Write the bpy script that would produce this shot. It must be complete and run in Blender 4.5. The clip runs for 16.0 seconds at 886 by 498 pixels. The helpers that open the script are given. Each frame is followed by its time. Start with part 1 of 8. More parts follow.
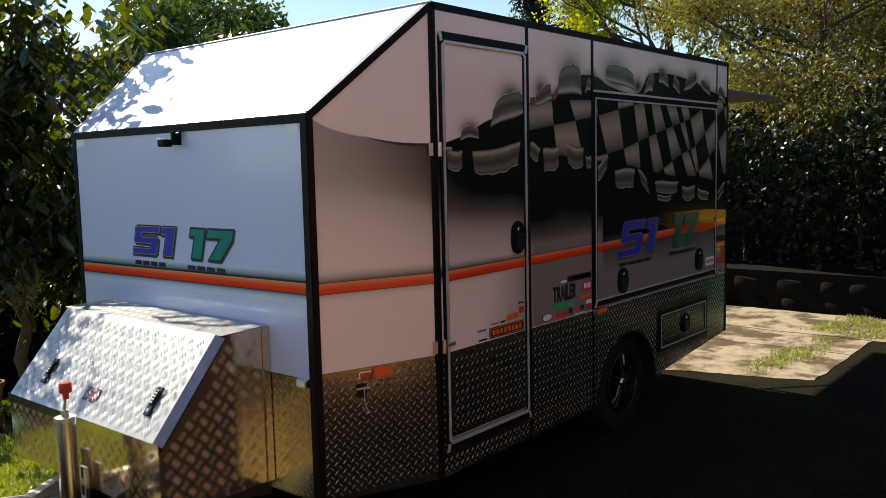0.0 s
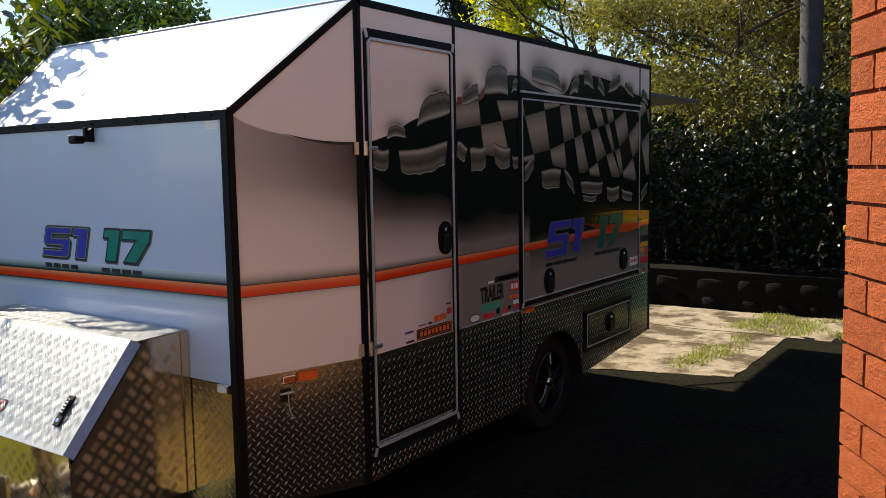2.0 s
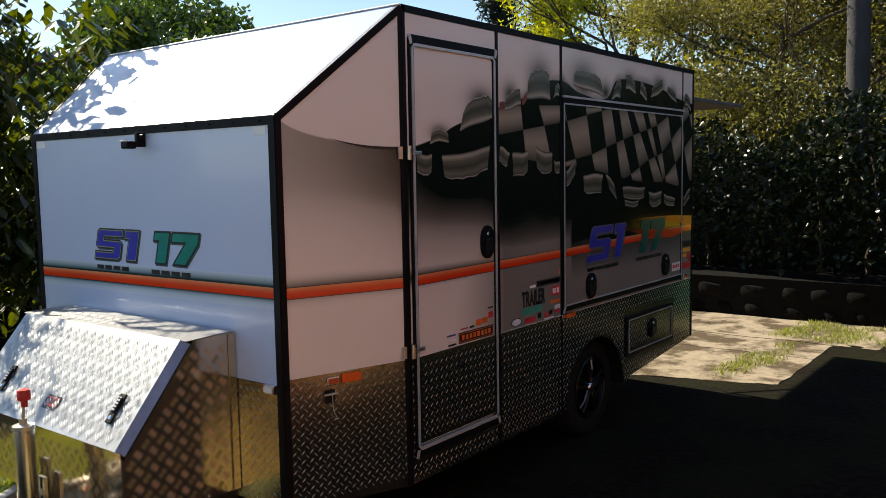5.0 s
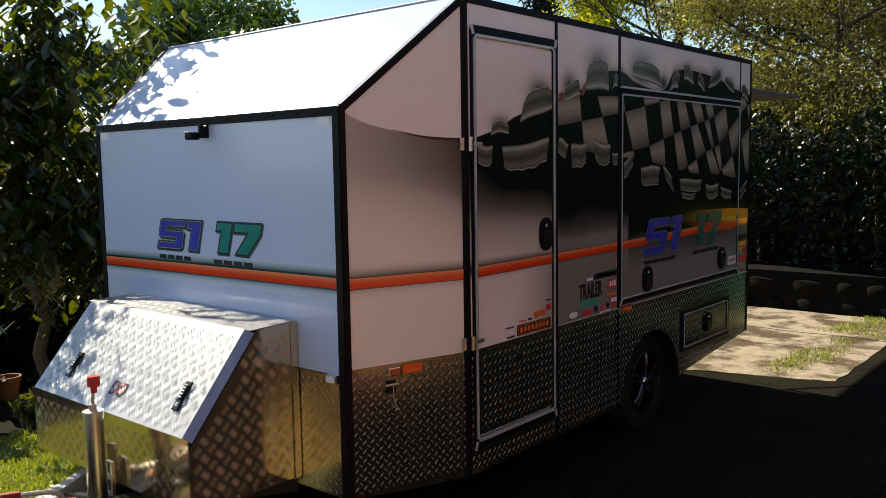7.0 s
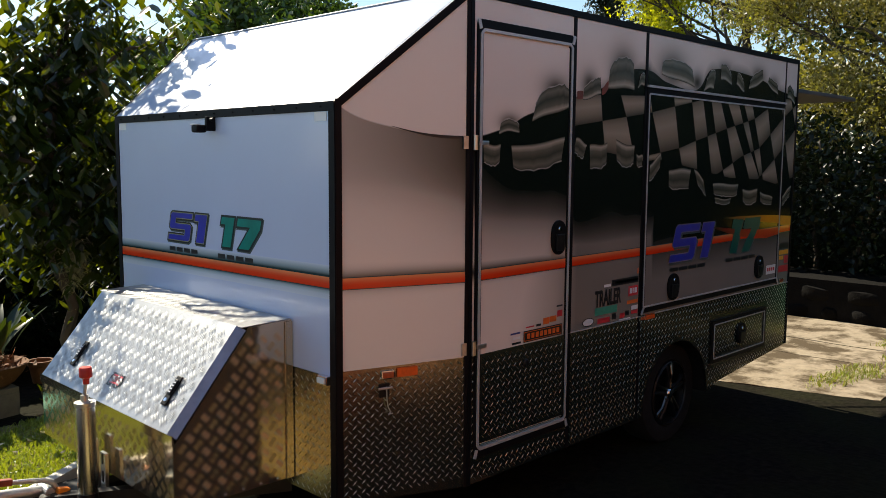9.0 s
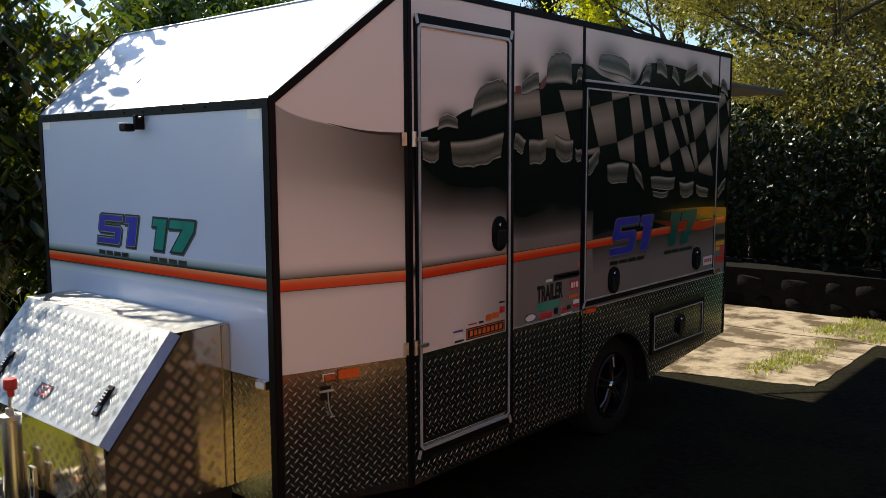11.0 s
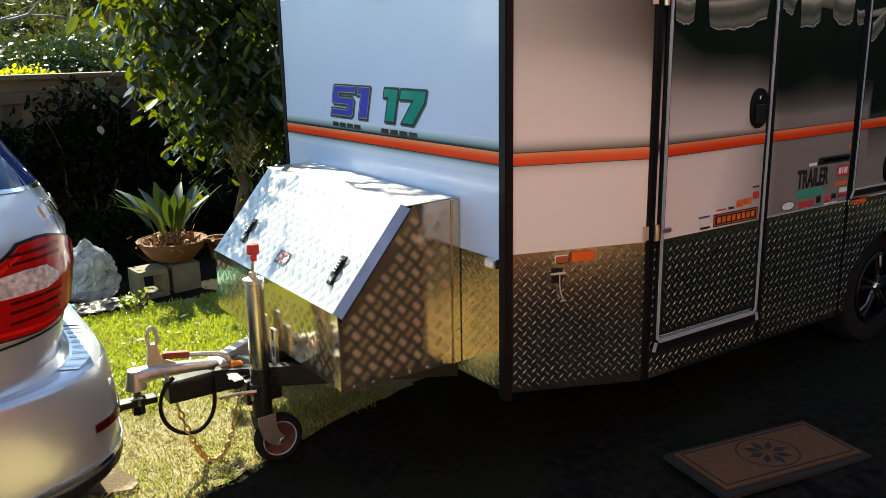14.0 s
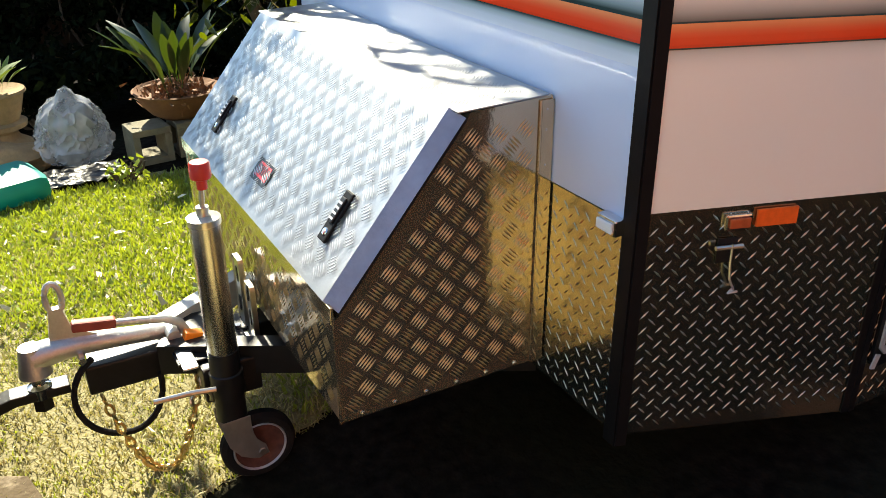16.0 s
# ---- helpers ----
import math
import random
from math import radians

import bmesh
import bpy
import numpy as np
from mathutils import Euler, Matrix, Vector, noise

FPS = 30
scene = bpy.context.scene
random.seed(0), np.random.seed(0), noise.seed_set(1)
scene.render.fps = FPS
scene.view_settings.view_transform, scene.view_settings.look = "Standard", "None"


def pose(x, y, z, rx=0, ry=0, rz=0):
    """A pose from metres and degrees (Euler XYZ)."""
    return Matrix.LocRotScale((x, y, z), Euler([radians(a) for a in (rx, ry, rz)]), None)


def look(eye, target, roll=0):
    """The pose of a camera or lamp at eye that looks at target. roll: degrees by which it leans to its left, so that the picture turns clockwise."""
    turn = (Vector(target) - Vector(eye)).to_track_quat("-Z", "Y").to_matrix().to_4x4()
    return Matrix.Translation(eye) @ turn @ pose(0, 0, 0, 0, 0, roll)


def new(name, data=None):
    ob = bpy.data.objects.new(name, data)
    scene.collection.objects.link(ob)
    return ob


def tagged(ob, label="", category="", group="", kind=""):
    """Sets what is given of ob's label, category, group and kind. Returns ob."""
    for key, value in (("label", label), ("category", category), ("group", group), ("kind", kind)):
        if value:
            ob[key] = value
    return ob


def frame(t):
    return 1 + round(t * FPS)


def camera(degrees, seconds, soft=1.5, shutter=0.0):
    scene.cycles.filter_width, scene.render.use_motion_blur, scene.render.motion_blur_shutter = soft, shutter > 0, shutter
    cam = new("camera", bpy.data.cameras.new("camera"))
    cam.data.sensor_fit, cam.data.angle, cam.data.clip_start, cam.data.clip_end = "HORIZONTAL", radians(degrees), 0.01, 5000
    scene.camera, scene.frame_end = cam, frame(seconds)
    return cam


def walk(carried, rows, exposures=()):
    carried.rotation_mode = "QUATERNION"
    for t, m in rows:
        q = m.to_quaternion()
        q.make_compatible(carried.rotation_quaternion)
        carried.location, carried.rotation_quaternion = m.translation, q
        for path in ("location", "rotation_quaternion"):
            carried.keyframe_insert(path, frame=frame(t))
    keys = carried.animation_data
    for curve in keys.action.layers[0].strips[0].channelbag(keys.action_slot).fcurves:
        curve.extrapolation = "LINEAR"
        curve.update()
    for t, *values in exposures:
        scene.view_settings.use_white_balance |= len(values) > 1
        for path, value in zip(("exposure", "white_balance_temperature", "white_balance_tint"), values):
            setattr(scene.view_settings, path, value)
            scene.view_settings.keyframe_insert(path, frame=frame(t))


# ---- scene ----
# the camera and its walk
cam = camera(55.7, 16.0, soft=0.8)
PATH = [
    (0, (2.329, -2.172, 1.641), (1.049, -0.648, 1.443), -1.3),
    (0.5, (2.316, -2.156, 1.646), (1.091, -0.591, 1.424), -0.8),
    (1, (2.312, -2.145, 1.638), (1.13, -0.548, 1.408), -1.0),
    (1.5, (2.309, -2.134, 1.628), (1.17, -0.503, 1.416), -0.9),
    (2, (2.302, -2.13, 1.634), (1.158, -0.501, 1.435), -1.0),
    (2.5, (2.315, -2.146, 1.639), (1.148, -0.532, 1.465), -1.1),
    (3, (2.324, -2.152, 1.645), (1.137, -0.552, 1.463), -0.9),
    (3.5, (2.313, -2.154, 1.65), (1.108, -0.568, 1.469), -0.6),
    (4, (2.311, -2.152, 1.643), (1.099, -0.57, 1.466), -0.8),
    (6.5, (2.25, -2.206, 1.623), (1.011, -0.649, 1.416), -0.8),
    (7, (2.224, -2.216, 1.625), (0.936, -0.699, 1.425), -0.9),
    (7.5, (2.214, -2.193, 1.598), (0.86, -0.736, 1.386), -1.0),
    (8, (2.232, -2.057, 1.613), (0.812, -0.667, 1.382), 0.8),
    (8.5, (2.321, -1.981, 1.616), (0.881, -0.609, 1.412), 1.8),
    (9, (2.339, -1.961, 1.635), (0.941, -0.546, 1.426), 0.4),
    (9.5, (2.323, -1.967, 1.631), (0.987, -0.494, 1.411), -0.5),
    (9.7, (2.312, -1.959, 1.639), (1.019, -0.449, 1.416), -0.2),
    (11.8, (2.32, -1.915, 1.643), (1.008, -0.42, 1.429), -0.5),
    (12, (2.329, -1.917, 1.637), (0.947, -0.487, 1.422), -0.7),
    (12.5, (2.351, -1.925, 1.64), (0.808, -0.676, 1.403), -0.8),
    (13, (2.352, -1.941, 1.634), (0.73, -0.804, 1.357), -1.3),
    (13.5, (2.322, -1.92, 1.611), (0.68, -0.844, 1.228), -1.6),
    (14, (2.109, -1.817, 1.567), (0.502, -0.727, 1.088), -1.0),
    (14.5, (1.81, -1.653, 1.566), (0.269, -0.498, 1.027), -3.3),
    (15, (1.554, -1.393, 1.505), (-0.024, -0.354, 0.85), 0.1),
    (15.5, (1.265, -1.161, 1.486), (-0.342, -0.278, 0.688), 0.8),
    (16, (0.952, -1.045, 1.481), (-0.624, -0.182, 0.601), -0.5),
]
walk(cam, [(t, look(eye, target, roll)) for t, eye, target, roll in PATH],
     exposures=[(t, s, 6850, tint) for t, s, tint in ((0, 1.0, 7), (4, 0.98, 7), (6, 0.97, 7), (9.7, 0.98, 7), (12.3, 1.0, 6.5), (13.0, 1.14, 5), (13.5, 1.32, 3), (14.0, 1.95, -2), (14.5, 2.12, -3), (15.2, 2.03, 0), (16, 1.96, 2))])

# ---- world and sun ----
SUN_WAY = Vector((-1.22, 0.03, 1.0)).normalized()   # towards the sun
world = bpy.data.worlds.new("world")
scene.world = world
world.use_nodes = True
wn = world.node_tree.nodes
sky = wn.new("ShaderNodeTexSky")
sky.sky_type = 'NISHITA'
sky.sun_disc = False
sky.sun_elevation = math.asin(SUN_WAY.z)
sky.sun_rotation = math.atan2(SUN_WAY.x, SUN_WAY.y)
world.node_tree.links.new(sky.outputs[0], wn["Background"].inputs[0])
sky.dust_density = 0.3
sky.ozone_density = 2.5
wn["Background"].inputs[1].default_value = 0.085
sun = new("sun", bpy.data.lights.new("sun", 'SUN'))
sun.data.energy = 5.0
sun.data.angle = radians(0.53)
sun.data.color = (1.0, 0.91, 0.76)
sun.matrix_world = look(SUN_WAY * 30, (0, 0, 0))


# ---- materials ----
def material(name, color, rough=0.6, metal=0.0, var=0.15, scale=6.0, bump=0.0, bump_scale=60.0, island=0.0, piece=0.0, spec=0.5, coat=0.0):
    """Principled surface with two scales of variation, fine relief and per-piece tints."""
    m = bpy.data.materials.new(name)
    m.use_nodes = True
    nt = m.node_tree
    n, l = nt.nodes, nt.links
    b = n["Principled BSDF"]
    b.inputs["Roughness"].default_value = rough
    b.inputs["Metallic"].default_value = metal
    b.inputs["Specular IOR Level"].default_value = spec
    b.inputs["Coat Weight"].default_value = coat
    tc = n.new("ShaderNodeTexCoord")
    big = n.new("ShaderNodeTexNoise")
    big.inputs["Scale"].default_value = scale
    big.inputs["Detail"].default_value = 6
    l.new(tc.outputs["Object"], big.inputs["Vector"])
    fine = n.new("ShaderNodeTexNoise")
    fine.inputs["Scale"].default_value = bump_scale
    fine.inputs["Detail"].default_value = 4
    l.new(tc.outputs["Object"], fine.inputs["Vector"])
    add = n.new("ShaderNodeMath")
    add.operation = 'MULTIPLY_ADD'
    l.new(fine.outputs[0], add.inputs[0])
    add.inputs[1].default_value = 0.35
    l.new(big.outputs[0], add.inputs[2])
    value = n.new("ShaderNodeMapRange")
    value.inputs[1].default_value, value.inputs[2].default_value = 0.35, 1.0
    value.inputs[3].default_value, value.inputs[4].default_value = 1 - var, 1 + var
    l.new(add.outputs[0], value.inputs[0])
    last = value.outputs[0]
    if island or piece:
        src = n.new("ShaderNodeNewGeometry").outputs["Random Per Island"] if island else n.new("ShaderNodeObjectInfo").outputs["Random"]
        amount = island or piece
        r = n.new("ShaderNodeMapRange")
        r.inputs[3].default_value, r.inputs[4].default_value = 1 - amount, 1 + amount
        l.new(src, r.inputs[0])
        mul = n.new("ShaderNodeMath")
        mul.operation = 'MULTIPLY'
        l.new(last, mul.inputs[0])
        l.new(r.outputs[0], mul.inputs[1])
        last = mul.outputs[0]
    hsv = n.new("ShaderNodeHueSaturation")
    hsv.inputs["Color"].default_value = (*color, 1)
    l.new(last, hsv.inputs["Value"])
    l.new(hsv.outputs[0], b.inputs["Base Color"])
    if bump:
        bp = n.new("ShaderNodeBump")
        bp.inputs["Strength"].default_value = bump
        bp.inputs["Distance"].default_value = 0.01
        l.new(fine.outputs[0], bp.inputs["Height"])
        l.new(bp.outputs[0], b.inputs["Normal"])
    return m


def leaf_material(name, color, rough=0.4, island=0.35, through_light=0.35, yellow=None):
    m = material(name, color, rough, var=0.25, scale=3, island=island)
    n, l = m.node_tree.nodes, m.node_tree.links
    b = n["Principled BSDF"]
    tr = n.new("ShaderNodeBsdfTranslucent")
    tr.inputs[0].default_value = (*[min(1, c * k) for c, k in zip(yellow or color, (1.6, 1.6, 0.7))], 1)
    mix = n.new("ShaderNodeMixShader")
    mix.inputs[0].default_value = through_light
    l.new(b.outputs[0], mix.inputs[1])
    l.new(tr.outputs[0], mix.inputs[2])
    l.new(mix.outputs[0], n["Material Output"].inputs[0])
    return m


# blue tint in the white stands in for skylight on the front
WHITE = material("sky_tinted_white_enamel", (0.57, 0.66, 0.84), 0.22, var=0.03, scale=2, bump=0.01, bump_scale=3, coat=0.3)
BLACK = material("black_trim", (0.006, 0.006, 0.007), 0.5, var=0.3, scale=14, bump=0.05, spec=0.13)
RUBBER = material("rubber", (0.014, 0.014, 0.014), 0.85, var=0.3, scale=20, bump=0.2, spec=0.15)
SILVER = material("anodised_trim", (0.62, 0.61, 0.60), 0.42, 0.4, var=0.1, scale=20)
CHROME = material("chrome", (0.75, 0.75, 0.76), 0.12, 1.0, var=0.06, scale=20)
ZINC = material("zinc_plate", (0.62, 0.60, 0.55), 0.28, 1.0, var=0.15, scale=18, bump=0.04, bump_scale=120)
# pale tone stands in for sunlight on the far frame rail
PALED_STEEL = material("sun_paled_steel", (0.50, 0.49, 0.46), 0.5, 0.3, var=0.2, scale=18, bump=0.1)
FORK = material("plated_fork", (0.58, 0.58, 0.55), 0.32, 0.85, var=0.2, scale=25, bump=0.06)
CAST = material("cast_alloy", (0.58, 0.57, 0.55), 0.45, 0.85, var=0.15, scale=20, bump=0.12, bump_scale=160)
BRASSY = material("yellow_zinc", (0.55, 0.42, 0.18), 0.35, 1.0, var=0.3, scale=30, bump=0.05)
PLATE = material("tread_plate", (0.42, 0.40, 0.30), 0.17, 0.97, var=0.12, scale=9, bump=0.05, bump_scale=40)
PLATE_BAR = material("tread_plate_bar", (0.58, 0.56, 0.48), 0.30, 1.0, var=0.15, scale=12)
# gold tint in bars and plate stands in for reflected sunlit grass
TREAD_BAR = material("checker_bar", (0.56, 0.42, 0.24), 0.42, 0.92, var=0.12, scale=12)
TREAD = material("checker_aluminium", (0.66, 0.53, 0.36), 0.095, 0.90, var=0.10, scale=7, bump=0.05, bump_scale=50)
# greyer, duller copy of the same plate, toned for the sun on the lid
TREAD_LID = material("sunlit_checker_aluminium", (0.41, 0.415, 0.42), 0.44, 1.0, var=0.12, scale=7, bump=0.05, bump_scale=50)
# lid sheet again, its shaded blue-grey look put into the colour
LID_FOLD = material("shade_blue_folded_aluminium", (0.36, 0.36, 0.43), 0.62, 0.8, var=0.2, scale=14, bump=0.25, bump_scale=45)
MACHINED = material("machined_alloy", (0.15, 0.15, 0.15), 0.28, 1.0, var=0.2, scale=30)
STEEL_BLACK = material("black_painted_steel", (0.010, 0.010, 0.011), 0.38, var=0.4, scale=25, bump=0.06, spec=0.28)
RED = material("red_plastic", (0.55, 0.03, 0.02), 0.4, var=0.15, scale=30)
ORANGE = material("orange_reflector", (0.85, 0.13, 0.02), 0.3, var=0.15, scale=60, bump=0.1, bump_scale=300)
AMBER = material("amber_lens", (0.45, 0.09, 0.03), 0.2, var=0.2, scale=80, bump=0.15, bump_scale=300)
STRIPE_DARK = material("green_shadow_line", (0.02, 0.05, 0.05), 0.3, var=0.2, scale=3)
BLUE = material("blue_numeral", (0.035, 0.045, 0.42), 0.3, var=0.25, scale=9)
LILAC = material("pale_lilac_outline", (0.20, 0.18, 0.26), 0.35, var=0.1, scale=9)
# TEAL again, darkened in colour because the side lies in shade
TEAL_SHADED = material("shaded_teal_print", (0.0, 0.12, 0.095), 0.3, var=0.25, scale=9)
TEAL = material("teal_numeral", (0.0, 0.24, 0.19), 0.3, var=0.25, scale=9)
GOLD = material("gold_outline", (0.35, 0.36, 0.12), 0.35, var=0.1, scale=9)
INK = material("black_ink", (0.012, 0.014, 0.016), 0.35, var=0.2, scale=9)
PAPER = material("white_sticker", (0.84, 0.84, 0.82), 0.4, var=0.05, scale=9)
RED_INK = material("red_ink", (0.62, 0.04, 0.05), 0.4, var=0.1, scale=30)
ORANGE_INK = material("orange_ink", (0.8, 0.17, 0.03), 0.4, var=0.1, scale=30)
YELLOW_INK = material("yellow_ink", (0.85, 0.42, 0.03), 0.4, var=0.15, scale=8)
GREEN_INK = material("green_ink", (0.06, 0.33, 0.22), 0.4, var=0.1, scale=30)
BLUE_INK = material("blue_ink", (0.05, 0.08, 0.30), 0.4, var=0.1, scale=30)
SILVER_CAR = material("silver_car_paint", (0.58, 0.62, 0.68), 0.30, 0.6, var=0.03, scale=3, bump=0.01, bump_scale=500, coat=1.0)
# bluish tones of step and ribs stand in for reflected sky
STEP_PLATE = material("brushed_step_plate", (0.70, 0.74, 0.82), 0.30, 0.9, var=0.06, scale=20)
STEP_RIB = material("step_plate_rib", (0.36, 0.42, 0.55), 0.35, 0.8, var=0.08, scale=20)
# blue base stands in for sky reflected in the panes
CAR_GLASS = material("sky_blue_glass", (0.006, 0.014, 0.085), 0.03, var=0.02, spec=0.5)
TAIL_DARK = material("dark_red_lens", (0.07, 0.002, 0.002), 0.12, var=0.2, scale=30)
TAIL_RED = material("red_lens", (0.34, 0.004, 0.005), 0.10, var=0.1, scale=30, spec=0.4)
TAIL_CLEAR = material("clear_lens", (0.52, 0.48, 0.48), 0.15, 0.0, var=0.75, scale=55, coat=0.6)


def brick_material(name, island):
    """Rock-faced clay: ragged crevices over a fine grain."""
    # unseen walls get a paler brick, to bounce more light onto the trailer
    m = material(name, (0.62, 0.29, 0.165) if island else (0.52, 0.125, 0.042), 0.9, var=0.22, scale=40, bump=0.0, **({"island": 0.14} if island else {"piece": 0.14}), spec=0.2)
    n, l = m.node_tree.nodes, m.node_tree.links
    tc = n.new("ShaderNodeTexCoord")
    rough = n.new("ShaderNodeTexNoise")
    rough.inputs["Scale"].default_value = 120
    rough.inputs["Detail"].default_value = 7
    rough.inputs["Roughness"].default_value = 0.68
    rough.inputs["Distortion"].default_value = 0.3
    l.new(tc.outputs["Object"], rough.inputs["Vector"])
    cut = n.new("ShaderNodeMapRange")
    cut.inputs[1].default_value, cut.inputs[2].default_value = 0.38, 0.60
    l.new(rough.outputs[0], cut.inputs[0])
    bp = n.new("ShaderNodeBump")
    bp.inputs["Strength"].default_value = 1.0
    bp.inputs["Distance"].default_value = 0.008
    l.new(cut.outputs[0], bp.inputs["Height"])
    l.new(bp.outputs[0], n["Principled BSDF"].inputs["Normal"])
    return m


BRICK = brick_material("orange_rockface_brick", False)
BRICK_BOUNCE = brick_material("bounce_pale_brick", True)
MORTAR = material("red_mortar", (0.16, 0.04, 0.017), 0.95, var=0.2, scale=30, bump=0.6, bump_scale=120)
BARK = material("bark", (0.075, 0.052, 0.033), 0.9, var=0.35, scale=12, bump=0.8, bump_scale=40)
BARK_GUM = material("pale_gum_bark", (0.20, 0.17, 0.15), 0.85, var=0.4, scale=4, bump=0.4, bump_scale=30)
BARK_GREY = material("smooth_grey_bark", (0.040, 0.038, 0.040), 0.85, var=0.3, scale=5, bump=0.5, bump_scale=30)
LEAF_NEAR = leaf_material("loquat_leaf", (0.010, 0.020, 0.005), 0.22, 0.8, 0.085, (0.30, 0.36, 0.012))
# near-black leaf: the bed's deep shade is put into its colour
LEAF_SHADE = leaf_material("shade_darkened_shrub_leaf", (0.005, 0.008, 0.003), 0.8, 0.5, 0.05)
# leaf colour taken near black in place of shade on the hedge
LEAF_HEDGE = leaf_material("shade_dark_hedge_leaf", (0.007, 0.013, 0.004), 0.30, 0.5, 0.10)
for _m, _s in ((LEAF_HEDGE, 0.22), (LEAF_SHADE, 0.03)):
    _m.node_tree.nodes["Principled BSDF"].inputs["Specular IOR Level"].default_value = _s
LEAF_OLIVE = leaf_material("fine_olive_leaf", (0.17, 0.152, 0.058), 0.42, 0.85, 0.28, (0.25, 0.23, 0.05))
LEAF_YELLOW = leaf_material("yellow_green_leaf", (0.22, 0.25, 0.025), 0.5, 0.5, 0.45, (0.45, 0.45, 0.02))
LEAF_MID = leaf_material("garden_tree_leaf", (0.055, 0.095, 0.018), 0.35, 0.5, 0.25)
LEAF_FAR = leaf_material("hillside_leaf", (0.055, 0.062, 0.014), 0.6, 0.6, 0.12, (0.12, 0.12, 0.02))
LEAF_DUSK = leaf_material("drooping_gum_leaf", (0.055, 0.062, 0.022), 0.45, 0.6, 0.25, (0.10, 0.10, 0.02))
# plain dark grey for the raised rear hatch
AWNING = material("dark_grey_awning", (0.10, 0.10, 0.10), 0.6, var=0.2, scale=9)
LEAF_DARK = leaf_material("dark_tree_leaf", (0.028, 0.048, 0.012), 0.4, 0.5, 0.18)
LEAF_PLANT = leaf_material("aspidistra_leaf", (0.022, 0.044, 0.012), 0.34, 0.5, 0.08, (0.10, 0.15, 0.02))
LEAF_POT = leaf_material("bright_pot_plant_leaf", (0.09, 0.15, 0.025), 0.6, 0.5, 0.15, (0.14, 0.20, 0.02))
PINE = leaf_material("pine_needles", (0.018, 0.03, 0.018), 0.6, 0.4, 0.1)
GRASS = leaf_material("grass_blade", (0.18, 0.225, 0.05), 0.42, 0.6, 0.3, (0.29, 0.33, 0.03))
STRAW = leaf_material("dry_grass", (0.33, 0.29, 0.16), 0.7, 0.45, 0.2)
TERRACOTTA = material("terracotta", (0.17, 0.075, 0.030), 0.85, var=0.3, scale=12, bump=0.3, bump_scale=60)
SANDSTONE = material("mossy_sandstone", (0.30, 0.20, 0.10), 0.9, var=0.35, scale=9, bump=0.6, bump_scale=50)
CONCRETE = material("concrete_block", (0.17, 0.155, 0.11), 0.95, var=0.25, scale=18, bump=0.5, bump_scale=150)
# near black because the shade over the wall is put into the colour
WALL_STONE = material("shade_dark_field_stone", (0.006, 0.0055, 0.005), 0.9, var=0.4, scale=9, bump=0.6, bump_scale=40, island=0.4, spec=0.08)
GREEN_PLASTIC = material("green_plastic", (0.0, 0.25, 0.20), 0.5, var=0.12, scale=6, bump=0.05, bump_scale=12)
BIN_GREEN = material("bin_green", (0.01, 0.05, 0.03), 0.5, var=0.2, scale=6)
BIN_YELLOW = material("bin_yellow", (0.75, 0.5, 0.02), 0.45, var=0.1, scale=6)
BLACK_SHEET = material("black_plastic_sheet", (0.02, 0.02, 0.024), 0.35, var=0.4, scale=12, bump=0.7, bump_scale=18)
FENCE_WOOD = material("weathered_timber", (0.085, 0.055, 0.030), 0.85, var=0.35, scale=8, bump=0.4, bump_scale=70, piece=0.2)
MAT_FIBRE = material("coir_mat", (0.145, 0.060, 0.021), 1.0, var=0.3, scale=40, bump=0.8, bump_scale=220)
MAT_DARK = material("dark_mat_border", (0.02, 0.016, 0.013), 1.0, var=0.3, scale=40, bump=0.6, bump_scale=220)
LITTER = material("dry_leaf_litter", (0.20, 0.09, 0.035), 0.8, var=0.4, scale=20, island=0.5)
PETAL = material("pale_fallen_leaf", (0.55, 0.50, 0.36), 0.7, var=0.2, scale=20, island=0.4)

# cloudy thin plastic of the bag
BAG = bpy.data.materials.new("clear_plastic_bag")
BAG.use_nodes = True
_n, _l = BAG.node_tree.nodes, BAG.node_tree.links
_b = _n["Principled BSDF"]
_b.inputs["Base Color"].default_value = (0.40, 0.42, 0.46, 1)
_b.inputs["Roughness"].default_value = 0.25
_t = _n.new("ShaderNodeBsdfTransparent")
_x = _n.new("ShaderNodeMixShader")
_w = _n.new("ShaderNodeTexNoise")
_w.inputs["Scale"].default_value = 3.5
_r = _n.new("ShaderNodeMapRange")
_r.inputs[1].default_value, _r.inputs[2].default_value = 0.35, 0.7
_r.inputs[3].default_value, _r.inputs[4].default_value = 0.35, 0.85
_l.new(_w.outputs[0], _r.inputs[0])
_l.new(_r.outputs[0], _x.inputs[0])
_l.new(_t.outputs[0], _x.inputs[1])
_l.new(_b.outputs[0], _x.inputs[2])
_l.new(_x.outputs[0], _n["Material Output"].inputs[0])


PEAKS = [(0.80, 1.80, 0.09, 0.05), (1.12, 1.96, 0.13, 0.08), (1.385, 2.00, 0.09, 0.085), (1.67, 2.10, 0.15, 0.14), (1.90, 2.09, 0.07, 0.07), (2.15, 2.13, 0.20, 0.14), (2.42, 2.08, 0.10, 0.08), (2.75, 2.17, 0.13, 0.07), (3.20, 2.17, 0.14, 0.08), (3.42, 2.13, 0.10, 0.07)]


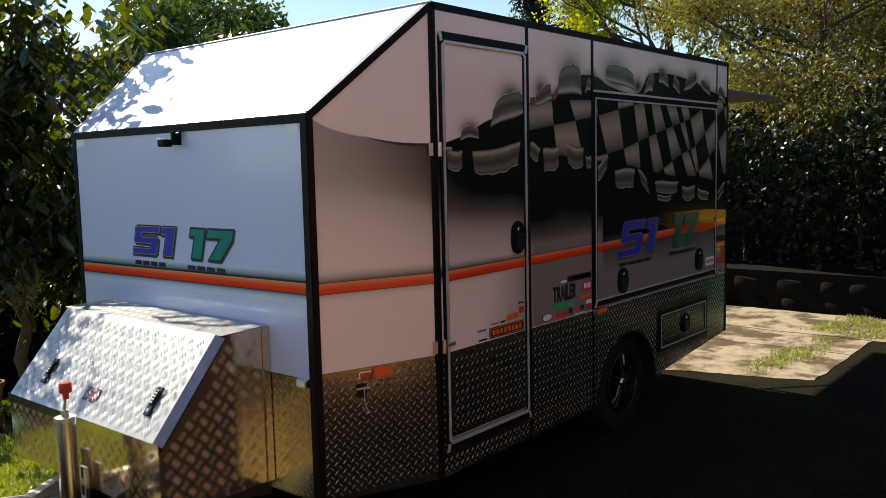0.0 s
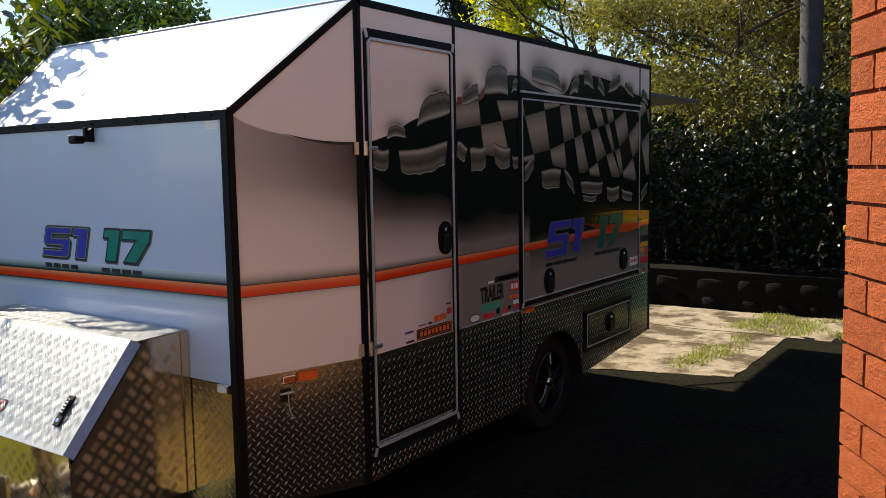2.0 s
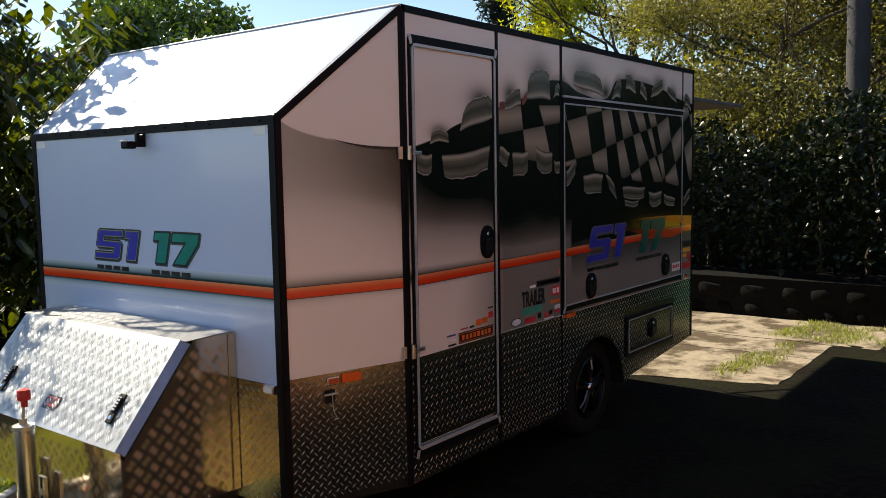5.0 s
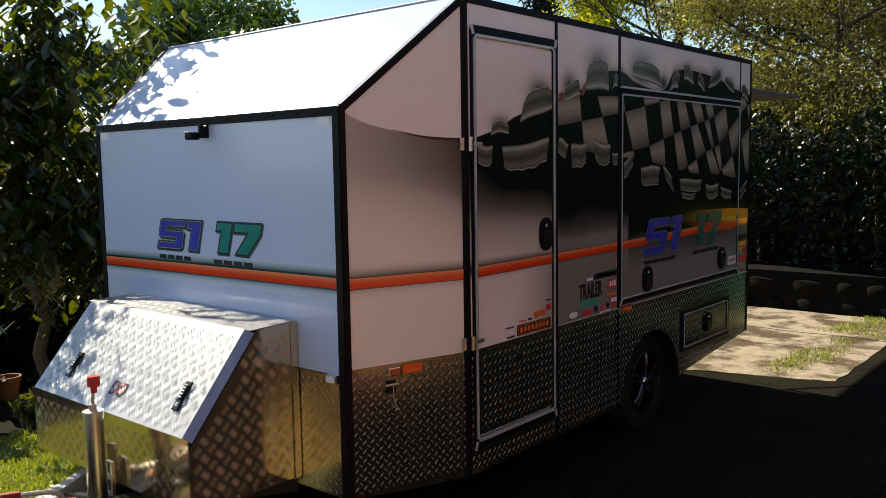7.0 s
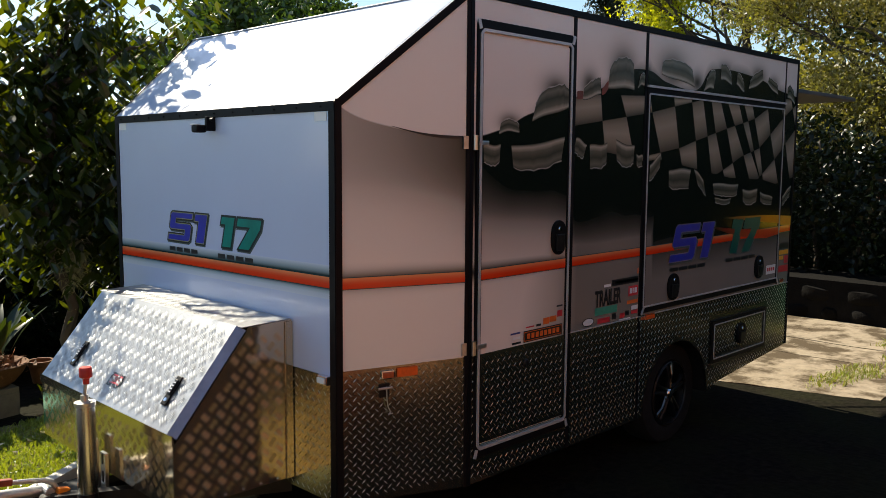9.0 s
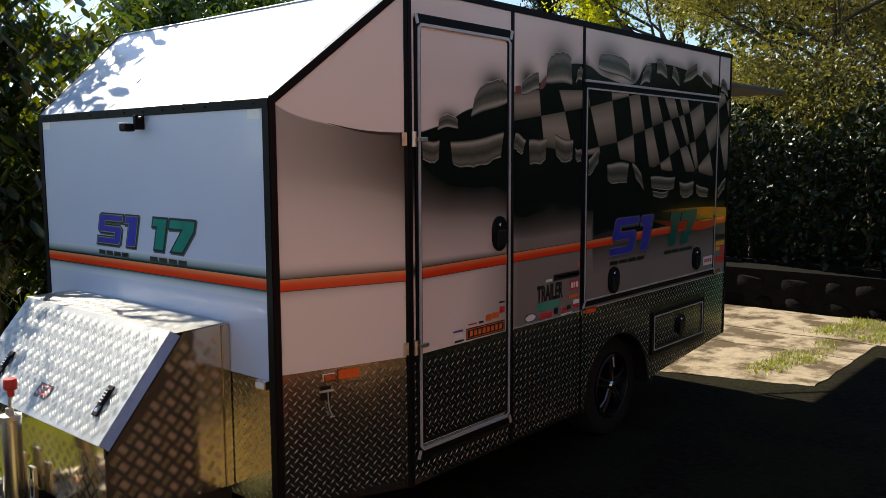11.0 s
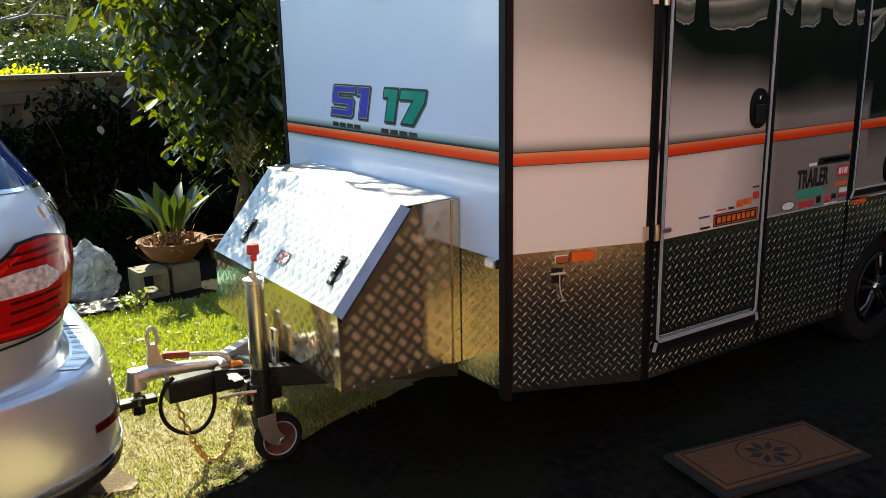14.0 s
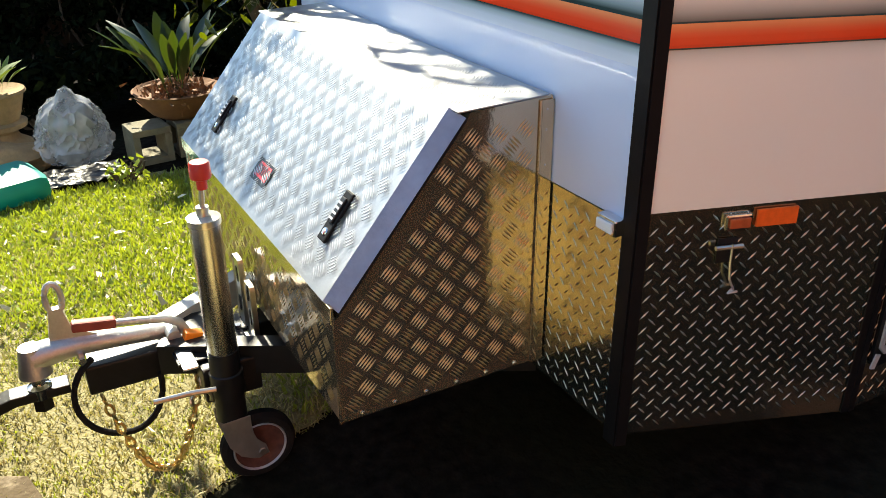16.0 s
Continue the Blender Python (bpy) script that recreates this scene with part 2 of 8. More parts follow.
def mural_material():
    """White side skin with an airbrushed dark green-black band under a torn upper edge; y runs along the side, z up."""
    m = material("printed_side_skin", (0.8, 0.8, 0.81), 0.13, var=0.03, scale=2, bump=0.008, bump_scale=3, spec=0.35)
    n, l = m.node_tree.nodes, m.node_tree.links
    b = n["Principled BSDF"]

    def math_node(op, a, c, d=None, clamp=False):
        k = n.new("ShaderNodeMath")
        k.operation, k.use_clamp = op, clamp
        for i, v in enumerate((a, c, d)):
            if v is None:
                continue
            if isinstance(v, (int, float)):
                k.inputs[i].default_value = v
            else:
                l.new(v, k.inputs[i])
        return k.outputs[0]

    def curve(src, lo, hi, zlo, zhi, pts):
        f = n.new("ShaderNodeFloatCurve")
        c = f.mapping.curves[0]
        for i, (py, pz) in enumerate(pts):
            x, y = (py - lo) / (hi - lo), (pz - zlo) / (zhi - zlo)
            if i < 2:
                c.points[i].location = (x, y)
            else:
                c.points.new(x, y)
        f.mapping.update()
        l.new(math_node('DIVIDE', math_node('SUBTRACT', src, lo), hi - lo), f.inputs["Value"])
        return math_node('MULTIPLY_ADD', f.outputs[0], zhi - zlo, zlo)

    sep = n.new("ShaderNodeSeparateXYZ")
    tc = n.new("ShaderNodeTexCoord")
    l.new(tc.outputs["Object"], sep.inputs[0])
    y, z = sep.outputs[1], sep.outputs[2]
    upper = curve(y, 0, 3.82, 1.6, 2.3, [(0, 1.85), (3.82, 2.08), (0.22, 1.765), (0.55, 1.735), (0.72, 1.763), (0.95, 1.847),
                                         (1.27, 1.914), (1.50, 1.995), (1.87, 2.11), (2.1, 2.06), (2.4, 2.04), (2.6, 2.17), (3.15, 2.165), (3.5, 2.11)])
    above = math_node('SUBTRACT', z, upper)
    edge = math_node('MULTIPLY_ADD', above, -160.0, 0.5, True)            # sharp torn edge
    halo = math_node('MULTIPLY_ADD', above, -14.0, 0.75, True)            # airbrushed shade above the tear
    far = math_node('MULTIPLY_ADD', y, 2.2, -1.9, True)
    halo = math_node('MULTIPLY', math_node('MULTIPLY', halo, far), 0.75)
    nose = math_node('MULTIPLY_ADD', y, -3.0, 1.75, True)                 # the tapered panel fades in higher up
    rise = curve(y, 0, 3.82, 0, 0.5, [(0, 0.31), (3.82, 0.0), (0.50, 0.24), (0.60, 0.17), (1.24, 0.11), (1.30, -0.0), (1.86, 0.0), (1.95, 0.0)])
    z_low = math_node('SUBTRACT', z, rise)
    low = curve(z_low, 0.7, 2.3, 0, 1, [(0.7, 0.02), (2.3, 1.0), (0.85, 0.05), (1.0, 0.17), (1.12, 0.36), (1.22, 0.64), (1.32, 0.93), (1.44, 1.0), (1.7, 1.0)])
    along = curve(y, 0, 3.82, 0, 1, [(0, 0.60), (3.82, 1.0), (0.12, 0.68), (0.3, 0.80), (0.5, 0.92), (0.62, 0.98), (1.0, 1.0), (1.4, 1.0)])
    low = math_node('MAXIMUM', low, math_node('MULTIPLY', math_node('MULTIPLY_ADD', y, 8.0, -15.0, True), math_node('MULTIPLY_ADD', z, 1.0, -0.25, True)))
    side_fade = math_node('MULTIPLY', low, along)
    side_fade = math_node('POWER', side_fade, math_node('MULTIPLY_ADD', nose, 0.3, 1.0))
    dark = math_node('MAXIMUM', math_node('MULTIPLY', side_fade, edge), halo)
    for py, pz, sy, sz in PEAKS:                                          # soft shade round each torn peak
        dy = math_node('DIVIDE', math_node('SUBTRACT', y, py), sy)
        dz = math_node('DIVIDE', math_node('SUBTRACT', z, pz), sz)
        r2 = math_node('ADD', math_node('MULTIPLY', dy, dy), math_node('MULTIPLY', dz, dz))
        puff = math_node('MULTIPLY', math_node('POWER', 2.718, math_node('MULTIPLY', r2, -1.6)), 0.95)
        dark = math_node('MAXIMUM', dark, puff)
    band = math_node('MULTIPLY_ADD', math_node('MAXIMUM', math_node('SUBTRACT', y, 1.87), 0.0), 0.0157, 1.174)      # sprayed shade along the stripe
    dz = math_node('DIVIDE', math_node('SUBTRACT', z, band), 0.045)
    dark = math_node('MAXIMUM', dark, math_node('MULTIPLY', math_node('POWER', 2.718, math_node('MULTIPLY', math_node('MULTIPLY', dz, dz), -1.3)), 0.92))
    noise_t = n.new("ShaderNodeTexNoise")
    noise_t.inputs["Scale"].default_value = 1.7
    l.new(tc.outputs["Object"], noise_t.inputs["Vector"])
    dark = math_node('MULTIPLY', dark, math_node('MULTIPLY_ADD', noise_t.outputs[0], 0.12, 0.96), None, True)
    mix = n.new("ShaderNodeMix")
    mix.data_type = 'RGBA'
    l.new(dark, mix.inputs[0])
    # warm tint in this white stands in for light bounced off the brick
    mix.inputs[6].default_value = (0.89, 0.81, 0.72, 1)
    ramp = n.new("ShaderNodeValToRGB")
    ramp.color_ramp.elements[0].color = (0.15, 0.150, 0.090, 1)
    ramp.color_ramp.elements[1].color = (0.007, 0.013, 0.010, 1)
    mid = ramp.color_ramp.elements.new(0.72)
    mid.color = (0.056, 0.056, 0.036, 1)
    l.new(dark, ramp.inputs[0])
    l.new(ramp.outputs[0], mix.inputs[7])
    l.new(mix.outputs[2], b.inputs["Base Color"])
    return m


MURAL = mural_material()


def sheen_material(name, low, mid, high, stops=None):
    """Printed rolled metal: a light band across the v of its uv map."""
    m = material(name, mid, 0.22, var=0.1, scale=8, coat=0.3)
    n, l = m.node_tree.nodes, m.node_tree.links
    uv = n.new("ShaderNodeUVMap")
    sep = n.new("ShaderNodeSeparateXYZ")
    l.new(uv.outputs[0], sep.inputs[0])
    ramp = n.new("ShaderNodeValToRGB")
    e = ramp.color_ramp.elements
    e[0].color, e[1].color = (*low, 1), (*mid, 1)
    for pos, col in ((0.28, mid), (0.5, high), (0.68, mid), (0.86, low)) if stops is None else ():
        k = e.new(pos)
        k.color = (*col, 1)
    for pos, level in stops or ():                # 0 low, 1 mid, 2 high
        col = [a + (b - a) * level for a, b in zip(low, mid)] if level <= 1 else [a + (b - a) * (level - 1) for a, b in zip(mid, high)]
        k = e[0] if pos == 0 else (e[len(e) - 1] if pos == 1 else e.new(pos))
        k.color = (*col, 1)
    l.new(sep.outputs[1], ramp.inputs[0])
    l.new(ramp.outputs[0], n["Principled BSDF"].inputs["Base Color"])
    return m


STRIPE = sheen_material("orange_stripe_print", (0.50, 0.022, 0.007), (0.82, 0.052, 0.010), (0.84, 0.30, 0.12), ((0.0, 0.5), (0.15, 0.95), (0.40, 1.05), (0.62, 1.3), (0.85, 1.75), (1.0, 2.0)))
FADE = ((0.0, 0.0), (0.14, 0.25), (0.24, 0.9), (0.31, 2.0), (0.70, 2.0), (0.78, 1.3), (0.89, 0.6), (1.0, 0.0))
GLOW = sheen_material("teal_airbrush_glow", (0.66, 0.73, 0.83), (0.30, 0.40, 0.42), (0.02, 0.05, 0.05), FADE)
CURL = sheen_material("printed_torn_metal", (0.012, 0.017, 0.012), (0.11, 0.115, 0.082), (0.46, 0.43, 0.34), ((0.0, 0.10), (0.12, 2.0), (0.30, 1.1), (0.58, 0.5), (0.84, 1.2), (1.0, 0.7)))
CHECK = sheen_material("printed_flag_check", (0.055, 0.050, 0.036), (0.27, 0.235, 0.17), (0.44, 0.38, 0.285), ((0.0, 0.15), (0.30, 1.0), (0.60, 1.8), (0.85, 1.1), (1.0, 0.5)))


def flame_material(name, color):
    """Airbrushed streak that comes up out of the dark along the u of its uv map."""
    m = material(name, color, 0.3, var=0.15, scale=8)
    n, l = m.node_tree.nodes, m.node_tree.links
    sep = n.new("ShaderNodeSeparateXYZ")
    l.new(n.new("ShaderNodeUVMap").outputs[0], sep.inputs[0])
    ramp = n.new("ShaderNodeValToRGB")
    e = ramp.color_ramp.elements
    e[0].color, e[1].color, e[1].position = (0.012, 0.012, 0.010, 1), (*color, 1), 0.62
    l.new(sep.outputs[0], ramp.inputs[0])
    l.new(ramp.outputs[0], n["Principled BSDF"].inputs["Base Color"])
    return m


FLAME_YELLOW = flame_material("yellow_flame_print", (0.70, 0.30, 0.015))
FLAME_RED = flame_material("red_flame_print", (0.62, 0.035, 0.012))


def ground_material():
    m = material("shade_dark_yard_ground", (0.2, 0.2, 0.2), 0.95, var=0.2, scale=5, bump=1.0, bump_scale=30, spec=0.05)
    n, l = m.node_tree.nodes, m.node_tree.links
    tc = n.new("ShaderNodeTexCoord")
    big = n.new("ShaderNodeTexNoise")
    big.inputs["Scale"].default_value = 1.6
    big.inputs["Detail"].default_value = 8
    l.new(tc.outputs["Object"], big.inputs["Vector"])
    small = n.new("ShaderNodeTexNoise")
    small.inputs["Scale"].default_value = 22
    small.inputs["Detail"].default_value = 8
    l.new(tc.outputs["Object"], small.inputs["Vector"])
    # both tones near black: the trailer's shade is put into the ground colour
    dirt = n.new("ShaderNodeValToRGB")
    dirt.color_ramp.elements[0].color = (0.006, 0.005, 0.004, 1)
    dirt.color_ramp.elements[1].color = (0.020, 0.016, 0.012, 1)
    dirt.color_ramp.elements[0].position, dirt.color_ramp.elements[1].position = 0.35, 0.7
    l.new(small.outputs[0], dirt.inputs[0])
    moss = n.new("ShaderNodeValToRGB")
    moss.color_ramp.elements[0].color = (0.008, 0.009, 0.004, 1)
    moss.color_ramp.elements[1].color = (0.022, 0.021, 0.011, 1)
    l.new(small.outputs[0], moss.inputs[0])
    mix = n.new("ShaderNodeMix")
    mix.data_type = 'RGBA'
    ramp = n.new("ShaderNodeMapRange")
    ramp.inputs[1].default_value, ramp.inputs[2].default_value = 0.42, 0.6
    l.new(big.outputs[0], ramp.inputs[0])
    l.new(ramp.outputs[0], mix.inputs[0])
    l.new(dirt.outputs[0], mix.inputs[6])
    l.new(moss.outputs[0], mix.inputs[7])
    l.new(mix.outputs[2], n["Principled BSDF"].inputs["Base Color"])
    return m


GROUND = ground_material()


def patchy_material(name, pale, dirt, scale, lo, hi):
    """Pale ground with shaped patches of dirt over it."""
    m = material(name, pale, 0.95, var=0.25, scale=14, bump=0.6, bump_scale=55, spec=0.1)
    n, l = m.node_tree.nodes, m.node_tree.links
    tc = n.new("ShaderNodeTexCoord")
    big = n.new("ShaderNodeTexNoise")
    big.inputs["Scale"].default_value = scale
    big.inputs["Detail"].default_value = 9
    big.inputs["Roughness"].default_value = 0.65
    l.new(tc.outputs["Object"], big.inputs["Vector"])
    cut = n.new("ShaderNodeMapRange")
    cut.inputs[1].default_value, cut.inputs[2].default_value = lo, hi
    l.new(big.outputs[0], cut.inputs[0])
    mix = n.new("ShaderNodeMix")
    mix.data_type = 'RGBA'
    b = n["Principled BSDF"]
    l.new(cut.outputs[0], mix.inputs[0])
    l.new(b.inputs["Base Color"].links[0].from_socket, mix.inputs[6])
    mix.inputs[7].default_value = (*dirt, 1)
    l.new(mix.outputs[2], b.inputs["Base Color"])
    return m


SLAB = patchy_material("worn_concrete", (0.34, 0.28, 0.205), (0.10, 0.075, 0.048), 2.4, 0.46, 0.57)


# ---- building helpers ----
def thing(name, at, label="", category="", group="", kind=""):
    ob = new(name)
    ob.location = at
    ob.empty_display_size = 0.1
    return tagged(ob, label, category, group, kind)


def place_under(ob, parent):
    """Keep the child's mesh in world metres under a thing that stands at its base."""
    if parent is not None:
        ob.parent = parent
        top = parent
        m = Matrix.Identity(4)
        chain = []
        while top is not None:
            chain.append(top)
            top = top.parent
        for o in reversed(chain):
            m = m @ o.matrix_parent_inverse @ Matrix.LocRotScale(o.location, o.rotation_euler, o.scale)
        ob.matrix_parent_inverse = m.inverted()
    return ob


def part(name, bm, mat, parent=None, label="", smooth=False):
    me = bpy.data.meshes.new(name)
    bm.normal_update()
    bm.to_mesh(me)
    bm.free()
    for m in (mat if isinstance(mat, (list, tuple)) else [mat]):
        me.materials.append(m)
    if smooth:
        me.polygons.foreach_set("use_smooth", [True] * len(me.polygons))
        me.set_sharp_from_angle(angle=radians(38))
    ob = new(name, me)
    if label:
        ob["label"] = label
    return place_under(ob, parent)


def mesh_part(name, verts, faces, mat, parent=None, label="", smooth=False):
    me = bpy.data.meshes.new(name)
    me.from_pydata(verts, [], faces)
    me.materials.append(mat)
    if smooth:
        me.polygons.foreach_set("use_smooth", [True] * len(me.polygons))
    ob = new(name, me)
    if label:
        ob["label"] = label
    return place_under(ob, parent)


def add_box(bm, x0, x1, y0, y1, z0, z1, bevel=0.0, m=None):
    r = bmesh.ops.create_cube(bm, size=1)
    vs = r["verts"]
    bmesh.ops.scale(bm, vec=(x1 - x0, y1 - y0, z1 - z0), verts=vs)
    bmesh.ops.translate(bm, vec=((x0 + x1) / 2, (y0 + y1) / 2, (z0 + z1) / 2), verts=vs)
    if bevel:
        es = list({e for v in vs for e in v.link_edges})
        out = bmesh.ops.bevel(bm, geom=es, offset=bevel, segments=2, affect='EDGES', profile=0.6)
        vs = list({v for f in out["faces"] for v in f.verts} | {v for v in vs if v.is_valid})
    if m is not None:
        bmesh.ops.transform(bm, matrix=m, verts=vs)
    return vs


def box(x0, x1, y0, y1, z0, z1, bevel=0.0, m=None):
    bm = bmesh.new()
    add_box(bm, x0, x1, y0, y1, z0, z1, bevel, m)
    return bm


def add_cyl(bm, a, b, r0, r1=None, seg=16, caps=True):
    a, b = Vector(a), Vector(b)
    d = b - a
    q = Vector((0, 0, 1)).rotation_difference(d).to_matrix().to_4x4()
    r = bmesh.ops.create_cone(bm, cap_ends=caps, segments=seg, radius1=r0, radius2=r0 if r1 is None else r1, depth=d.length,
                              matrix=Matrix.Translation((a + b) / 2) @ q)
    return r["verts"]


def cyl(a, b, r0, r1=None, seg=16):
    bm = bmesh.new()
    add_cyl(bm, a, b, r0, r1, seg)
    return bm


def add_tube(bm, pts, radii, seg=8):
    """A tube along points, with a radius at each."""
    pts = [Vector(p) for p in pts]
    if not isinstance(radii, (list, tuple)):
        radii = [radii] * len(pts)
    rings = []
    up = Vector((0.13, 0.21, 1)).normalized()
    for i, p in enumerate(pts):
        d = (pts[min(i + 1, len(pts) - 1)] - pts[max(i - 1, 0)]).normalized()
        s = d.cross(up)
        if s.length < 1e-3:
            s = d.cross(Vector((1, 0, 0)))
        s.normalize()
        t = s.cross(d)
        rings.append([bm.verts.new(p + (s * math.cos(a) + t * math.sin(a)) * radii[i]) for a in (2 * math.pi * k / seg for k in range(seg))])
    for a, b in zip(rings, rings[1:]):
        for k in range(seg):
            bm.faces.new((a[k], a[(k + 1) % seg], b[(k + 1) % seg], b[k]))
    bm.faces.new(list(reversed(rings[0])))
    bm.faces.new(rings[-1])


def tube(pts, radii, seg=8):
    bm = bmesh.new()
    add_tube(bm, pts, radii, seg)
    return bm


def arc_points(c, r, a0, a1, n, u, v):
    c, u, v = Vector(c), Vector(u), Vector(v)
    return [c + (u * math.cos(a) + v * math.sin(a)) * r for a in (a0 + (a1 - a0) * i / (n - 1) for i in range(n))]


def lathe(profile, at, seg=24, axis='Z'):
    """Turned body from (radius, height) pairs."""
    bm = bmesh.new()
    rings = []
    for r, h in profile:
        ring = []
        for k in range(seg):
            a = 2 * math.pi * k / seg
            p = (r * math.cos(a), r * math.sin(a), h) if axis == 'Z' else (h, r * math.cos(a), r * math.sin(a))
            ring.append(bm.verts.new(Vector(p) + Vector(at)))
        rings.append(ring)
    for a, b in zip(rings, rings[1:]):
        for k in range(seg):
            bm.faces.new((a[k], a[(k + 1) % seg], b[(k + 1) % seg], b[k]))
    bmesh.ops.recalc_face_normals(bm, faces=bm.faces)
    return bm


def prism(outline, way, bm=None):
    """A flat outline of 3D points, pushed along way."""
    bm = bm or bmesh.new()
    way = Vector(way)
    a = [bm.verts.new(p) for p in outline]
    b = [bm.verts.new(Vector(p) + way) for p in outline]
    fs = [bm.faces.new(a), bm.faces.new(b)]
    for i in range(len(a)):
        j = (i + 1) % len(a)
        fs.append(bm.faces.new((a[i], a[j], b[j], b[i])))
    bmesh.ops.recalc_face_normals(bm, faces=fs)
    bmesh.ops.triangulate(bm, faces=[f for f in fs if len(f.verts) > 4])
    return bm


def bevelled(bm, offset, seg=2):
    es = [e for e in bm.edges if len(e.link_faces) == 2 and e.calc_face_angle(0) > 0.5]
    bmesh.ops.bevel(bm, geom=es, offset=offset, segments=seg, affect='EDGES', profile=0.6)
    return bm


def random_turns(rng, n):
    """n random rotation matrices."""
    q = rng.normal(size=(n, 4))
    q /= np.linalg.norm(q, axis=1)[:, None]
    w, x, y, z = q.T
    return np.stack([np.stack([1 - 2 * (y * y + z * z), 2 * (x * y - z * w), 2 * (x * z + y * w)], -1),
                     np.stack([2 * (x * y + z * w), 1 - 2 * (x * x + z * z), 2 * (y * z - x * w)], -1),
                     np.stack([2 * (x * z - y * w), 2 * (y * z + x * w), 1 - 2 * (x * x + y * y)], -1)], 1)


LEAF_V = np.array([(0, 0, 0), (0.30, 0.22, 0.05), (0.34, 0.62, 0.04), (0, 1, -0.06), (-0.34, 0.62, 0.04), (-0.30, 0.22, 0.05), (0, 0.45, -0.03)], float)
LEAF_F = [(0, 1, 6), (1, 2, 6), (2, 3, 6), (3, 4, 6), (4, 5, 6), (5, 0, 6)]
CHIP_V = np.array([(-0.3, 0, 0), (0.3, 0.05, 0.05), (0.22, 0.7, 0), (0, 1, -0.05), (-0.25, 0.6, 0.05)], float)
CHIP_F = [(0, 1, 2, 3, 4)]


def leaves(name, centres, sizes, mat, parent=None, rng=None, shape=(LEAF_V, LEAF_F), narrow=1.0, hang=0.0, label=""):
    """One mesh of many leaves, at the given places."""
    v0, f0 = shape
    n = len(centres)
    v = v0 * np.array([narrow, 1, 1])
    rot = random_turns(rng, n)
    p = np.einsum('nij,kj->nki', rot, v) * np.asarray(sizes)[:, None, None]
    if hang:
        tips = p[:, :, 2] - 0
        p[:, :, 2] = tips * (1 - hang) - np.abs(v[None, :, 1]) * np.asarray(sizes)[:, None] * hang
    p = (p + np.asarray(centres)[:, None, :]).reshape(-1, 3)
    k = len(v0)
    faces = [tuple(i * k + j for j in f) for i in range(n) for f in f0]
    return mesh_part(name, p.tolist(), faces, mat, parent, label)


# ---- ground ----
def smooth01(a, b, v):
    t = min(1, max(0, (v - a) / (b - a)))
    return t * t * (3 - 2 * t)


def ground_z(x, y):
    """The yard falls gently to the front and to the garden bed."""
    z = -0.09 * (1 - smooth01(-0.5, 1.6, y)) - 0.075 * smooth01(-1.6, -3.8, x)
    return z + 0.012 * noise.noise((x * 1.3, y * 1.3, 0.0)) * smooth01(0.2, -0.6, y)


def build_ground():
    bm = bmesh.new()
    xs = [-400, -120, -40, -15] + [-8 + 0.2 * i for i in range(81)] + [15, 40, 120, 400]
    ys = [-400, -120, -40, -15] + [-8 + 0.2 * i for i in range(93)] + [18, 40, 120, 400]
    grid = [[bm.verts.new((x, y, ground_z(x, y))) for x in xs] for y in ys]
    for j in range(len(ys) - 1):
        for i in range(len(xs) - 1):
            bm.faces.new((grid[j][i], grid[j][i + 1], grid[j + 1][i + 1], grid[j + 1][i]))
    return tagged(part("ground", bm, GROUND, smooth=True), "bare earth and thin grass of a side yard, shade put into its near-black colour", "ground", kind="structure")


ground = build_ground()


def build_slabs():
    """Worn concrete of the old drive behind the trailer, clipped where cast shade begins."""
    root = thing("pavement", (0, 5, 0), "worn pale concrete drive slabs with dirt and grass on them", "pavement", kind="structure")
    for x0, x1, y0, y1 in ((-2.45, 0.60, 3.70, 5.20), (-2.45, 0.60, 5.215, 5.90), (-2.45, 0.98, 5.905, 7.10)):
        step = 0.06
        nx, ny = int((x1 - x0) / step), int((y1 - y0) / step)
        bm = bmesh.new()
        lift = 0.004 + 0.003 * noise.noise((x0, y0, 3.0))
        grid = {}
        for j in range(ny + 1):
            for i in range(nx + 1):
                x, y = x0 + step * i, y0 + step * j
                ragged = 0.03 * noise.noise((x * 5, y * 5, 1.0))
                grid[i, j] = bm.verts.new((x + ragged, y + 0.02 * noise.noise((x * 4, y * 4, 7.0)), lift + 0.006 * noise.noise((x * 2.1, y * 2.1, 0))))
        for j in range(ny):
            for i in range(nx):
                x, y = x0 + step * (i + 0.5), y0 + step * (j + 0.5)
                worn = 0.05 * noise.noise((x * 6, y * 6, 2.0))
                # left off in front of this line, so dark ground stands for shade
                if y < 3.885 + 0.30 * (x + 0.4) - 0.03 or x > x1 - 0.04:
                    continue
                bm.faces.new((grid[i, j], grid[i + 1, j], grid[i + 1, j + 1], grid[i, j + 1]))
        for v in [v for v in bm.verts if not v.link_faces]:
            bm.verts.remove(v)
        # outline follows the trailer's and hatch's shadow edges, with small random jitter
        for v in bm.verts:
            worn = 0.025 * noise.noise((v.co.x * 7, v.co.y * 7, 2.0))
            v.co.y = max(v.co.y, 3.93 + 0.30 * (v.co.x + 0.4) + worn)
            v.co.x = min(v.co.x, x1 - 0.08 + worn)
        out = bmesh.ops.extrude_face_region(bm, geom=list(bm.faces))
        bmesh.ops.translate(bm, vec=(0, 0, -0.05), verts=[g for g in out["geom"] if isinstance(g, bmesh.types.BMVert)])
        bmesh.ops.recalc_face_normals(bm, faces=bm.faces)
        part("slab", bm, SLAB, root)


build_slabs()


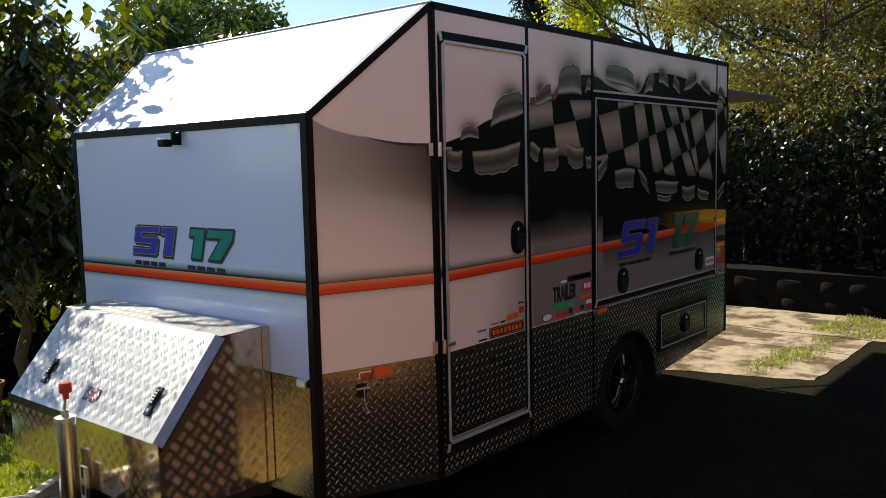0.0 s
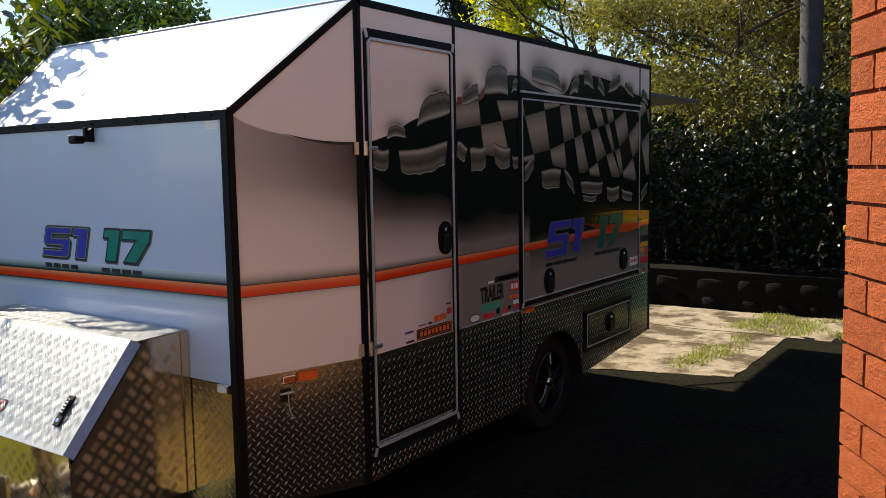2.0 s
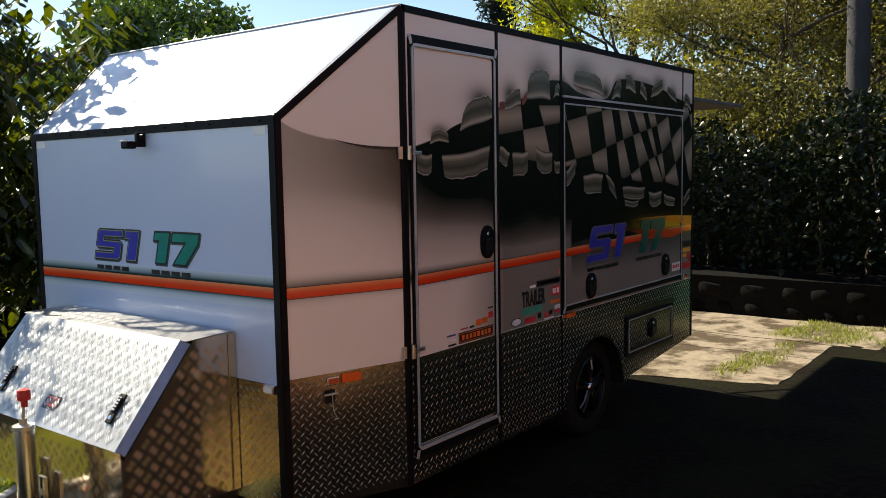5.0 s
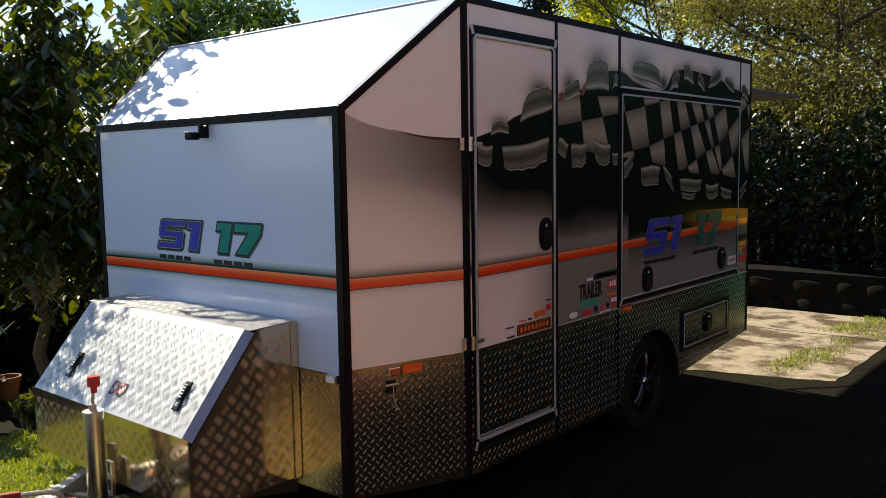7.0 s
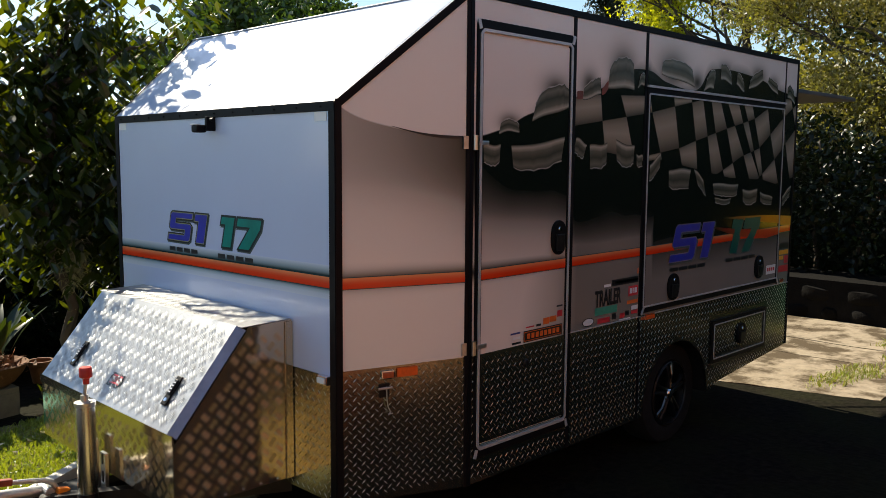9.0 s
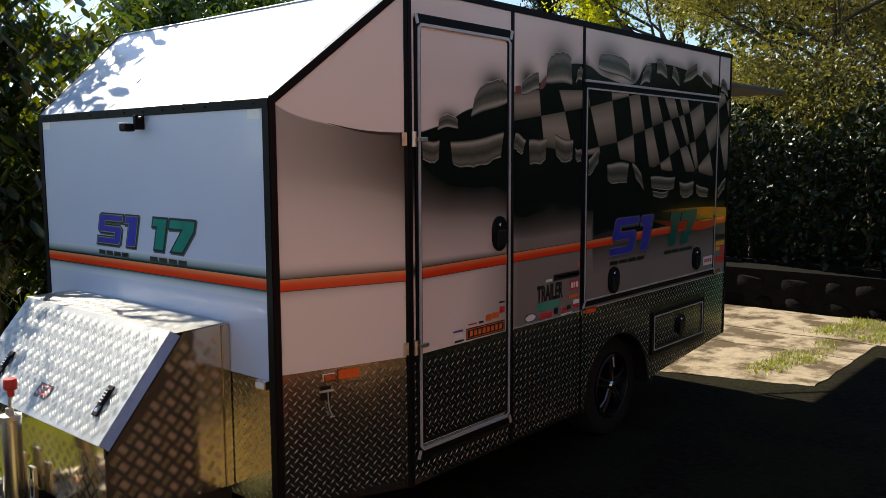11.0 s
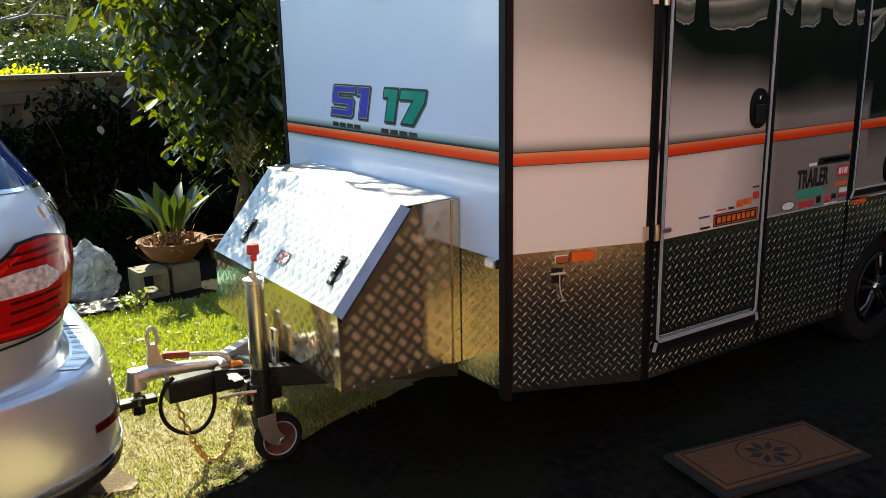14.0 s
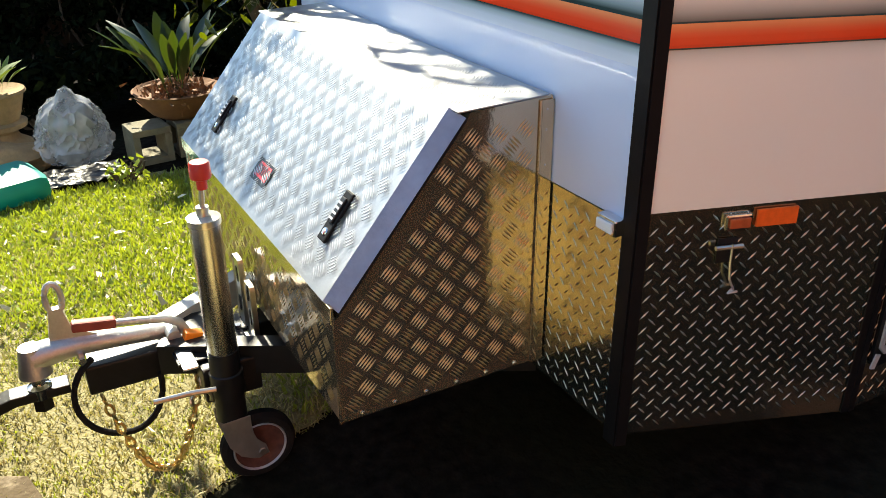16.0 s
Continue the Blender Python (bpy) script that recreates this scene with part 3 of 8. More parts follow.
# ---- house corner ----
CORNER = Vector((1.935, 0.10, 0))
ALONG = Vector((0.55, -0.835, 0)).normalized()       # wall that runs past the camera
BACK = Vector((0.835, 0.55, 0)).normalized()         # hidden return wall
FACE = Vector((-ALONG.y, ALONG.x, 0)) * -1           # outward from the sunny face
if FACE.x > 0:
    FACE = -FACE
COURSE, BRICK_L, BRICK_W, JOINT = 0.086, 0.230, 0.110, 0.010


def brick_mesh(name, length, seed, width=0.105):
    """A rock-faced brick: rough front, sharp back; local x along the wall, y out of the face."""
    bm = bmesh.new()
    h = COURSE - JOINT
    vs = add_box(bm, 0, length, -width, 0, 0, h)
    bmesh.ops.subdivide_edges(bm, edges=[e for e in bm.edges if all(v.co.y > -0.001 for v in e.verts)], cuts=3, use_grid_fill=True)
    rng = random.Random(seed)
    for v in bm.verts:
        if v.co.y > -0.001:
            edge = min(v.co.x, length - v.co.x, v.co.z, h - v.co.z)
            v.co.y += rng.uniform(-0.0015, 0.0025) if edge > 0.005 else rng.uniform(-0.002, -0.0005)
    me = bpy.data.meshes.new(name)
    bm.to_mesh(me)
    bm.free()
    me.materials.append(BRICK)
    return me


def wall_frame(origin, along, out):
    m = Matrix.Identity(4)
    m.col[0][:3], m.col[1][:3], m.col[2][:3], m.col[3][:3] = along, out, (0, 0, 1), origin
    return m


def build_house():
    root = thing("wall_house", CORNER, "sunlit orange rock-faced brick corner of a house", "wall", kind="structure")
    top = 33
    # core behind the bricks
    bm = bmesh.new()
    o = CORNER - FACE * 0.009 + BACK * 0.004
    pts = [o, o + ALONG * 6.0, o + ALONG * 6.0 + BACK * 0.3, o + BACK * 0.3 + ALONG * 0.0 + ALONG * 0.012]
    prism([(p.x, p.y, -0.1) for p in pts], (0, 0, 2.93), bm)
    part("mortar_core", bm, MORTAR, root)
    bm = bmesh.new()
    pts = [o + BACK * 0.3 + ALONG * 0.02, o + BACK * 0.3 + ALONG * 0.3, o + BACK * 5 + ALONG * 0.3, o + BACK * 5 + ALONG * 0.02]
    prism([(p.x, p.y, -0.1) for p in pts], (0, 0, 2.93), bm)
    part("return_wall", bm, BRICK_BOUNCE, root)
    # eave
    stretchers = [brick_mesh("brick_stretcher", BRICK_L, 3 + k) for k in range(4)]
    headers = [brick_mesh("brick_header", BRICK_W, 30 + k, 0.228) for k in range(3)]
    rng = random.Random(5)
    far = []
    for c in range(-1, top):
        z = c * COURSE - 0.016
        s = 0.0
        k = 0
        while s < 5.9:
            head = (k == 0 and c % 2 == 1)
            length = BRICK_W if head else BRICK_L
            if s < 1.0:
                ob = new("brick", rng.choice(headers if head else stretchers))
                place_under(ob, root)
                jit = FACE * rng.uniform(-0.001, 0.0015)
                ob.matrix_basis = wall_frame(CORNER + ALONG * s + Vector((0, 0, z)) + jit, ALONG, FACE)
            else:
                far.append((s, z, length))
            s += length + JOINT
            k += 1
    bm = bmesh.new()
    for s, z, length in far:
        m = wall_frame(CORNER + ALONG * s + Vector((0, 0, z)), ALONG, FACE)
        r = bmesh.ops.create_cube(bm, size=1, matrix=m @ Matrix.Translation((length / 2, -0.012, 0.038)) @ Matrix.Diagonal((length, 0.03, 0.076, 1)))
    ob = part("brickwork", bm, BRICK_BOUNCE, root, "unseen rows of brick, paled to bounce light onto the trailer")
    ob["kind"] = "stuff"


# ---- stone wall and hedge behind ----
def build_back_wall():
    root = thing("wall_stone", (-1.0, 7.5, 0), "low dry-stone retaining wall, shade put into its near-black colour", "wall", kind="structure")
    rng = random.Random(8)
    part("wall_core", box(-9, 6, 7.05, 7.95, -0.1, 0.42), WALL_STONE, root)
    bm = bmesh.new()
    x = -7.0
    for row in range(2):
        x = -7.0 + row * 0.13
        while x < 5.5:
            w, h = rng.uniform(0.22, 0.5), 0.22
            r = bmesh.ops.create_icosphere(bm, subdivisions=2, radius=0.5)
            for v in r["verts"]:
                v.co *= 1 + 0.22 * noise.noise(v.co * 2.3 + Vector((x, row, 0)))
                for a in range(3):
                    v.co[a] = math.copysign(abs(v.co[a]) ** 0.7 * 0.62, v.co[a])
            bmesh.ops.transform(bm, verts=r["verts"], matrix=pose(x + w / 2, 7.12, 0.06 + row * 0.21, 0, rng.uniform(-9, 9), 0) @ Matrix.Diagonal((w, 0.26, h * 1.05, 1)))
            x += w * 0.97
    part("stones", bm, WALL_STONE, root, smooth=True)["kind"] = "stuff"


build_back_wall()
RNG = np.random.default_rng(11)


def blob_points(n, centre, size, shell=0.45):
    """Places in an uneven ellipsoid, thicker near its skin."""
    d = RNG.normal(size=(n, 3))
    d /= np.linalg.norm(d, axis=1)[:, None]
    r = 1 - shell * RNG.random(n) ** 1.5
    lump = 1 + 0.22 * np.sin(d[:, 0] * 7 + centre[0]) * np.sin(d[:, 1] * 6 + 2) + 0.15 * np.sin(d[:, 2] * 9 + centre[1])
    return np.asarray(centre) + d * (r * lump)[:, None] * np.asarray(size)


def limb(bm, a, b, r0, r1, wob=0.12, n=6, seed=0):
    rng = random.Random(seed)
    a, b = Vector(a), Vector(b)
    pts, rad = [], []
    for i in range(n):
        t = i / (n - 1)
        w = Vector((rng.uniform(-1, 1), rng.uniform(-1, 1), rng.uniform(-0.4, 0.4))) * wob * math.sin(math.pi * t) * (b - a).length * 0.5
        pts.append(a.lerp(b, t) + w)
        rad.append(r0 + (r1 - r0) * t)
    add_tube(bm, pts, rad, 7)
    return pts


def build_hedge():
    root = thing("hedge", (-1, 8.6, 0), "dense glossy-leaved hedge above a stone wall, shade put into its leaf colour", "hedge")
    bm = bmesh.new()
    for i in range(26):
        x = -6.5 + i * 0.45 + random.Random(i).uniform(-0.1, 0.1)
        limb(bm, (x, 8.5, 0.1), (x + random.Random(i + 50).uniform(-0.4, 0.4), 8.4, 1.9), 0.035, 0.012, 0.15, 5, i)
    part("stem", bm, BARK, root)
    n = 26000
    x = RNG.uniform(-7.5, 5.5, n)
    top = 2.22 + 0.20 * np.sin(x * 1.7) + 0.15 * np.sin(x * 4.3 + 1)
    z = 0.34 + (top - 0.34) * RNG.random(n) ** 0.7
    y = 7.35 + 1.6 * RNG.random(n) ** 1.6 - 0.20 * np.sin(z * 2.2 + x * 2.0)
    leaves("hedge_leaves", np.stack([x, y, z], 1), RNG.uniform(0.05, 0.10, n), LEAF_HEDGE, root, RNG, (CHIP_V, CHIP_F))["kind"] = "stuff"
    # box inside the foliage, near black in place of inner shade
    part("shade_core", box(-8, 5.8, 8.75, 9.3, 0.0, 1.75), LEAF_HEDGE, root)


build_hedge()


def build_tree(name, label, base, height, trunk_r, crown, leaf_mat, n_leaves, leaf_size, bark=BARK, category="tree", narrow=1.0, shape=(CHIP_V, CHIP_F), fork=0.4, seed=0):
    """Trunk with limbs to each clump of a list of (x, y, z, sx, sy, sz)."""
    root = thing(name, base, label, category)
    bm = bmesh.new()
    b = Vector(base)
    top = b + Vector((0, 0, height))
    limb(bm, b - Vector((0, 0, 0.15)), top, trunk_r, trunk_r * 0.45, 0.05, 8, seed)
    cents, sizes = [], []
    total = sum(c[3] * c[4] * c[5] for c in crown)
    for i, c in enumerate(crown):
        a = b.lerp(top, min(0.98, fork + (1 - fork) * i / max(1, len(crown))))
        pts = limb(bm, a, c[:3], trunk_r * 0.42, trunk_r * 0.08, 0.2, 6, seed + i)
        for k in range(3):
            limb(bm, pts[3 + (k % 2)], Vector(c[:3]) + Vector((random.Random(seed + i * 7 + k).uniform(-1, 1) * c[3], random.Random(seed + i * 5 + k).uniform(-1, 1) * c[4], random.Random(k + i).uniform(-0.3, 0.8) * c[5])) * 0.8,
                 trunk_r * 0.16, trunk_r * 0.03, 0.25, 5, seed + i * 3 + k)
        n = int(n_leaves * (c[3] * c[4] * c[5]) / total)
        cents.append(blob_points(n, c[:3], c[3:6], 0.8))
    part("trunk", bm, bark, root, smooth=True)
    cents = np.concatenate(cents)
    leaves("crown", cents, RNG.uniform(leaf_size * 0.6, leaf_size * 1.3, len(cents)), leaf_mat, root, RNG, shape, narrow)
    return root


def crown_around(centre, spread, count, size, seed):
    r = random.Random(seed)
    return [(centre[0] + r.uniform(-1, 1) * spread[0], centre[1] + r.uniform(-1, 1) * spread[1], centre[2] + r.uniform(-1, 1) * spread[2],
             size * r.uniform(0.7, 1.3), size * r.uniform(0.7, 1.3), size * r.uniform(0.55, 1.0)) for _ in range(count)]


# shrubs and trees that rise over the hedge
build_tree("wattle_tree", "fine-leaved olive-green shrub tree above the hedge", (-1.2, 10.2, 0), 3.6, 0.07,
           crown_around((-0.8, 10.2, 3.1), (2.4, 0.5, 1.5), 26, 0.85, 4), LEAF_OLIVE, 72000, 0.056, seed=3, narrow=0.6)
build_tree("wattle_tree", "fine-leaved olive-green shrub tree above the hedge", (2.2, 10.6, 0), 3.8, 0.11,
           crown_around((2.0, 10.6, 3.4), (1.6, 0.5, 1.7), 16, 0.95, 9), LEAF_OLIVE, 48000, 0.058, seed=8, narrow=0.6)
build_tree("jacaranda_tree", "feathery yellow-green tree with bare dark limbs", (-6.4, 16.6, 0), 5.4, 0.13,
           crown_around((-7.4, 17.2, 5.9), (2.3, 0.9, 1.2), 22, 0.75, 21), LEAF_YELLOW, 15000, 0.12, seed=13, narrow=0.6)
build_tree("broadleaf_tree", "dense olive-brown tree close behind the hedge", (0.4, 12.6, 0), 4.4, 0.14,
           crown_around((-0.4, 12.6, 3.7), (3.2, 0.7, 1.9), 30, 1.0, 77), LEAF_OLIVE, 46000, 0.11, seed=71)
build_tree("broadleaf_tree", "dark green broad-leaved tree behind the hedge", (-1.0, 15.0, 0), 5.0, 0.16,
           crown_around((-0.6, 15, 5.2), (3.0, 0.8, 1.6), 16, 1.2, 31), LEAF_DARK, 16000, 0.12, seed=17)


def build_gum_trunk():
    root = thing("palm_tree", (-0.04, 9.1, 0), "tall smooth grey ringed palm trunk above the hedge", "tree")
    bm = bmesh.new()
    n = 44
    pts = [(-0.04 + 0.05 * math.sin(i * 0.1), 9.1, -0.1 + 0.17 * i) for i in range(n)]
    rad = [0.148 - 0.0009 * i + (0.006 if i % 3 == 0 else 0) for i in range(n)]
    add_tube(bm, pts, rad, 16)
    part("trunk", bm, BARK_GREY, root, smooth=True)


build_gum_trunk()


def build_conifer(base, height, width, label, seed):
    root = thing("conifer", base, label, "tree")
    part("trunk", tube([base, (base[0], base[1], height)], [width * 0.09, 0.03], 8), BARK, root)
    pts = []
    r = np.random.default_rng(seed)
    for k in range(26):
        t = k / 25
        z = height * (0.25 + 0.75 * t)
        rr = width * (1 - t) ** 0.7 + 0.12
        for a in r.uniform(0, 2 * math.pi, 9):
            s = r.random(60)
            rad = rr * s
            pts.append(np.stack([base[0] + rad * np.cos(a) + r.normal(0, 0.08, 60), base[1] + rad * np.sin(a) + r.normal(0, 0.08, 60), z + 0.35 * rad * (0.4 + s) - 0.05 + r.normal(0, 0.06, 60)], 1))
    pts = np.concatenate(pts)
    leaves("needles", pts, r.uniform(0.12, 0.3, len(pts)), PINE, root, r, (CHIP_V, CHIP_F), 0.35)


build_conifer((-14.4, 23.0, 0), 10.5, 1.25, "slender dark conifer far behind the trees", 2)
build_conifer((-13.0, 23.9, 0), 10.8, 0.95, "slender dark conifer far behind the trees", 3)
build_conifer((-25.5, 17.0, 0), 8.6, 1.9, "tall Norfolk pine far beyond the fence", 4)

# trees beyond the fence and left of the trailer
build_tree("garden_tree", "leafy green tree behind the trailer", (-10.6, 6.0, 0), 3.3, 0.16,
           crown_around((-10.6, 6.0, 3.5), (2.0, 1.5, 0.75), 16, 0.75, 41), LEAF_MID, 15000, 0.12, seed=23)
build_tree("garden_tree", "leafy green tree behind the trailer", (-14.5, 8.6, 0), 4.0, 0.18,
           crown_around((-13.8, 8.4, 4.1), (2.0, 1.8, 0.8), 14, 0.85, 47), LEAF_MID, 13000, 0.13, seed=29)
build_tree("garden_tree", "dense dark shrub beyond the timber fence", (-9.0, 0.7, -0.5), 1.7, 0.12,
           crown_around((-9.0, 0.9, 1.12), (0.7, 1.2, 0.22), 12, 0.55, 57), LEAF_DARK, 16000, 0.065, seed=37)
build_tree("garden_tree", "sunlit yellow-green shrub beyond the timber fence", (-6.6, -0.55, -0.3), 1.4, 0.05,
           crown_around((-6.5, -0.55, 1.2), (0.25, 0.30, 0.06), 7, 0.20, 61), LEAF_YELLOW, 3500, 0.05, seed=41)


def build_far_woods():
    """A wooded rise far beyond the fence: many rounded crowns, one behind another."""
    cents, sizes = [], []
    for k in range(640):
        a = radians(RNG.uniform(95, 215) if k % 2 else RNG.uniform(156, 180))
        t = RNG.random()
        r = 48 + 34 * t
        z = -2.2 + 8.2 * t + 0.8 * math.sin(a * 9) + RNG.normal(0, 0.35)
        w = RNG.uniform(1.2, 2.6)
        m = 260
        d = RNG.normal(0, 1, (m, 3))
        d /= np.linalg.norm(d, axis=1)[:, None]
        d[:, 2] = np.abs(d[:, 2]) * 1.0 - 0.25
        lump = 1 + 0.22 * np.sin(d[:, 0] * 7 + k) * np.sin(d[:, 1] * 6 + 2 * k) + RNG.normal(0, 0.07, m)
        cents.append(np.array((r * math.cos(a), r * math.sin(a), z)) + d * (w, w, w * 0.8) * lump[:, None])
        sizes.append(RNG.uniform(0.25, 0.55, m))
    ob = leaves("far_woods", np.concatenate(cents), np.concatenate(sizes), LEAF_FAR, None, RNG, (CHIP_V, CHIP_F))
    tagged(ob, "wooded hillside far beyond the fence", "woods", kind="stuff")
    part_core = mesh_part("far_slope", [(r * math.cos(radians(a)), r * math.sin(radians(a)), z) for a in range(92, 220, 4) for r, z in ((46, -3.6), (84, 5.6))],
                          [(2 * i, 2 * i + 1, 2 * i + 3, 2 * i + 2) for i in range(31)], LEAF_FAR)
    tagged(part_core, "undergrowth on the wooded hillside", "hillside", kind="stuff")


build_far_woods()


def build_bare_gum():
    """Open gum with pale bare limbs, crown of drooping dark clumps."""
    root = thing("gum_tree", (-13.2, -1.3, -1.0), "open gum tree with grey bare limbs beyond the fence", "tree")
    bm = bmesh.new()
    fork = Vector((-13.0, -0.82, 1.7))
    limb(bm, (-13.2, -1.3, -1.1), fork, 0.14, 0.10, 0.08, 8, 3)
    main = limb(bm, fork, (-13.0, 0.35, 3.0), 0.085, 0.05, 0.10, 8, 5)
    limb(bm, main[-1], (-12.9, 1.25, 3.08), 0.04, 0.012, 0.10, 7, 6)
    limb(bm, main[-1], (-13.1, 0.75, 3.9), 0.045, 0.012, 0.15, 7, 7)
    up = limb(bm, fork, (-13.0, -0.1, 3.5), 0.075, 0.025, 0.12, 8, 8)
    limb(bm, main[3], (-12.9, 0.95, 2.95), 0.03, 0.008, 0.15, 6, 9)
    low = limb(bm, fork, (-12.9, 0.55, 2.1), 0.05, 0.025, 0.10, 7, 10)
    limb(bm, low[-1], (-12.8, 0.98, 2.62), 0.022, 0.006, 0.15, 6, 11)
    limb(bm, low[-1], (-12.8, 1.2, 2.05), 0.02, 0.006, 0.12, 6, 12)
    limb(bm, low[3], (-12.9, 0.45, 2.55), 0.016, 0.005, 0.15, 6, 13)
    limb(bm, up[3], (-13.2, -0.7, 4.2), 0.04, 0.01, 0.15, 6, 14)
    for k, (src, i, y, z) in enumerate(((main, 2, 0.15, 2.95), (main, 3, 0.55, 2.75), (main, 4, 0.5, 3.3), (main, 5, 0.9, 3.3), (low, 2, 0.25, 2.35), (low, 4, 0.75, 2.3), (up, 2, -0.35, 3.0), (up, 4, 0.25, 3.4))):
        limb(bm, src[i], (-12.9 + 0.2 * (k % 3 - 1), y, z), 0.018, 0.005, 0.22, 6, 20 + k)
    part("trunk", bm, BARK_GUM, root, smooth=True)
    pts = []
    for k, (y, z, sy, sz) in enumerate(((1.35, 3.2, 0.35, 0.28), (1.75, 2.75, 0.42, 0.35), (2.1, 2.5, 0.38, 0.25), (2.25, 2.95, 0.3, 0.22), (1.6, 2.35, 0.35, 0.22),
                                        (1.5, 3.75, 0.35, 0.25), (1.9, 3.65, 0.3, 0.22), (0.75, 4.0, 0.4, 0.22), (1.2, 4.15, 0.3, 0.2), (1.55, 4.2, 0.3, 0.2), (2.05, 3.25, 0.3, 0.2), (-0.6, 4.2, 0.4, 0.25), (1.25, 2.55, 0.25, 0.16),
                                        (0.0, 3.45, 0.35, 0.18), (0.45, 3.8, 0.35, 0.18), (0.5, 3.15, 0.30, 0.14), (0.95, 3.5, 0.3, 0.16), (-0.35, 3.05, 0.3, 0.15), (0.2, 2.75, 0.3, 0.12), (0.9, 2.9, 0.25, 0.12), (0.0, 4.1, 0.4, 0.2))):
        pts.append(blob_points(1500 if k < 13 else 620, (-12.9 + 0.3 * math.sin(k * 2.1), y, z), (0.4, sy, sz), 0.8))
    pts = np.concatenate(pts)
    leaves("crown", pts, RNG.uniform(0.05, 0.12, len(pts)), LEAF_DUSK, root, RNG, (CHIP_V, CHIP_F), 0.45)


build_bare_gum()


def build_banana():
    """Broad torn-edged leaf of a banana plant that shows over the fence."""
    root = thing("banana_plant", (-7.5, -1.15, 0.0), "banana plant with broad upright leaves behind the fence", "plant")
    part("stem", tube([(-7.5, -1.15, -0.2), (-7.5, -1.12, 0.95)], [0.09, 0.05], 10), LEAF_MID, root, smooth=True)
    for ey, ez, w in ((-0.62, 1.74, 0.085), (-1.75, 1.6, 0.10), (-1.2, 1.9, 0.10)):
        bm = bmesh.new()
        a, b = Vector((-7.5, -1.12, 0.9)), Vector((-7.45, ey, ez))
        side = (b - a).normalized().cross(Vector((1, 0, 0)))
        rows = []
        for i in range(13):
            t = i / 12
            p = a.lerp(b, t) + Vector((0.12 * math.sin(math.pi * t), 0, 0))
            d = 0.012 if t < 0.25 else w * math.sin(math.pi * (t - 0.22) / 0.80) ** 0.45 * (1 + 0.12 * math.sin(i * 2.3))
            rows.append([bm.verts.new(p + side * d * k + Vector((abs(k) * 0.03, 0, 0))) for k in (-1, 0, 1)])
        for p, q in zip(rows, rows[1:]):
            bm.faces.new((p[0], p[1], q[1], q[0]))
            bm.faces.new((p[1], p[2], q[2], q[1]))
        part("leaf", bm, LEAF_DARK, root, smooth=True)


build_banana()


# ---- timber fence on the left ----
def build_fence():
    root = thing("fence", (-5.9, 0, 0), "weathered timber paling fence with a flat capping rail", "fence")
    r = random.Random(4)
    y = -6.0
    while y < 6.0:
        w = r.uniform(0.135, 0.15)
        part("paling", box(-5.92 + r.uniform(-0.004, 0.004), -5.90, y, y + w, -0.15, 1.26 - r.uniform(0, 0.012), 0.002), FENCE_WOOD, root)
        y += w
    for yy in (-4.9, -2.5, -0.1, 2.3, 4.7):
        part("post", box(-5.898, -5.80, yy, yy + 0.10, -0.2, 1.218, 0.004), FENCE_WOOD, root)
    part("rail", box(-5.898, -5.845, -6, 6, 1.12, 1.216, 0.004), FENCE_WOOD, root)
    part("fascia", box(-5.885, -5.85, -6, 6, 1.2185, 1.3185, 0.001), FENCE_WOOD, root)
    part("capping", box(-5.99, -5.77, -6, 6, 1.319, 1.361, 0.005), FENCE_WOOD, root)


build_fence()


# ---- the trailer ----
CX = -1.10                       # centre line
NOSE = 0.555                     # where the tapered nose ends
REAR = 3.81
HALF_F, HALF = 0.93, 1.10        # half widths at the front and of the box
Z0, ZP, ZS, ZR = 0.262, 0.822, 1.853, 2.324   # skirt, top of tread plate, foot of the slope, roof
trailer = thing("race_trailer", (CX, 2.3, 0), "enclosed white race trailer with printed torn-metal flag graphics and tread-plate skirts", "trailer")


LENS_PITCH, FIVE_PITCH = 0.0376, 0.0655


def bars(places, u, v, n, kind, lengths):
    """Raised tread bars: places are (point, turn); kind 'lens' or 'five'."""
    u, v, n = Vector(u), Vector(v), Vector(n)
    verts, faces = [], []
    length, width, high, count, gap = lengths
    for p, turn in places:
        a = u * math.cos(turn) + v * math.sin(turn)
        b = v * math.cos(turn) - u * math.sin(turn)
        for k in range(count):
            c = Vector(p) + b * gap * (k - (count - 1) / 2)
            i = len(verts)
            verts += [c - a * length / 2, c - b * width / 2, c + a * length / 2, c + b * width / 2,
                      c - a * length * 0.26 + n * high, c + a * length * 0.26 + n * high]
            faces += [(i, i + 1, i + 4), (i + 1, i + 5, i + 4), (i + 1, i + 2, i + 5), (i + 2, i + 3, i + 5), (i + 3, i + 4, i + 5), (i + 3, i, i + 4)]
    return [tuple(q) for q in verts], faces


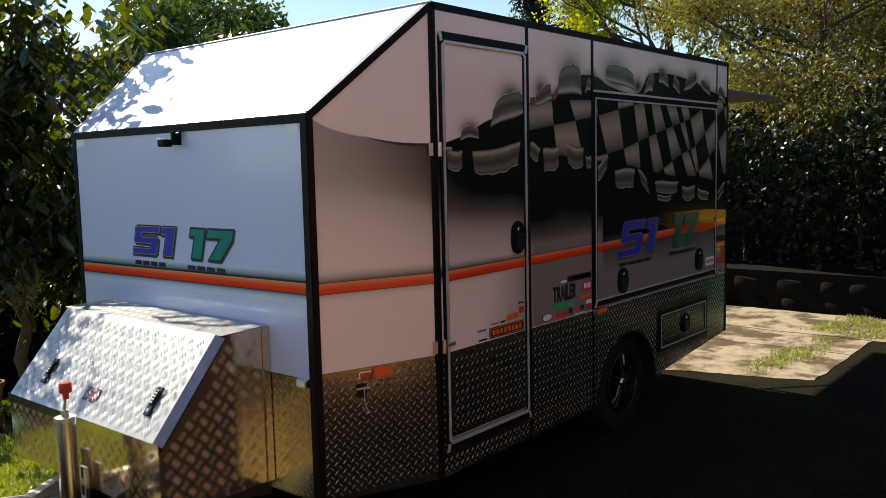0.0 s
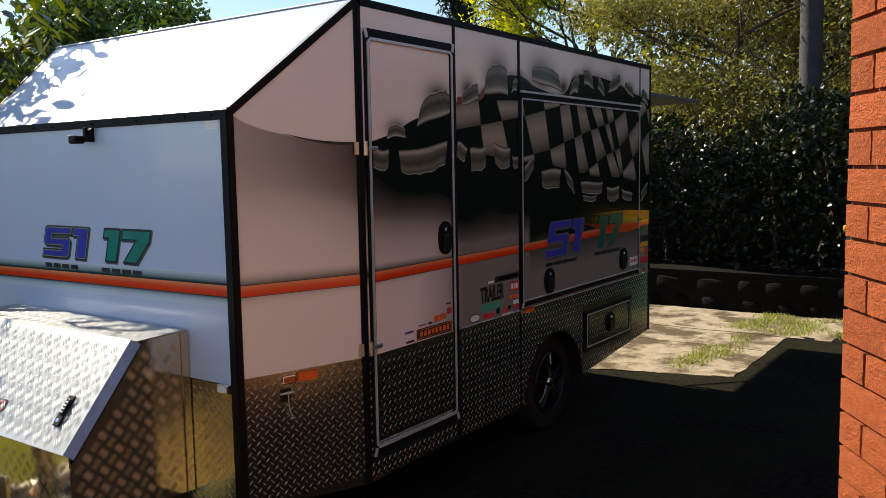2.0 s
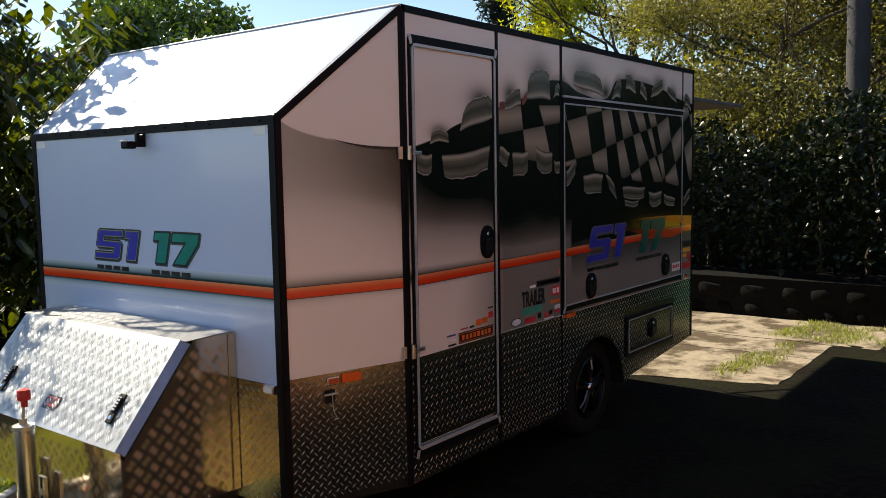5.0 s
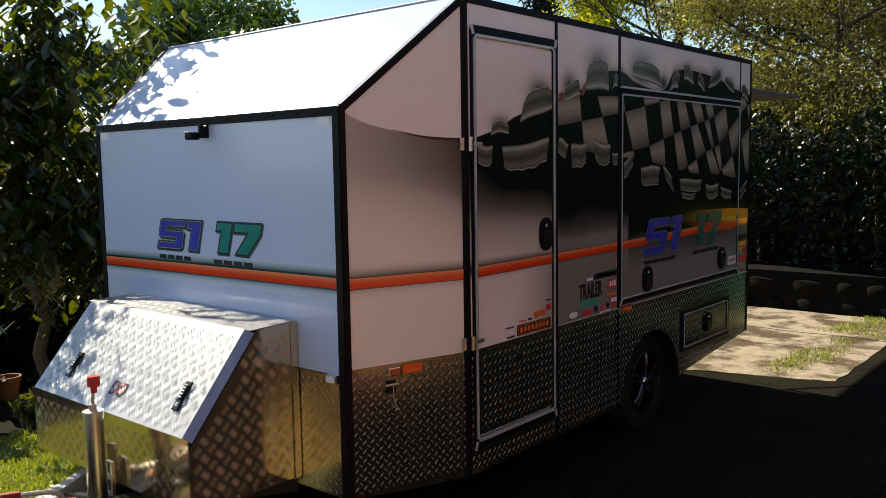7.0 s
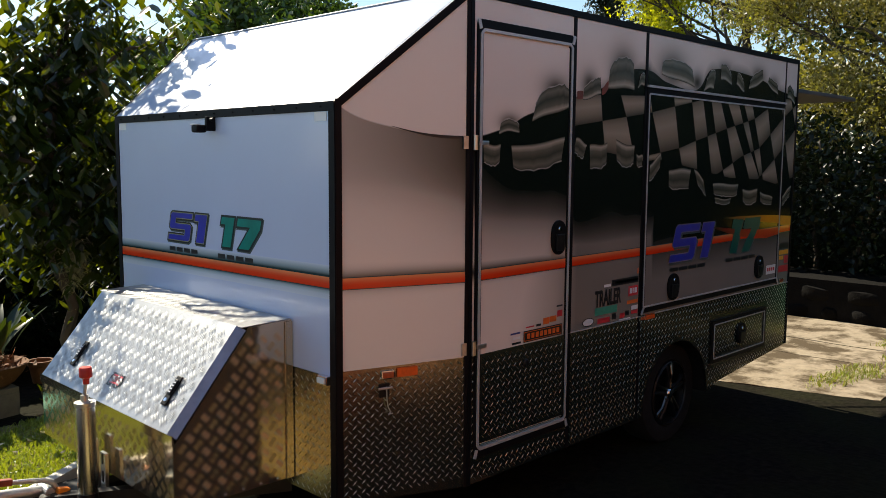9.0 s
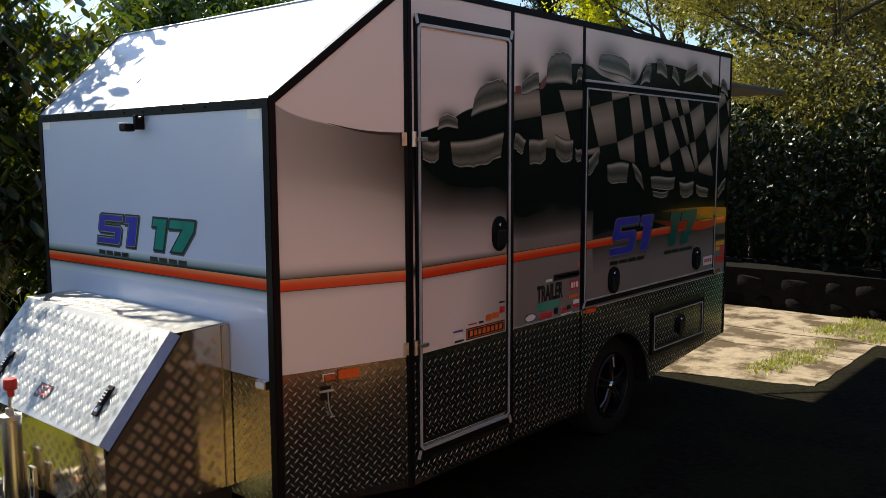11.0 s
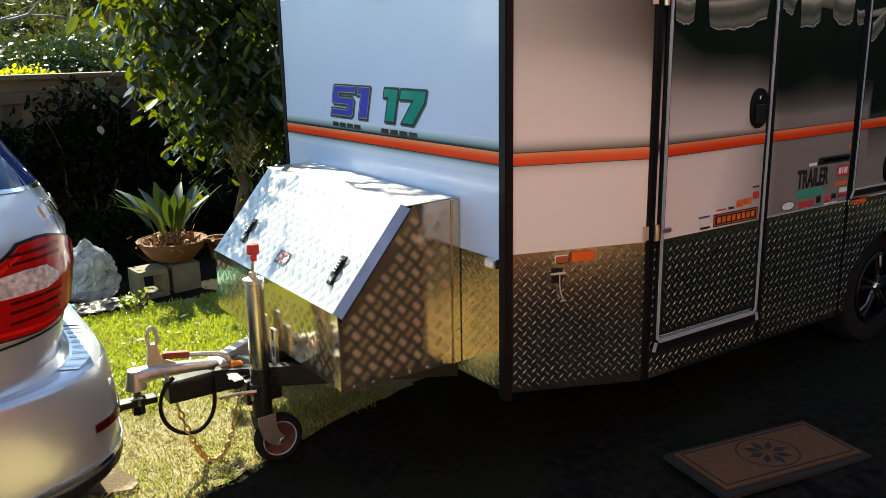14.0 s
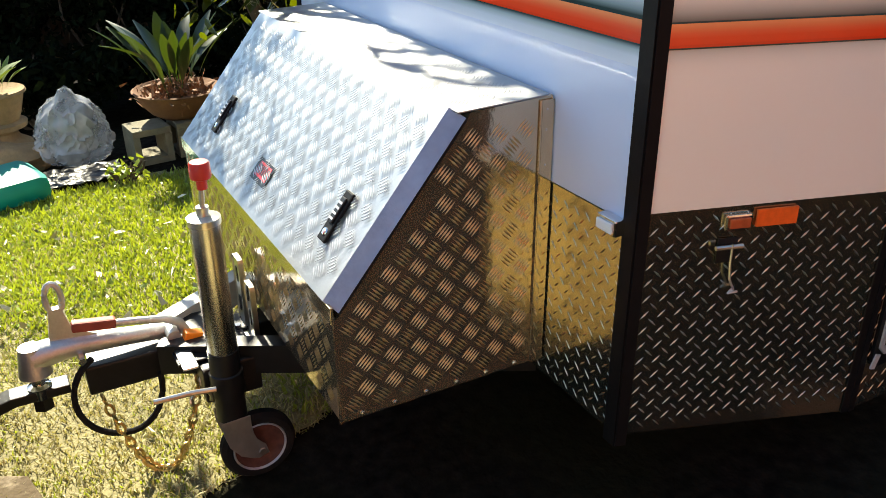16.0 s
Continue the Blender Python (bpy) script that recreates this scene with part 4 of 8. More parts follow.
def tread_sheet(name, origin, u, v, n, su, sv, keep, pitch, kind, mat, parent, label="", high=0.0022):
    """Bars over a su by sv sheet where keep(a, b) holds."""
    origin, u, v, n = Vector(origin), Vector(u).normalized(), Vector(v).normalized(), Vector(n).normalized()
    places = []
    for j in range(2 * int(sv / pitch) + 2):                    # rows leaning one way, then the other, half a step across
        for i in range(int(su / pitch) + 1):
            a, b = (i + 0.5 + 0.5 * (j % 2)) * pitch, (j + 1) * pitch / 2
            if a < su - pitch * 0.3 and b < sv - pitch * 0.3 and keep(a, b):
                places.append((origin + u * a + v * b + n * 0.0002, math.pi / 4 if j % 2 else -math.pi / 4))
    lengths = (pitch * 0.68, pitch * 0.125, 0.0013, 1, 0) if kind == 'lens' else (pitch * 0.57, pitch * 0.078, high, 5, pitch * 0.122)
    vs, fs = bars(places, u, v, n, kind, lengths)
    ob = mesh_part(name, vs, fs, mat, parent, label)
    ob["kind"] = "stuff"
    return ob


ARCH_Y, ARCH_Z, ARCH_R = 2.31, 0.262, 0.365


def skirt_outline():
    pts = [(NOSE, Z0)] + [(ARCH_Y + ARCH_R * math.cos(a), ARCH_Z + ARCH_R * math.sin(a)) for a in [math.pi * (1 - k / 18) for k in range(19)]]
    pts += [(2.78, 0.30), (REAR, 0.39), (REAR, ZP), (NOSE, ZP)]
    return pts


def build_shell():
    def both(fn):
        for s in (1, -1):
            fn(s)

    def side(s):
        x = CX + s * HALF
        ring = [(x, NOSE, ZP), (x, REAR, ZP), (x, REAR, ZR), (x, NOSE, ZR)]
        part("side_panel", prism(ring, (-s * 0.03, 0, 0)), MURAL, trailer, "white side panel with printed dark airbrushed band")
        part("skirt_plate", prism([(x, y, z) for y, z in skirt_outline()], (-s * 0.012, 0, 0)), PLATE, trailer, "shaded aluminium tread-plate skirt")
        f = CX + s * HALF_F
        ring = [(f, 0, ZP), (x, NOSE, ZP), (x, NOSE, ZR), (f, 0, ZS)]
        part("nose_panel", prism(ring, (-s * 0.03, 0, 0)), MURAL, trailer, "tapered white nose panel")
        part("nose_plate", prism([(f, 0, Z0 + 0.03), (x, NOSE, Z0), (x, NOSE, ZP), (f, 0, ZP)], (-s * 0.012, 0, 0)), PLATE, trailer, "tread-plate nose skirt")

    both(side)
    l, r = CX - HALF_F, CX + HALF_F
    part("front_panel", prism([(l, 0, ZP - 0.025), (r, 0, ZP - 0.025), (r, 0, ZS), (l, 0, ZS)], (0, 0.03, 0)), WHITE, trailer, "glossy white front panel")
    part("front_plate", prism([(l, 0, Z0 + 0.03), (r, 0, Z0 + 0.03), (r, 0, ZP - 0.028), (l, 0, ZP - 0.028)], (0, 0.012, 0)), PLATE, trailer, "tread-plate front skirt")
    part("slope_panel", prism([(l, 0, ZS), (r, 0, ZS), (CX + HALF, NOSE, ZR), (CX - HALF, NOSE, ZR)], (0, 0.02, -0.022)), WHITE, trailer, "sloping white roof front")
    part("roof", prism([(CX - HALF, NOSE, ZR), (CX + HALF, NOSE, ZR), (CX + HALF, REAR, ZR), (CX - HALF, REAR, ZR)], (0, 0, -0.03)), WHITE, trailer, "flat white roof")
    part("floor_pan", prism([(l + 0.02, 0.02, 0.36), (r - 0.02, 0.02, 0.36), (CX + HALF - 0.36, NOSE, 0.36), (CX + HALF - 0.36, REAR - 0.03, 0.44), (CX - HALF + 0.36, REAR - 0.03, 0.44), (CX - HALF + 0.36, NOSE, 0.36)], (0, 0, 0.05)), STEEL_BLACK, trailer)
    # rear wall with its opening, frame only
    for x0, x1, z0, z1 in ((CX - HALF, CX - HALF + 0.16, 0.39, ZR - 0.03), (CX + HALF - 0.16, CX + HALF - 0.0005, 0.39, ZR - 0.03), (CX - HALF + 0.16, CX + HALF - 0.16, 2.15, ZR - 0.03)):
        part("rear_frame", box(x0, x1, REAR - 0.03, REAR + 0.002, z0, z1, 0.003), WHITE, trailer)
    part("bulkhead", box(CX - HALF + 0.03, CX + HALF - 0.03, 2.9, 2.92, 0.45, ZR - 0.04), WHITE, trailer)
    part("rear_hatch", box(CX - 0.90, CX + 0.90, REAR, 5.5, 2.152, 2.182, 0.006), AWNING, trailer, "raised rear hatch held out like an awning")
    for sx in (-0.75, 0.75):
        part("gas_strut", cyl((CX + sx, REAR + 0.01, 1.75), (CX + sx, 4.35, 2.15), 0.012, None, 8), STEEL_BLACK, trailer)


build_shell()

# tread bars on the near skirts
NV = Vector((NOSE, -(HALF - HALF_F), 0)).normalized()        # outward of the tapered panel
NU = Vector((HALF - HALF_F, NOSE, 0)).normalized()
NLEN = math.hypot(HALF - HALF_F, NOSE)
tread_sheet("tread_pattern", (CX + HALF, NOSE, Z0), (0, 1, 0), (0, 0, 1), (1, 0, 0), REAR - NOSE, ZP - Z0,
            lambda a, b: math.hypot(a + NOSE - ARCH_Y, b) > ARCH_R + 0.014 and b > max(0, (a + NOSE - 2.7) * 0.125) + 0.012 and not (2.68 < a + NOSE < 3.47 and 0.15 < b < 0.46)
            and not (0.58 < a + NOSE < 1.25 and 0.09 < b < 0.15),
            LENS_PITCH, 'lens', PLATE_BAR, trailer)
tread_sheet("tread_pattern", (CX + HALF_F, 0, Z0 + 0.03), NU, (0, 0, 1), NV, NLEN, ZP - Z0 - 0.03, lambda a, b: a > 0.03, LENS_PITCH, 'lens', PLATE_BAR, trailer)
tread_sheet("tread_pattern", (CX - HALF_F, 0, Z0 + 0.03), (1, 0, 0), (0, 0, 1), (0, -1, 0), 2 * HALF_F, ZP - Z0 - 0.06, lambda a, b: a > 1.3, LENS_PITCH, 'lens', PLATE_BAR, trailer)


def strip(name, a, b, w, d, out, mat, parent=None, label="", lift=0.0):
    """A flat trim strip from a to b, w wide, d proud along out."""
    a, b, out = Vector(a), Vector(b), Vector(out).normalized()
    side = (b - a).normalized().cross(out) * (w / 2)
    o = out * lift
    bm = prism([a - side + o, b - side + o, b + side + o, a + side + o], out * d)
    return part(name, bm, mat, parent or trailer, label)


XS = CX + HALF
FR = Vector((CX + HALF_F, 0, 0))
FL = Vector((CX - HALF_F, 0, 0))
out_x = (1, 0, 0)
# black edge trims
for s in (1, -1):
    f = Vector((CX + s * HALF_F, 0, 0))
    k = Vector((CX + s * HALF, NOSE, 0))
    nn = Vector((NV.x * s, NV.y, 0))
    e = Vector((-s, 0, 0))
    strip("corner_trim", f + Vector((-s * 0.016, 0, Z0 + 0.0)), f + Vector((-s * 0.016, 0, ZS)), 0.036, 0.005, (0, -1, 0), BLACK)
    g = f + (k - f).normalized() * 0.0125
    strip("corner_trim", g + Vector((0, 0, Z0)), g + Vector((0, 0, ZS + 0.01)), 0.025, 0.005, nn, BLACK)
    strip("post_trim", k + Vector((0, 0.010, Z0)), k + Vector((0, 0.010, ZR)), 0.020, 0.006, (s, 0, 0), BLACK)
    g = k - (k - f).normalized() * 0.008
    strip("post_trim", g + Vector((0, 0, Z0)), g + Vector((0, 0, ZR - 0.012)), 0.016, 0.005, nn, BLACK)
    strip("slope_trim", f + Vector((0, 0.003, ZS - 0.014)), k + Vector((0, 0, ZR - 0.014)), 0.03, 0.006, nn, BLACK)
    strip("roof_trim", k + Vector((0, 0, ZR - 0.013)), Vector((k.x, REAR, ZR - 0.013)), 0.028, 0.006, (s, 0, 0), BLACK)
    strip("rear_trim", Vector((k.x, REAR - 0.012, 0.39)), Vector((k.x, REAR - 0.012, ZR)), 0.02, 0.005, (s, 0, 0), BLACK)
    for y in (1.262, 1.886):
        strip("joint_trim", (k.x, y, Z0), (k.x, y, ZR - 0.03), 0.022, 0.004, (s, 0, 0), BLACK)
    strip("joint_trim", (k.x, 3.605, ZP), (k.x, 3.605, ZR - 0.03), 0.012, 0.004, (s, 0, 0), BLACK)
strip("front_trim", FL + Vector((0, 0, ZS - 0.016)), FR + Vector((0, 0, ZS - 0.016)), 0.036, 0.006, (0, -1, 0), BLACK)
strip("roof_front_trim", (CX - HALF, NOSE, ZR + 0.002), (CX + HALF, NOSE, ZR + 0.002), 0.02, 0.003, (0, -0.5, 1), SILVER)
# edge of the skirt where it meets the skin
strip("plate_edge", (XS, NOSE + 0.03, ZP), (XS, REAR - 0.02, ZP), 0.005, 0.004, out_x, SILVER)
for k in range(12):
    p = FL.lerp(FR, (k + 0.5) / 12) + Vector((0, -0.006, ZS - 0.016))
    part("rivet", lathe([(0.001, 0.0), (0.004, 0.0005), (0.004, 0.003)], (0, 0, 0), 8), BLACK, trailer).matrix_basis = Matrix.Translation(p) @ Matrix.Rotation(radians(90), 4, 'X')


def ring_frame(name, y0, y1, z0, z1, w, d, mat, parent, lift=0.0, cut=0.0, label=""):
    """A rectangular frame on the right side, with optional clipped corners."""
    bm = bmesh.new()
    x = XS + lift

    def loop(o):
        a, b, c, e = y0 + o, y1 - o, z0 + o, z1 - o
        q = max(0.0005, cut - o * 0.6)
        return [(x, a + q, c), (x, b - q, c), (x, b, c + q), (x, b, e - q), (x, b - q, e), (x, a + q, e), (x, a, e - q), (x, a, c + q)]

    A, B = loop(0), loop(w)
    va, vb = [bm.verts.new(p) for p in A], [bm.verts.new(p) for p in B]
    wa, wb = [bm.verts.new((p[0] + d, p[1], p[2])) for p in A], [bm.verts.new((p[0] + d, p[1], p[2])) for p in B]
    for i in range(8):
        j = (i + 1) % 8
        bm.faces.new((wa[i], wa[j], wb[j], wb[i]))
        bm.faces.new((va[i], va[j], wa[j], wa[i]))
        bm.faces.new((vb[j], vb[i], wb[i], wb[j]))
    bmesh.ops.recalc_face_normals(bm, faces=bm.faces)
    return part(name, bm, mat, parent, label)


def paddle_latch(parent, y, z, w, h):
    """Black oval flush latch with a chrome lock."""
    bm = bmesh.new()
    pts = [(XS + 0.004, y + w / 2 * math.cos(a) * (1 if abs(math.sin(a)) < 0.75 else 0.96), z + h / 2 * math.copysign(abs(math.sin(a)) ** 0.75, math.sin(a))) for a in [2 * math.pi * k / 24 for k in range(24)]]
    prism(pts, (0.016, 0, 0), bm)
    ob = part("latch", bevelled(bm, 0.004), BLACK, parent, "black paddle latch")
    part("paddle", box(XS + 0.018, XS + 0.028, y - w * 0.28, y + w * 0.28, z - h * 0.38, z + h * 0.1, 0.004), STEEL_BLACK, ob)
    part("lock", lathe([(0.0005, 0.024), (0.009, 0.024), (0.011, 0.020), (0.011, 0.01)], (XS, y, z + h * 0.25), 14, 'X'), CHROME, ob)
    return ob


# entry door
door = part("door", box(XS + 0.001, XS + 0.006, 0.622, 1.222, 0.43, 2.15, 0.001), MURAL, trailer, "narrow entry door with silver edge trim")
part("door_kick_plate", box(XS + 0.0065, XS + 0.0085, 0.626, 1.218, 0.434, ZP, 0.0005), PLATE, door)
tread_sheet("door_tread", (XS + 0.0086, 0.63, 0.44), (0, 1, 0), (0, 0, 1), (1, 0, 0), 0.58, ZP - 0.446, lambda a, b: True, LENS_PITCH, 'lens', PLATE_BAR, door)
ring_frame("door_frame", 0.592, 1.248, 0.372, 2.208, 0.034, 0.008, BLACK, door, 0.001, 0.018)
ring_frame("door_edge", 0.606, 1.236, 0.405, 2.172, 0.012, 0.012, SILVER, door, 0.002, 0.020)
for a, b in (((0.594, 0.374), (0.606, 0.41)), ((1.246, 0.374), (1.234, 0.41)), ((0.594, 2.206), (0.606, 2.168)), ((1.246, 2.206), (1.234, 2.168))):
    strip("corner_piece", (XS, *a), (XS, *b), 0.016, 0.004, out_x, SILVER, door, lift=0.010)
paddle_latch(door, 1.152, 1.288, 0.105, 0.16)
part("kick_lock", lathe([(0.0005, 0.012), (0.014, 0.012), (0.02, 0.006), (0.02, 0.002)], (XS + 0.008, 0.93, 0.735), 14, 'X'), STEEL_BLACK, door)
for z in (1.71, 0.857):
    h = part("hinge", box(XS + 0.004, XS + 0.014, 0.602, 0.662, z - 0.009, z + 0.009, 0.003), FORK, door, "plated strap hinge")
    part("hinge_plate", prism([FR.lerp(Vector((XS, NOSE, 0)), t) + NV * 0.006 + Vector((0, 0, zz)) for t, zz in ((0.945, z - 0.026), (0.982, z - 0.026), (0.982, z + 0.026), (0.945, z + 0.026))], NV * 0.006), FORK, h)
    part("hinge_pin", cyl((XS + 0.014, 0.578, z - 0.03), (XS + 0.014, 0.578, z + 0.03), 0.011, None, 12), ZINC, h)
    for zz in (-0.02, 0.02):
        part("hinge_screw", cyl(Vector((XS - 0.028, NOSE - 0.026, z + zz)), Vector((XS - 0.028, NOSE - 0.026, z + zz)) + NV * 0.014, 0.005, None, 8), CHROME, h)

# big side hatch
hatch = part("side_hatch", box(XS + 0.001, XS + 0.005, 1.912, 3.59, 0.862, 1.985, 0.001), MURAL, trailer, "large side hatch with the printed flag")
ring_frame("hatch_frame", 1.895, 3.604, 0.838, 2.022, 0.030, 0.006, BLACK, hatch, 0.001, 0.004)
ring_frame("hatch_edge", 1.908, 3.594, 0.866, 1.992, 0.008, 0.008, SILVER, hatch, 0.002, 0.008)
strip("drip_rail", (XS, 1.893, 2.026), (XS, 3.606, 2.026), 0.012, 0.016, out_x, SILVER, hatch)
strip("corner_piece", (XS, 1.893, 0.832), (XS, 1.915, 0.868), 0.014, 0.004, out_x, SILVER, hatch, lift=0.008)
strip("corner_piece", (XS, 3.606, 0.832), (XS, 3.588, 0.868), 0.014, 0.004, out_x, SILVER, hatch, lift=0.008)
paddle_latch(hatch, 2.215, 0.950, 0.115, 0.15)
paddle_latch(hatch, 3.30, 0.968, 0.115, 0.15)

# lower storage hatch
locker = part("storage_hatch", box(XS + 0.001, XS + 0.006, 2.71, 3.43, 0.44, 0.685, 0.001), PLATE, trailer, "small tread-plate storage hatch")
ring_frame("locker_frame", 2.70, 3.445, 0.43, 0.69, 0.030, 0.010, BLACK, locker, 0.001, 0.006)
ring_frame("locker_edge", 2.722, 3.422, 0.452, 0.668, 0.007, 0.012, SILVER, locker, 0.002, 0.006)
tread_sheet("locker_tread", (XS + 0.0062, 2.74, 0.47), (0, 1, 0), (0, 0, 1), (1, 0, 0), 0.665, 0.185, lambda a, b: True, LENS_PITCH, 'lens', PLATE_BAR, locker)
paddle_latch(locker, 3.085, 0.565, 0.12, 0.13)


# wheel
def build_wheel(s):
    x = CX + s * (HALF - 0.085)
    c = (x, ARCH_Y + 0.08, 0.292)
    w = part("wheel", lathe([(0.02, -0.10), (0.19, -0.10), (0.19, -0.02), (0.17, 0.0)], (0, 0, 0), 24, 'X'), STEEL_BLACK, trailer, "black alloy road wheel")
    w.matrix_basis = Matrix.Translation(c) @ Matrix.Diagonal((s, 1, 1, 1))
    prof = [(0.185, -0.165), (0.25, -0.185), (0.285, -0.18), (0.297, -0.16), (0.300, -0.1), (0.297, -0.03), (0.285, -0.006), (0.25, 0.004), (0.20, -0.002), (0.187, -0.02)]

    def local(name, bm, mat, label="", smooth=True):
        bmesh.ops.recalc_face_normals(bm, faces=bm.faces)
        ob = part(name, bm, mat, None, label, smooth)
        ob.parent = w
        return ob

    local("tyre", lathe(prof, (0, 0, 0), 40, 'X'), RUBBER)
    local("rim", lathe([(0.188, -0.02), (0.190, 0.0), (0.183, 0.004), (0.178, -0.006), (0.172, -0.05)], (0, 0, 0), 40, 'X'), STEEL_BLACK)
    for k in range(5):
        a = 2 * math.pi * k / 5 + 0.3
        for da in (-0.16, 0.16):
            bm = bmesh.new()
            q = [(-0.012, 0.035 * math.cos(a + da * 2), 0.035 * math.sin(a + da * 2)), (-0.004, 0.11 * math.cos(a + da * 0.9), 0.11 * math.sin(a + da * 0.9)), (-0.014, 0.176 * math.cos(a + da), 0.176 * math.sin(a + da))]
            add_tube(bm, q, [0.016, 0.011, 0.013], 8)
            local("spoke", bm, MACHINED if da < 0 else STEEL_BLACK)
    local("hub_cap", lathe([(0.001, 0.012), (0.022, 0.010), (0.032, 0.0), (0.036, -0.03)], (0, 0, 0), 20, 'X'), CHROME)
    for k in range(5):
        a = 2 * math.pi * k / 5
        local("wheel_nut", lathe([(0.001, 0.004), (0.009, 0.002), (0.010, -0.02)], (0, 0.052 * math.cos(a), 0.052 * math.sin(a)), 6, 'X'), CHROME, smooth=False)
    # dark arch liner
    bm = bmesh.new()
    arc = [(ARCH_Y + (ARCH_R + 0.004) * math.cos(a), ARCH_Z + (ARCH_R + 0.004) * math.sin(a)) for a in [math.pi * k / 16 for k in range(17)]]
    for xx in (0.0, -0.32):
        for y, z in arc:
            bm.verts.new((CX + s * (HALF - 0.012) + s * xx, y, z))
    bm.verts.ensure_lookup_table()
    for k in range(16):
        bm.faces.new((bm.verts[k], bm.verts[k + 1], bm.verts[k + 18], bm.verts[k + 17]))
    part("arch_liner", bm, STEEL_BLACK, trailer)
    part("arch_back", prism([(CX + s * (HALF - 0.33), y, z) for y, z in arc], (-s * 0.01, 0, 0)), STEEL_BLACK, trailer)


build_wheel(1)
build_wheel(-1)
part("axle", cyl((CX - 0.95, ARCH_Y + 0.08, 0.30), (CX + 0.95, ARCH_Y + 0.08, 0.30), 0.03, None, 12), STEEL_BLACK, trailer)


# ---- printed graphics on the right side ----
def side_print(name, pts, mat, parent=trailer, lift=0.0095, uv=None, label=""):
    """A thin printed film; pts are rows of (y, z) strips: list of (low, high)."""
    bm = bmesh.new()
    layer = bm.loops.layers.uv.new("UVMap")
    n = len(pts)
    lo = [bm.verts.new((XS + lift, *p[0])) for p in pts]
    hi = [bm.verts.new((XS + lift, *p[1])) for p in pts]
    for i in range(n - 1):
        f = bm.faces.new((lo[i], lo[i + 1], hi[i + 1], hi[i]))
        for lp, uvc in zip(f.loops, ((i / n, 0), ((i + 1) / n, 0), ((i + 1) / n, 1), (i / n, 1))):
            lp[layer].uv = uvc
    return part(name, bm, mat, parent, label)


def line_print(name, p0, p1, w, mat, parent=trailer, plane='side', lift=0.0095, sag=0.0, taper=1.0):
    """A straight printed band between two points (along, z)."""
    bm = bmesh.new()
    n = 8
    rows = []
    for i in range(n + 1):
        t = i / n
        a, z = p0[0] + (p1[0] - p0[0]) * t, p0[1] + (p1[1] - p0[1]) * t - sag * math.sin(math.pi * t)
        if plane == 'side':
            q = lambda zz: (XS + lift, a, zz)
        elif plane == 'front':
            q = lambda zz: (a, -lift, zz)
        else:
            b = FR + NU * a + NV * lift
            q = lambda zz: (b.x, b.y, zz)
        rows.append((bm.verts.new(q(z - w / 2 * min(1.0, taper + 1.4 * t))), bm.verts.new(q(z + w / 2 * min(1.0, taper + 1.4 * t)))))
    layer = bm.loops.layers.uv.new("UVMap")
    for a, b in zip(rows, rows[1:]):
        f = bm.faces.new((a[0], b[0], b[1], a[1]))
        for lp, v in zip(f.loops, (0, 0, 1, 1)):
            lp[layer].uv = (0, v)
    if plane == 'front':
        bmesh.ops.recalc_face_normals(bm, faces=bm.faces)
    return part(name, bm, mat, parent)


# orange stripe with its dark shade line, on the front, nose, door and side
STRIPE_Z, STRIPE_W = 1.164, 0.043
for nm, mat, dz, w, lift in (("stripe_shade", STRIPE_DARK, 0.0225, 0.004, 0.0014), ("stripe_shade", STRIPE_DARK, -0.0225, 0.004, 0.0014), ("stripe", STRIPE, 0.0, STRIPE_W, 0.0020)):
    if mat is STRIPE:
        line_print("airbrush_glow", (CX - HALF_F + 0.018, STRIPE_Z - 0.011), (CX + HALF_F - 0.036, STRIPE_Z + 0.004), 0.132, GLOW, plane='front', lift=0.0008)
        line_print(nm, (CX - HALF_F + 0.018, STRIPE_Z - 0.012), (CX + HALF_F - 0.036, STRIPE_Z + 0.003), w, mat, plane='front', lift=lift)
    line_print(nm, (0.018, STRIPE_Z + dz), (NLEN - 0.008, STRIPE_Z + dz - 0.004), w, mat, plane='nose', lift=lift)
    line_print(nm, (0.626, STRIPE_Z + dz - 0.003), (1.218, STRIPE_Z + dz), w, mat, lift=lift + 0.006)
    line_print(nm, (1.275, STRIPE_Z + dz), (1.872, STRIPE_Z + dz + 0.004), w, mat, lift=lift)
    line_print(nm, (1.925, STRIPE_Z + dz + 0.004), (3.58, STRIPE_Z + dz + 0.03), w, mat, lift=lift + 0.005)
    line_print(nm, (3.613, STRIPE_Z + dz + 0.03), (3.796, STRIPE_Z + dz + 0.035), w, mat, lift=lift)
line_print("torn_line", (NLEN * 0.40, 1.768), (NLEN - 0.024, 1.730), 0.012, INK, plane='nose', lift=0.0012, sag=0.012, taper=0.1)


def piecewise(pts):
    def f(v):
        for (a, b), (c, d) in zip(pts, pts[1:]):
            if a <= v <= c:
                return b + (d - b) * (v - a) / (c - a)
        return pts[0][1] if v < pts[0][0] else pts[-1][1]
    return f


UPPER = piecewise([(1.27, 1.935), (1.47, 1.955), (1.87, 1.975), (1.92, 1.975), (2.6, 1.990), (3.6, 1.990), (3.61, 2.06), (3.82, 2.05)])
LOWER = piecewise([(1.27, 1.70), (1.57, 1.68), (1.87, 1.64), (2.04, 1.65), (2.5, 1.59), (2.85, 1.545), (3.3, 1.53), (3.5, 1.50), (3.8, 1.54)])
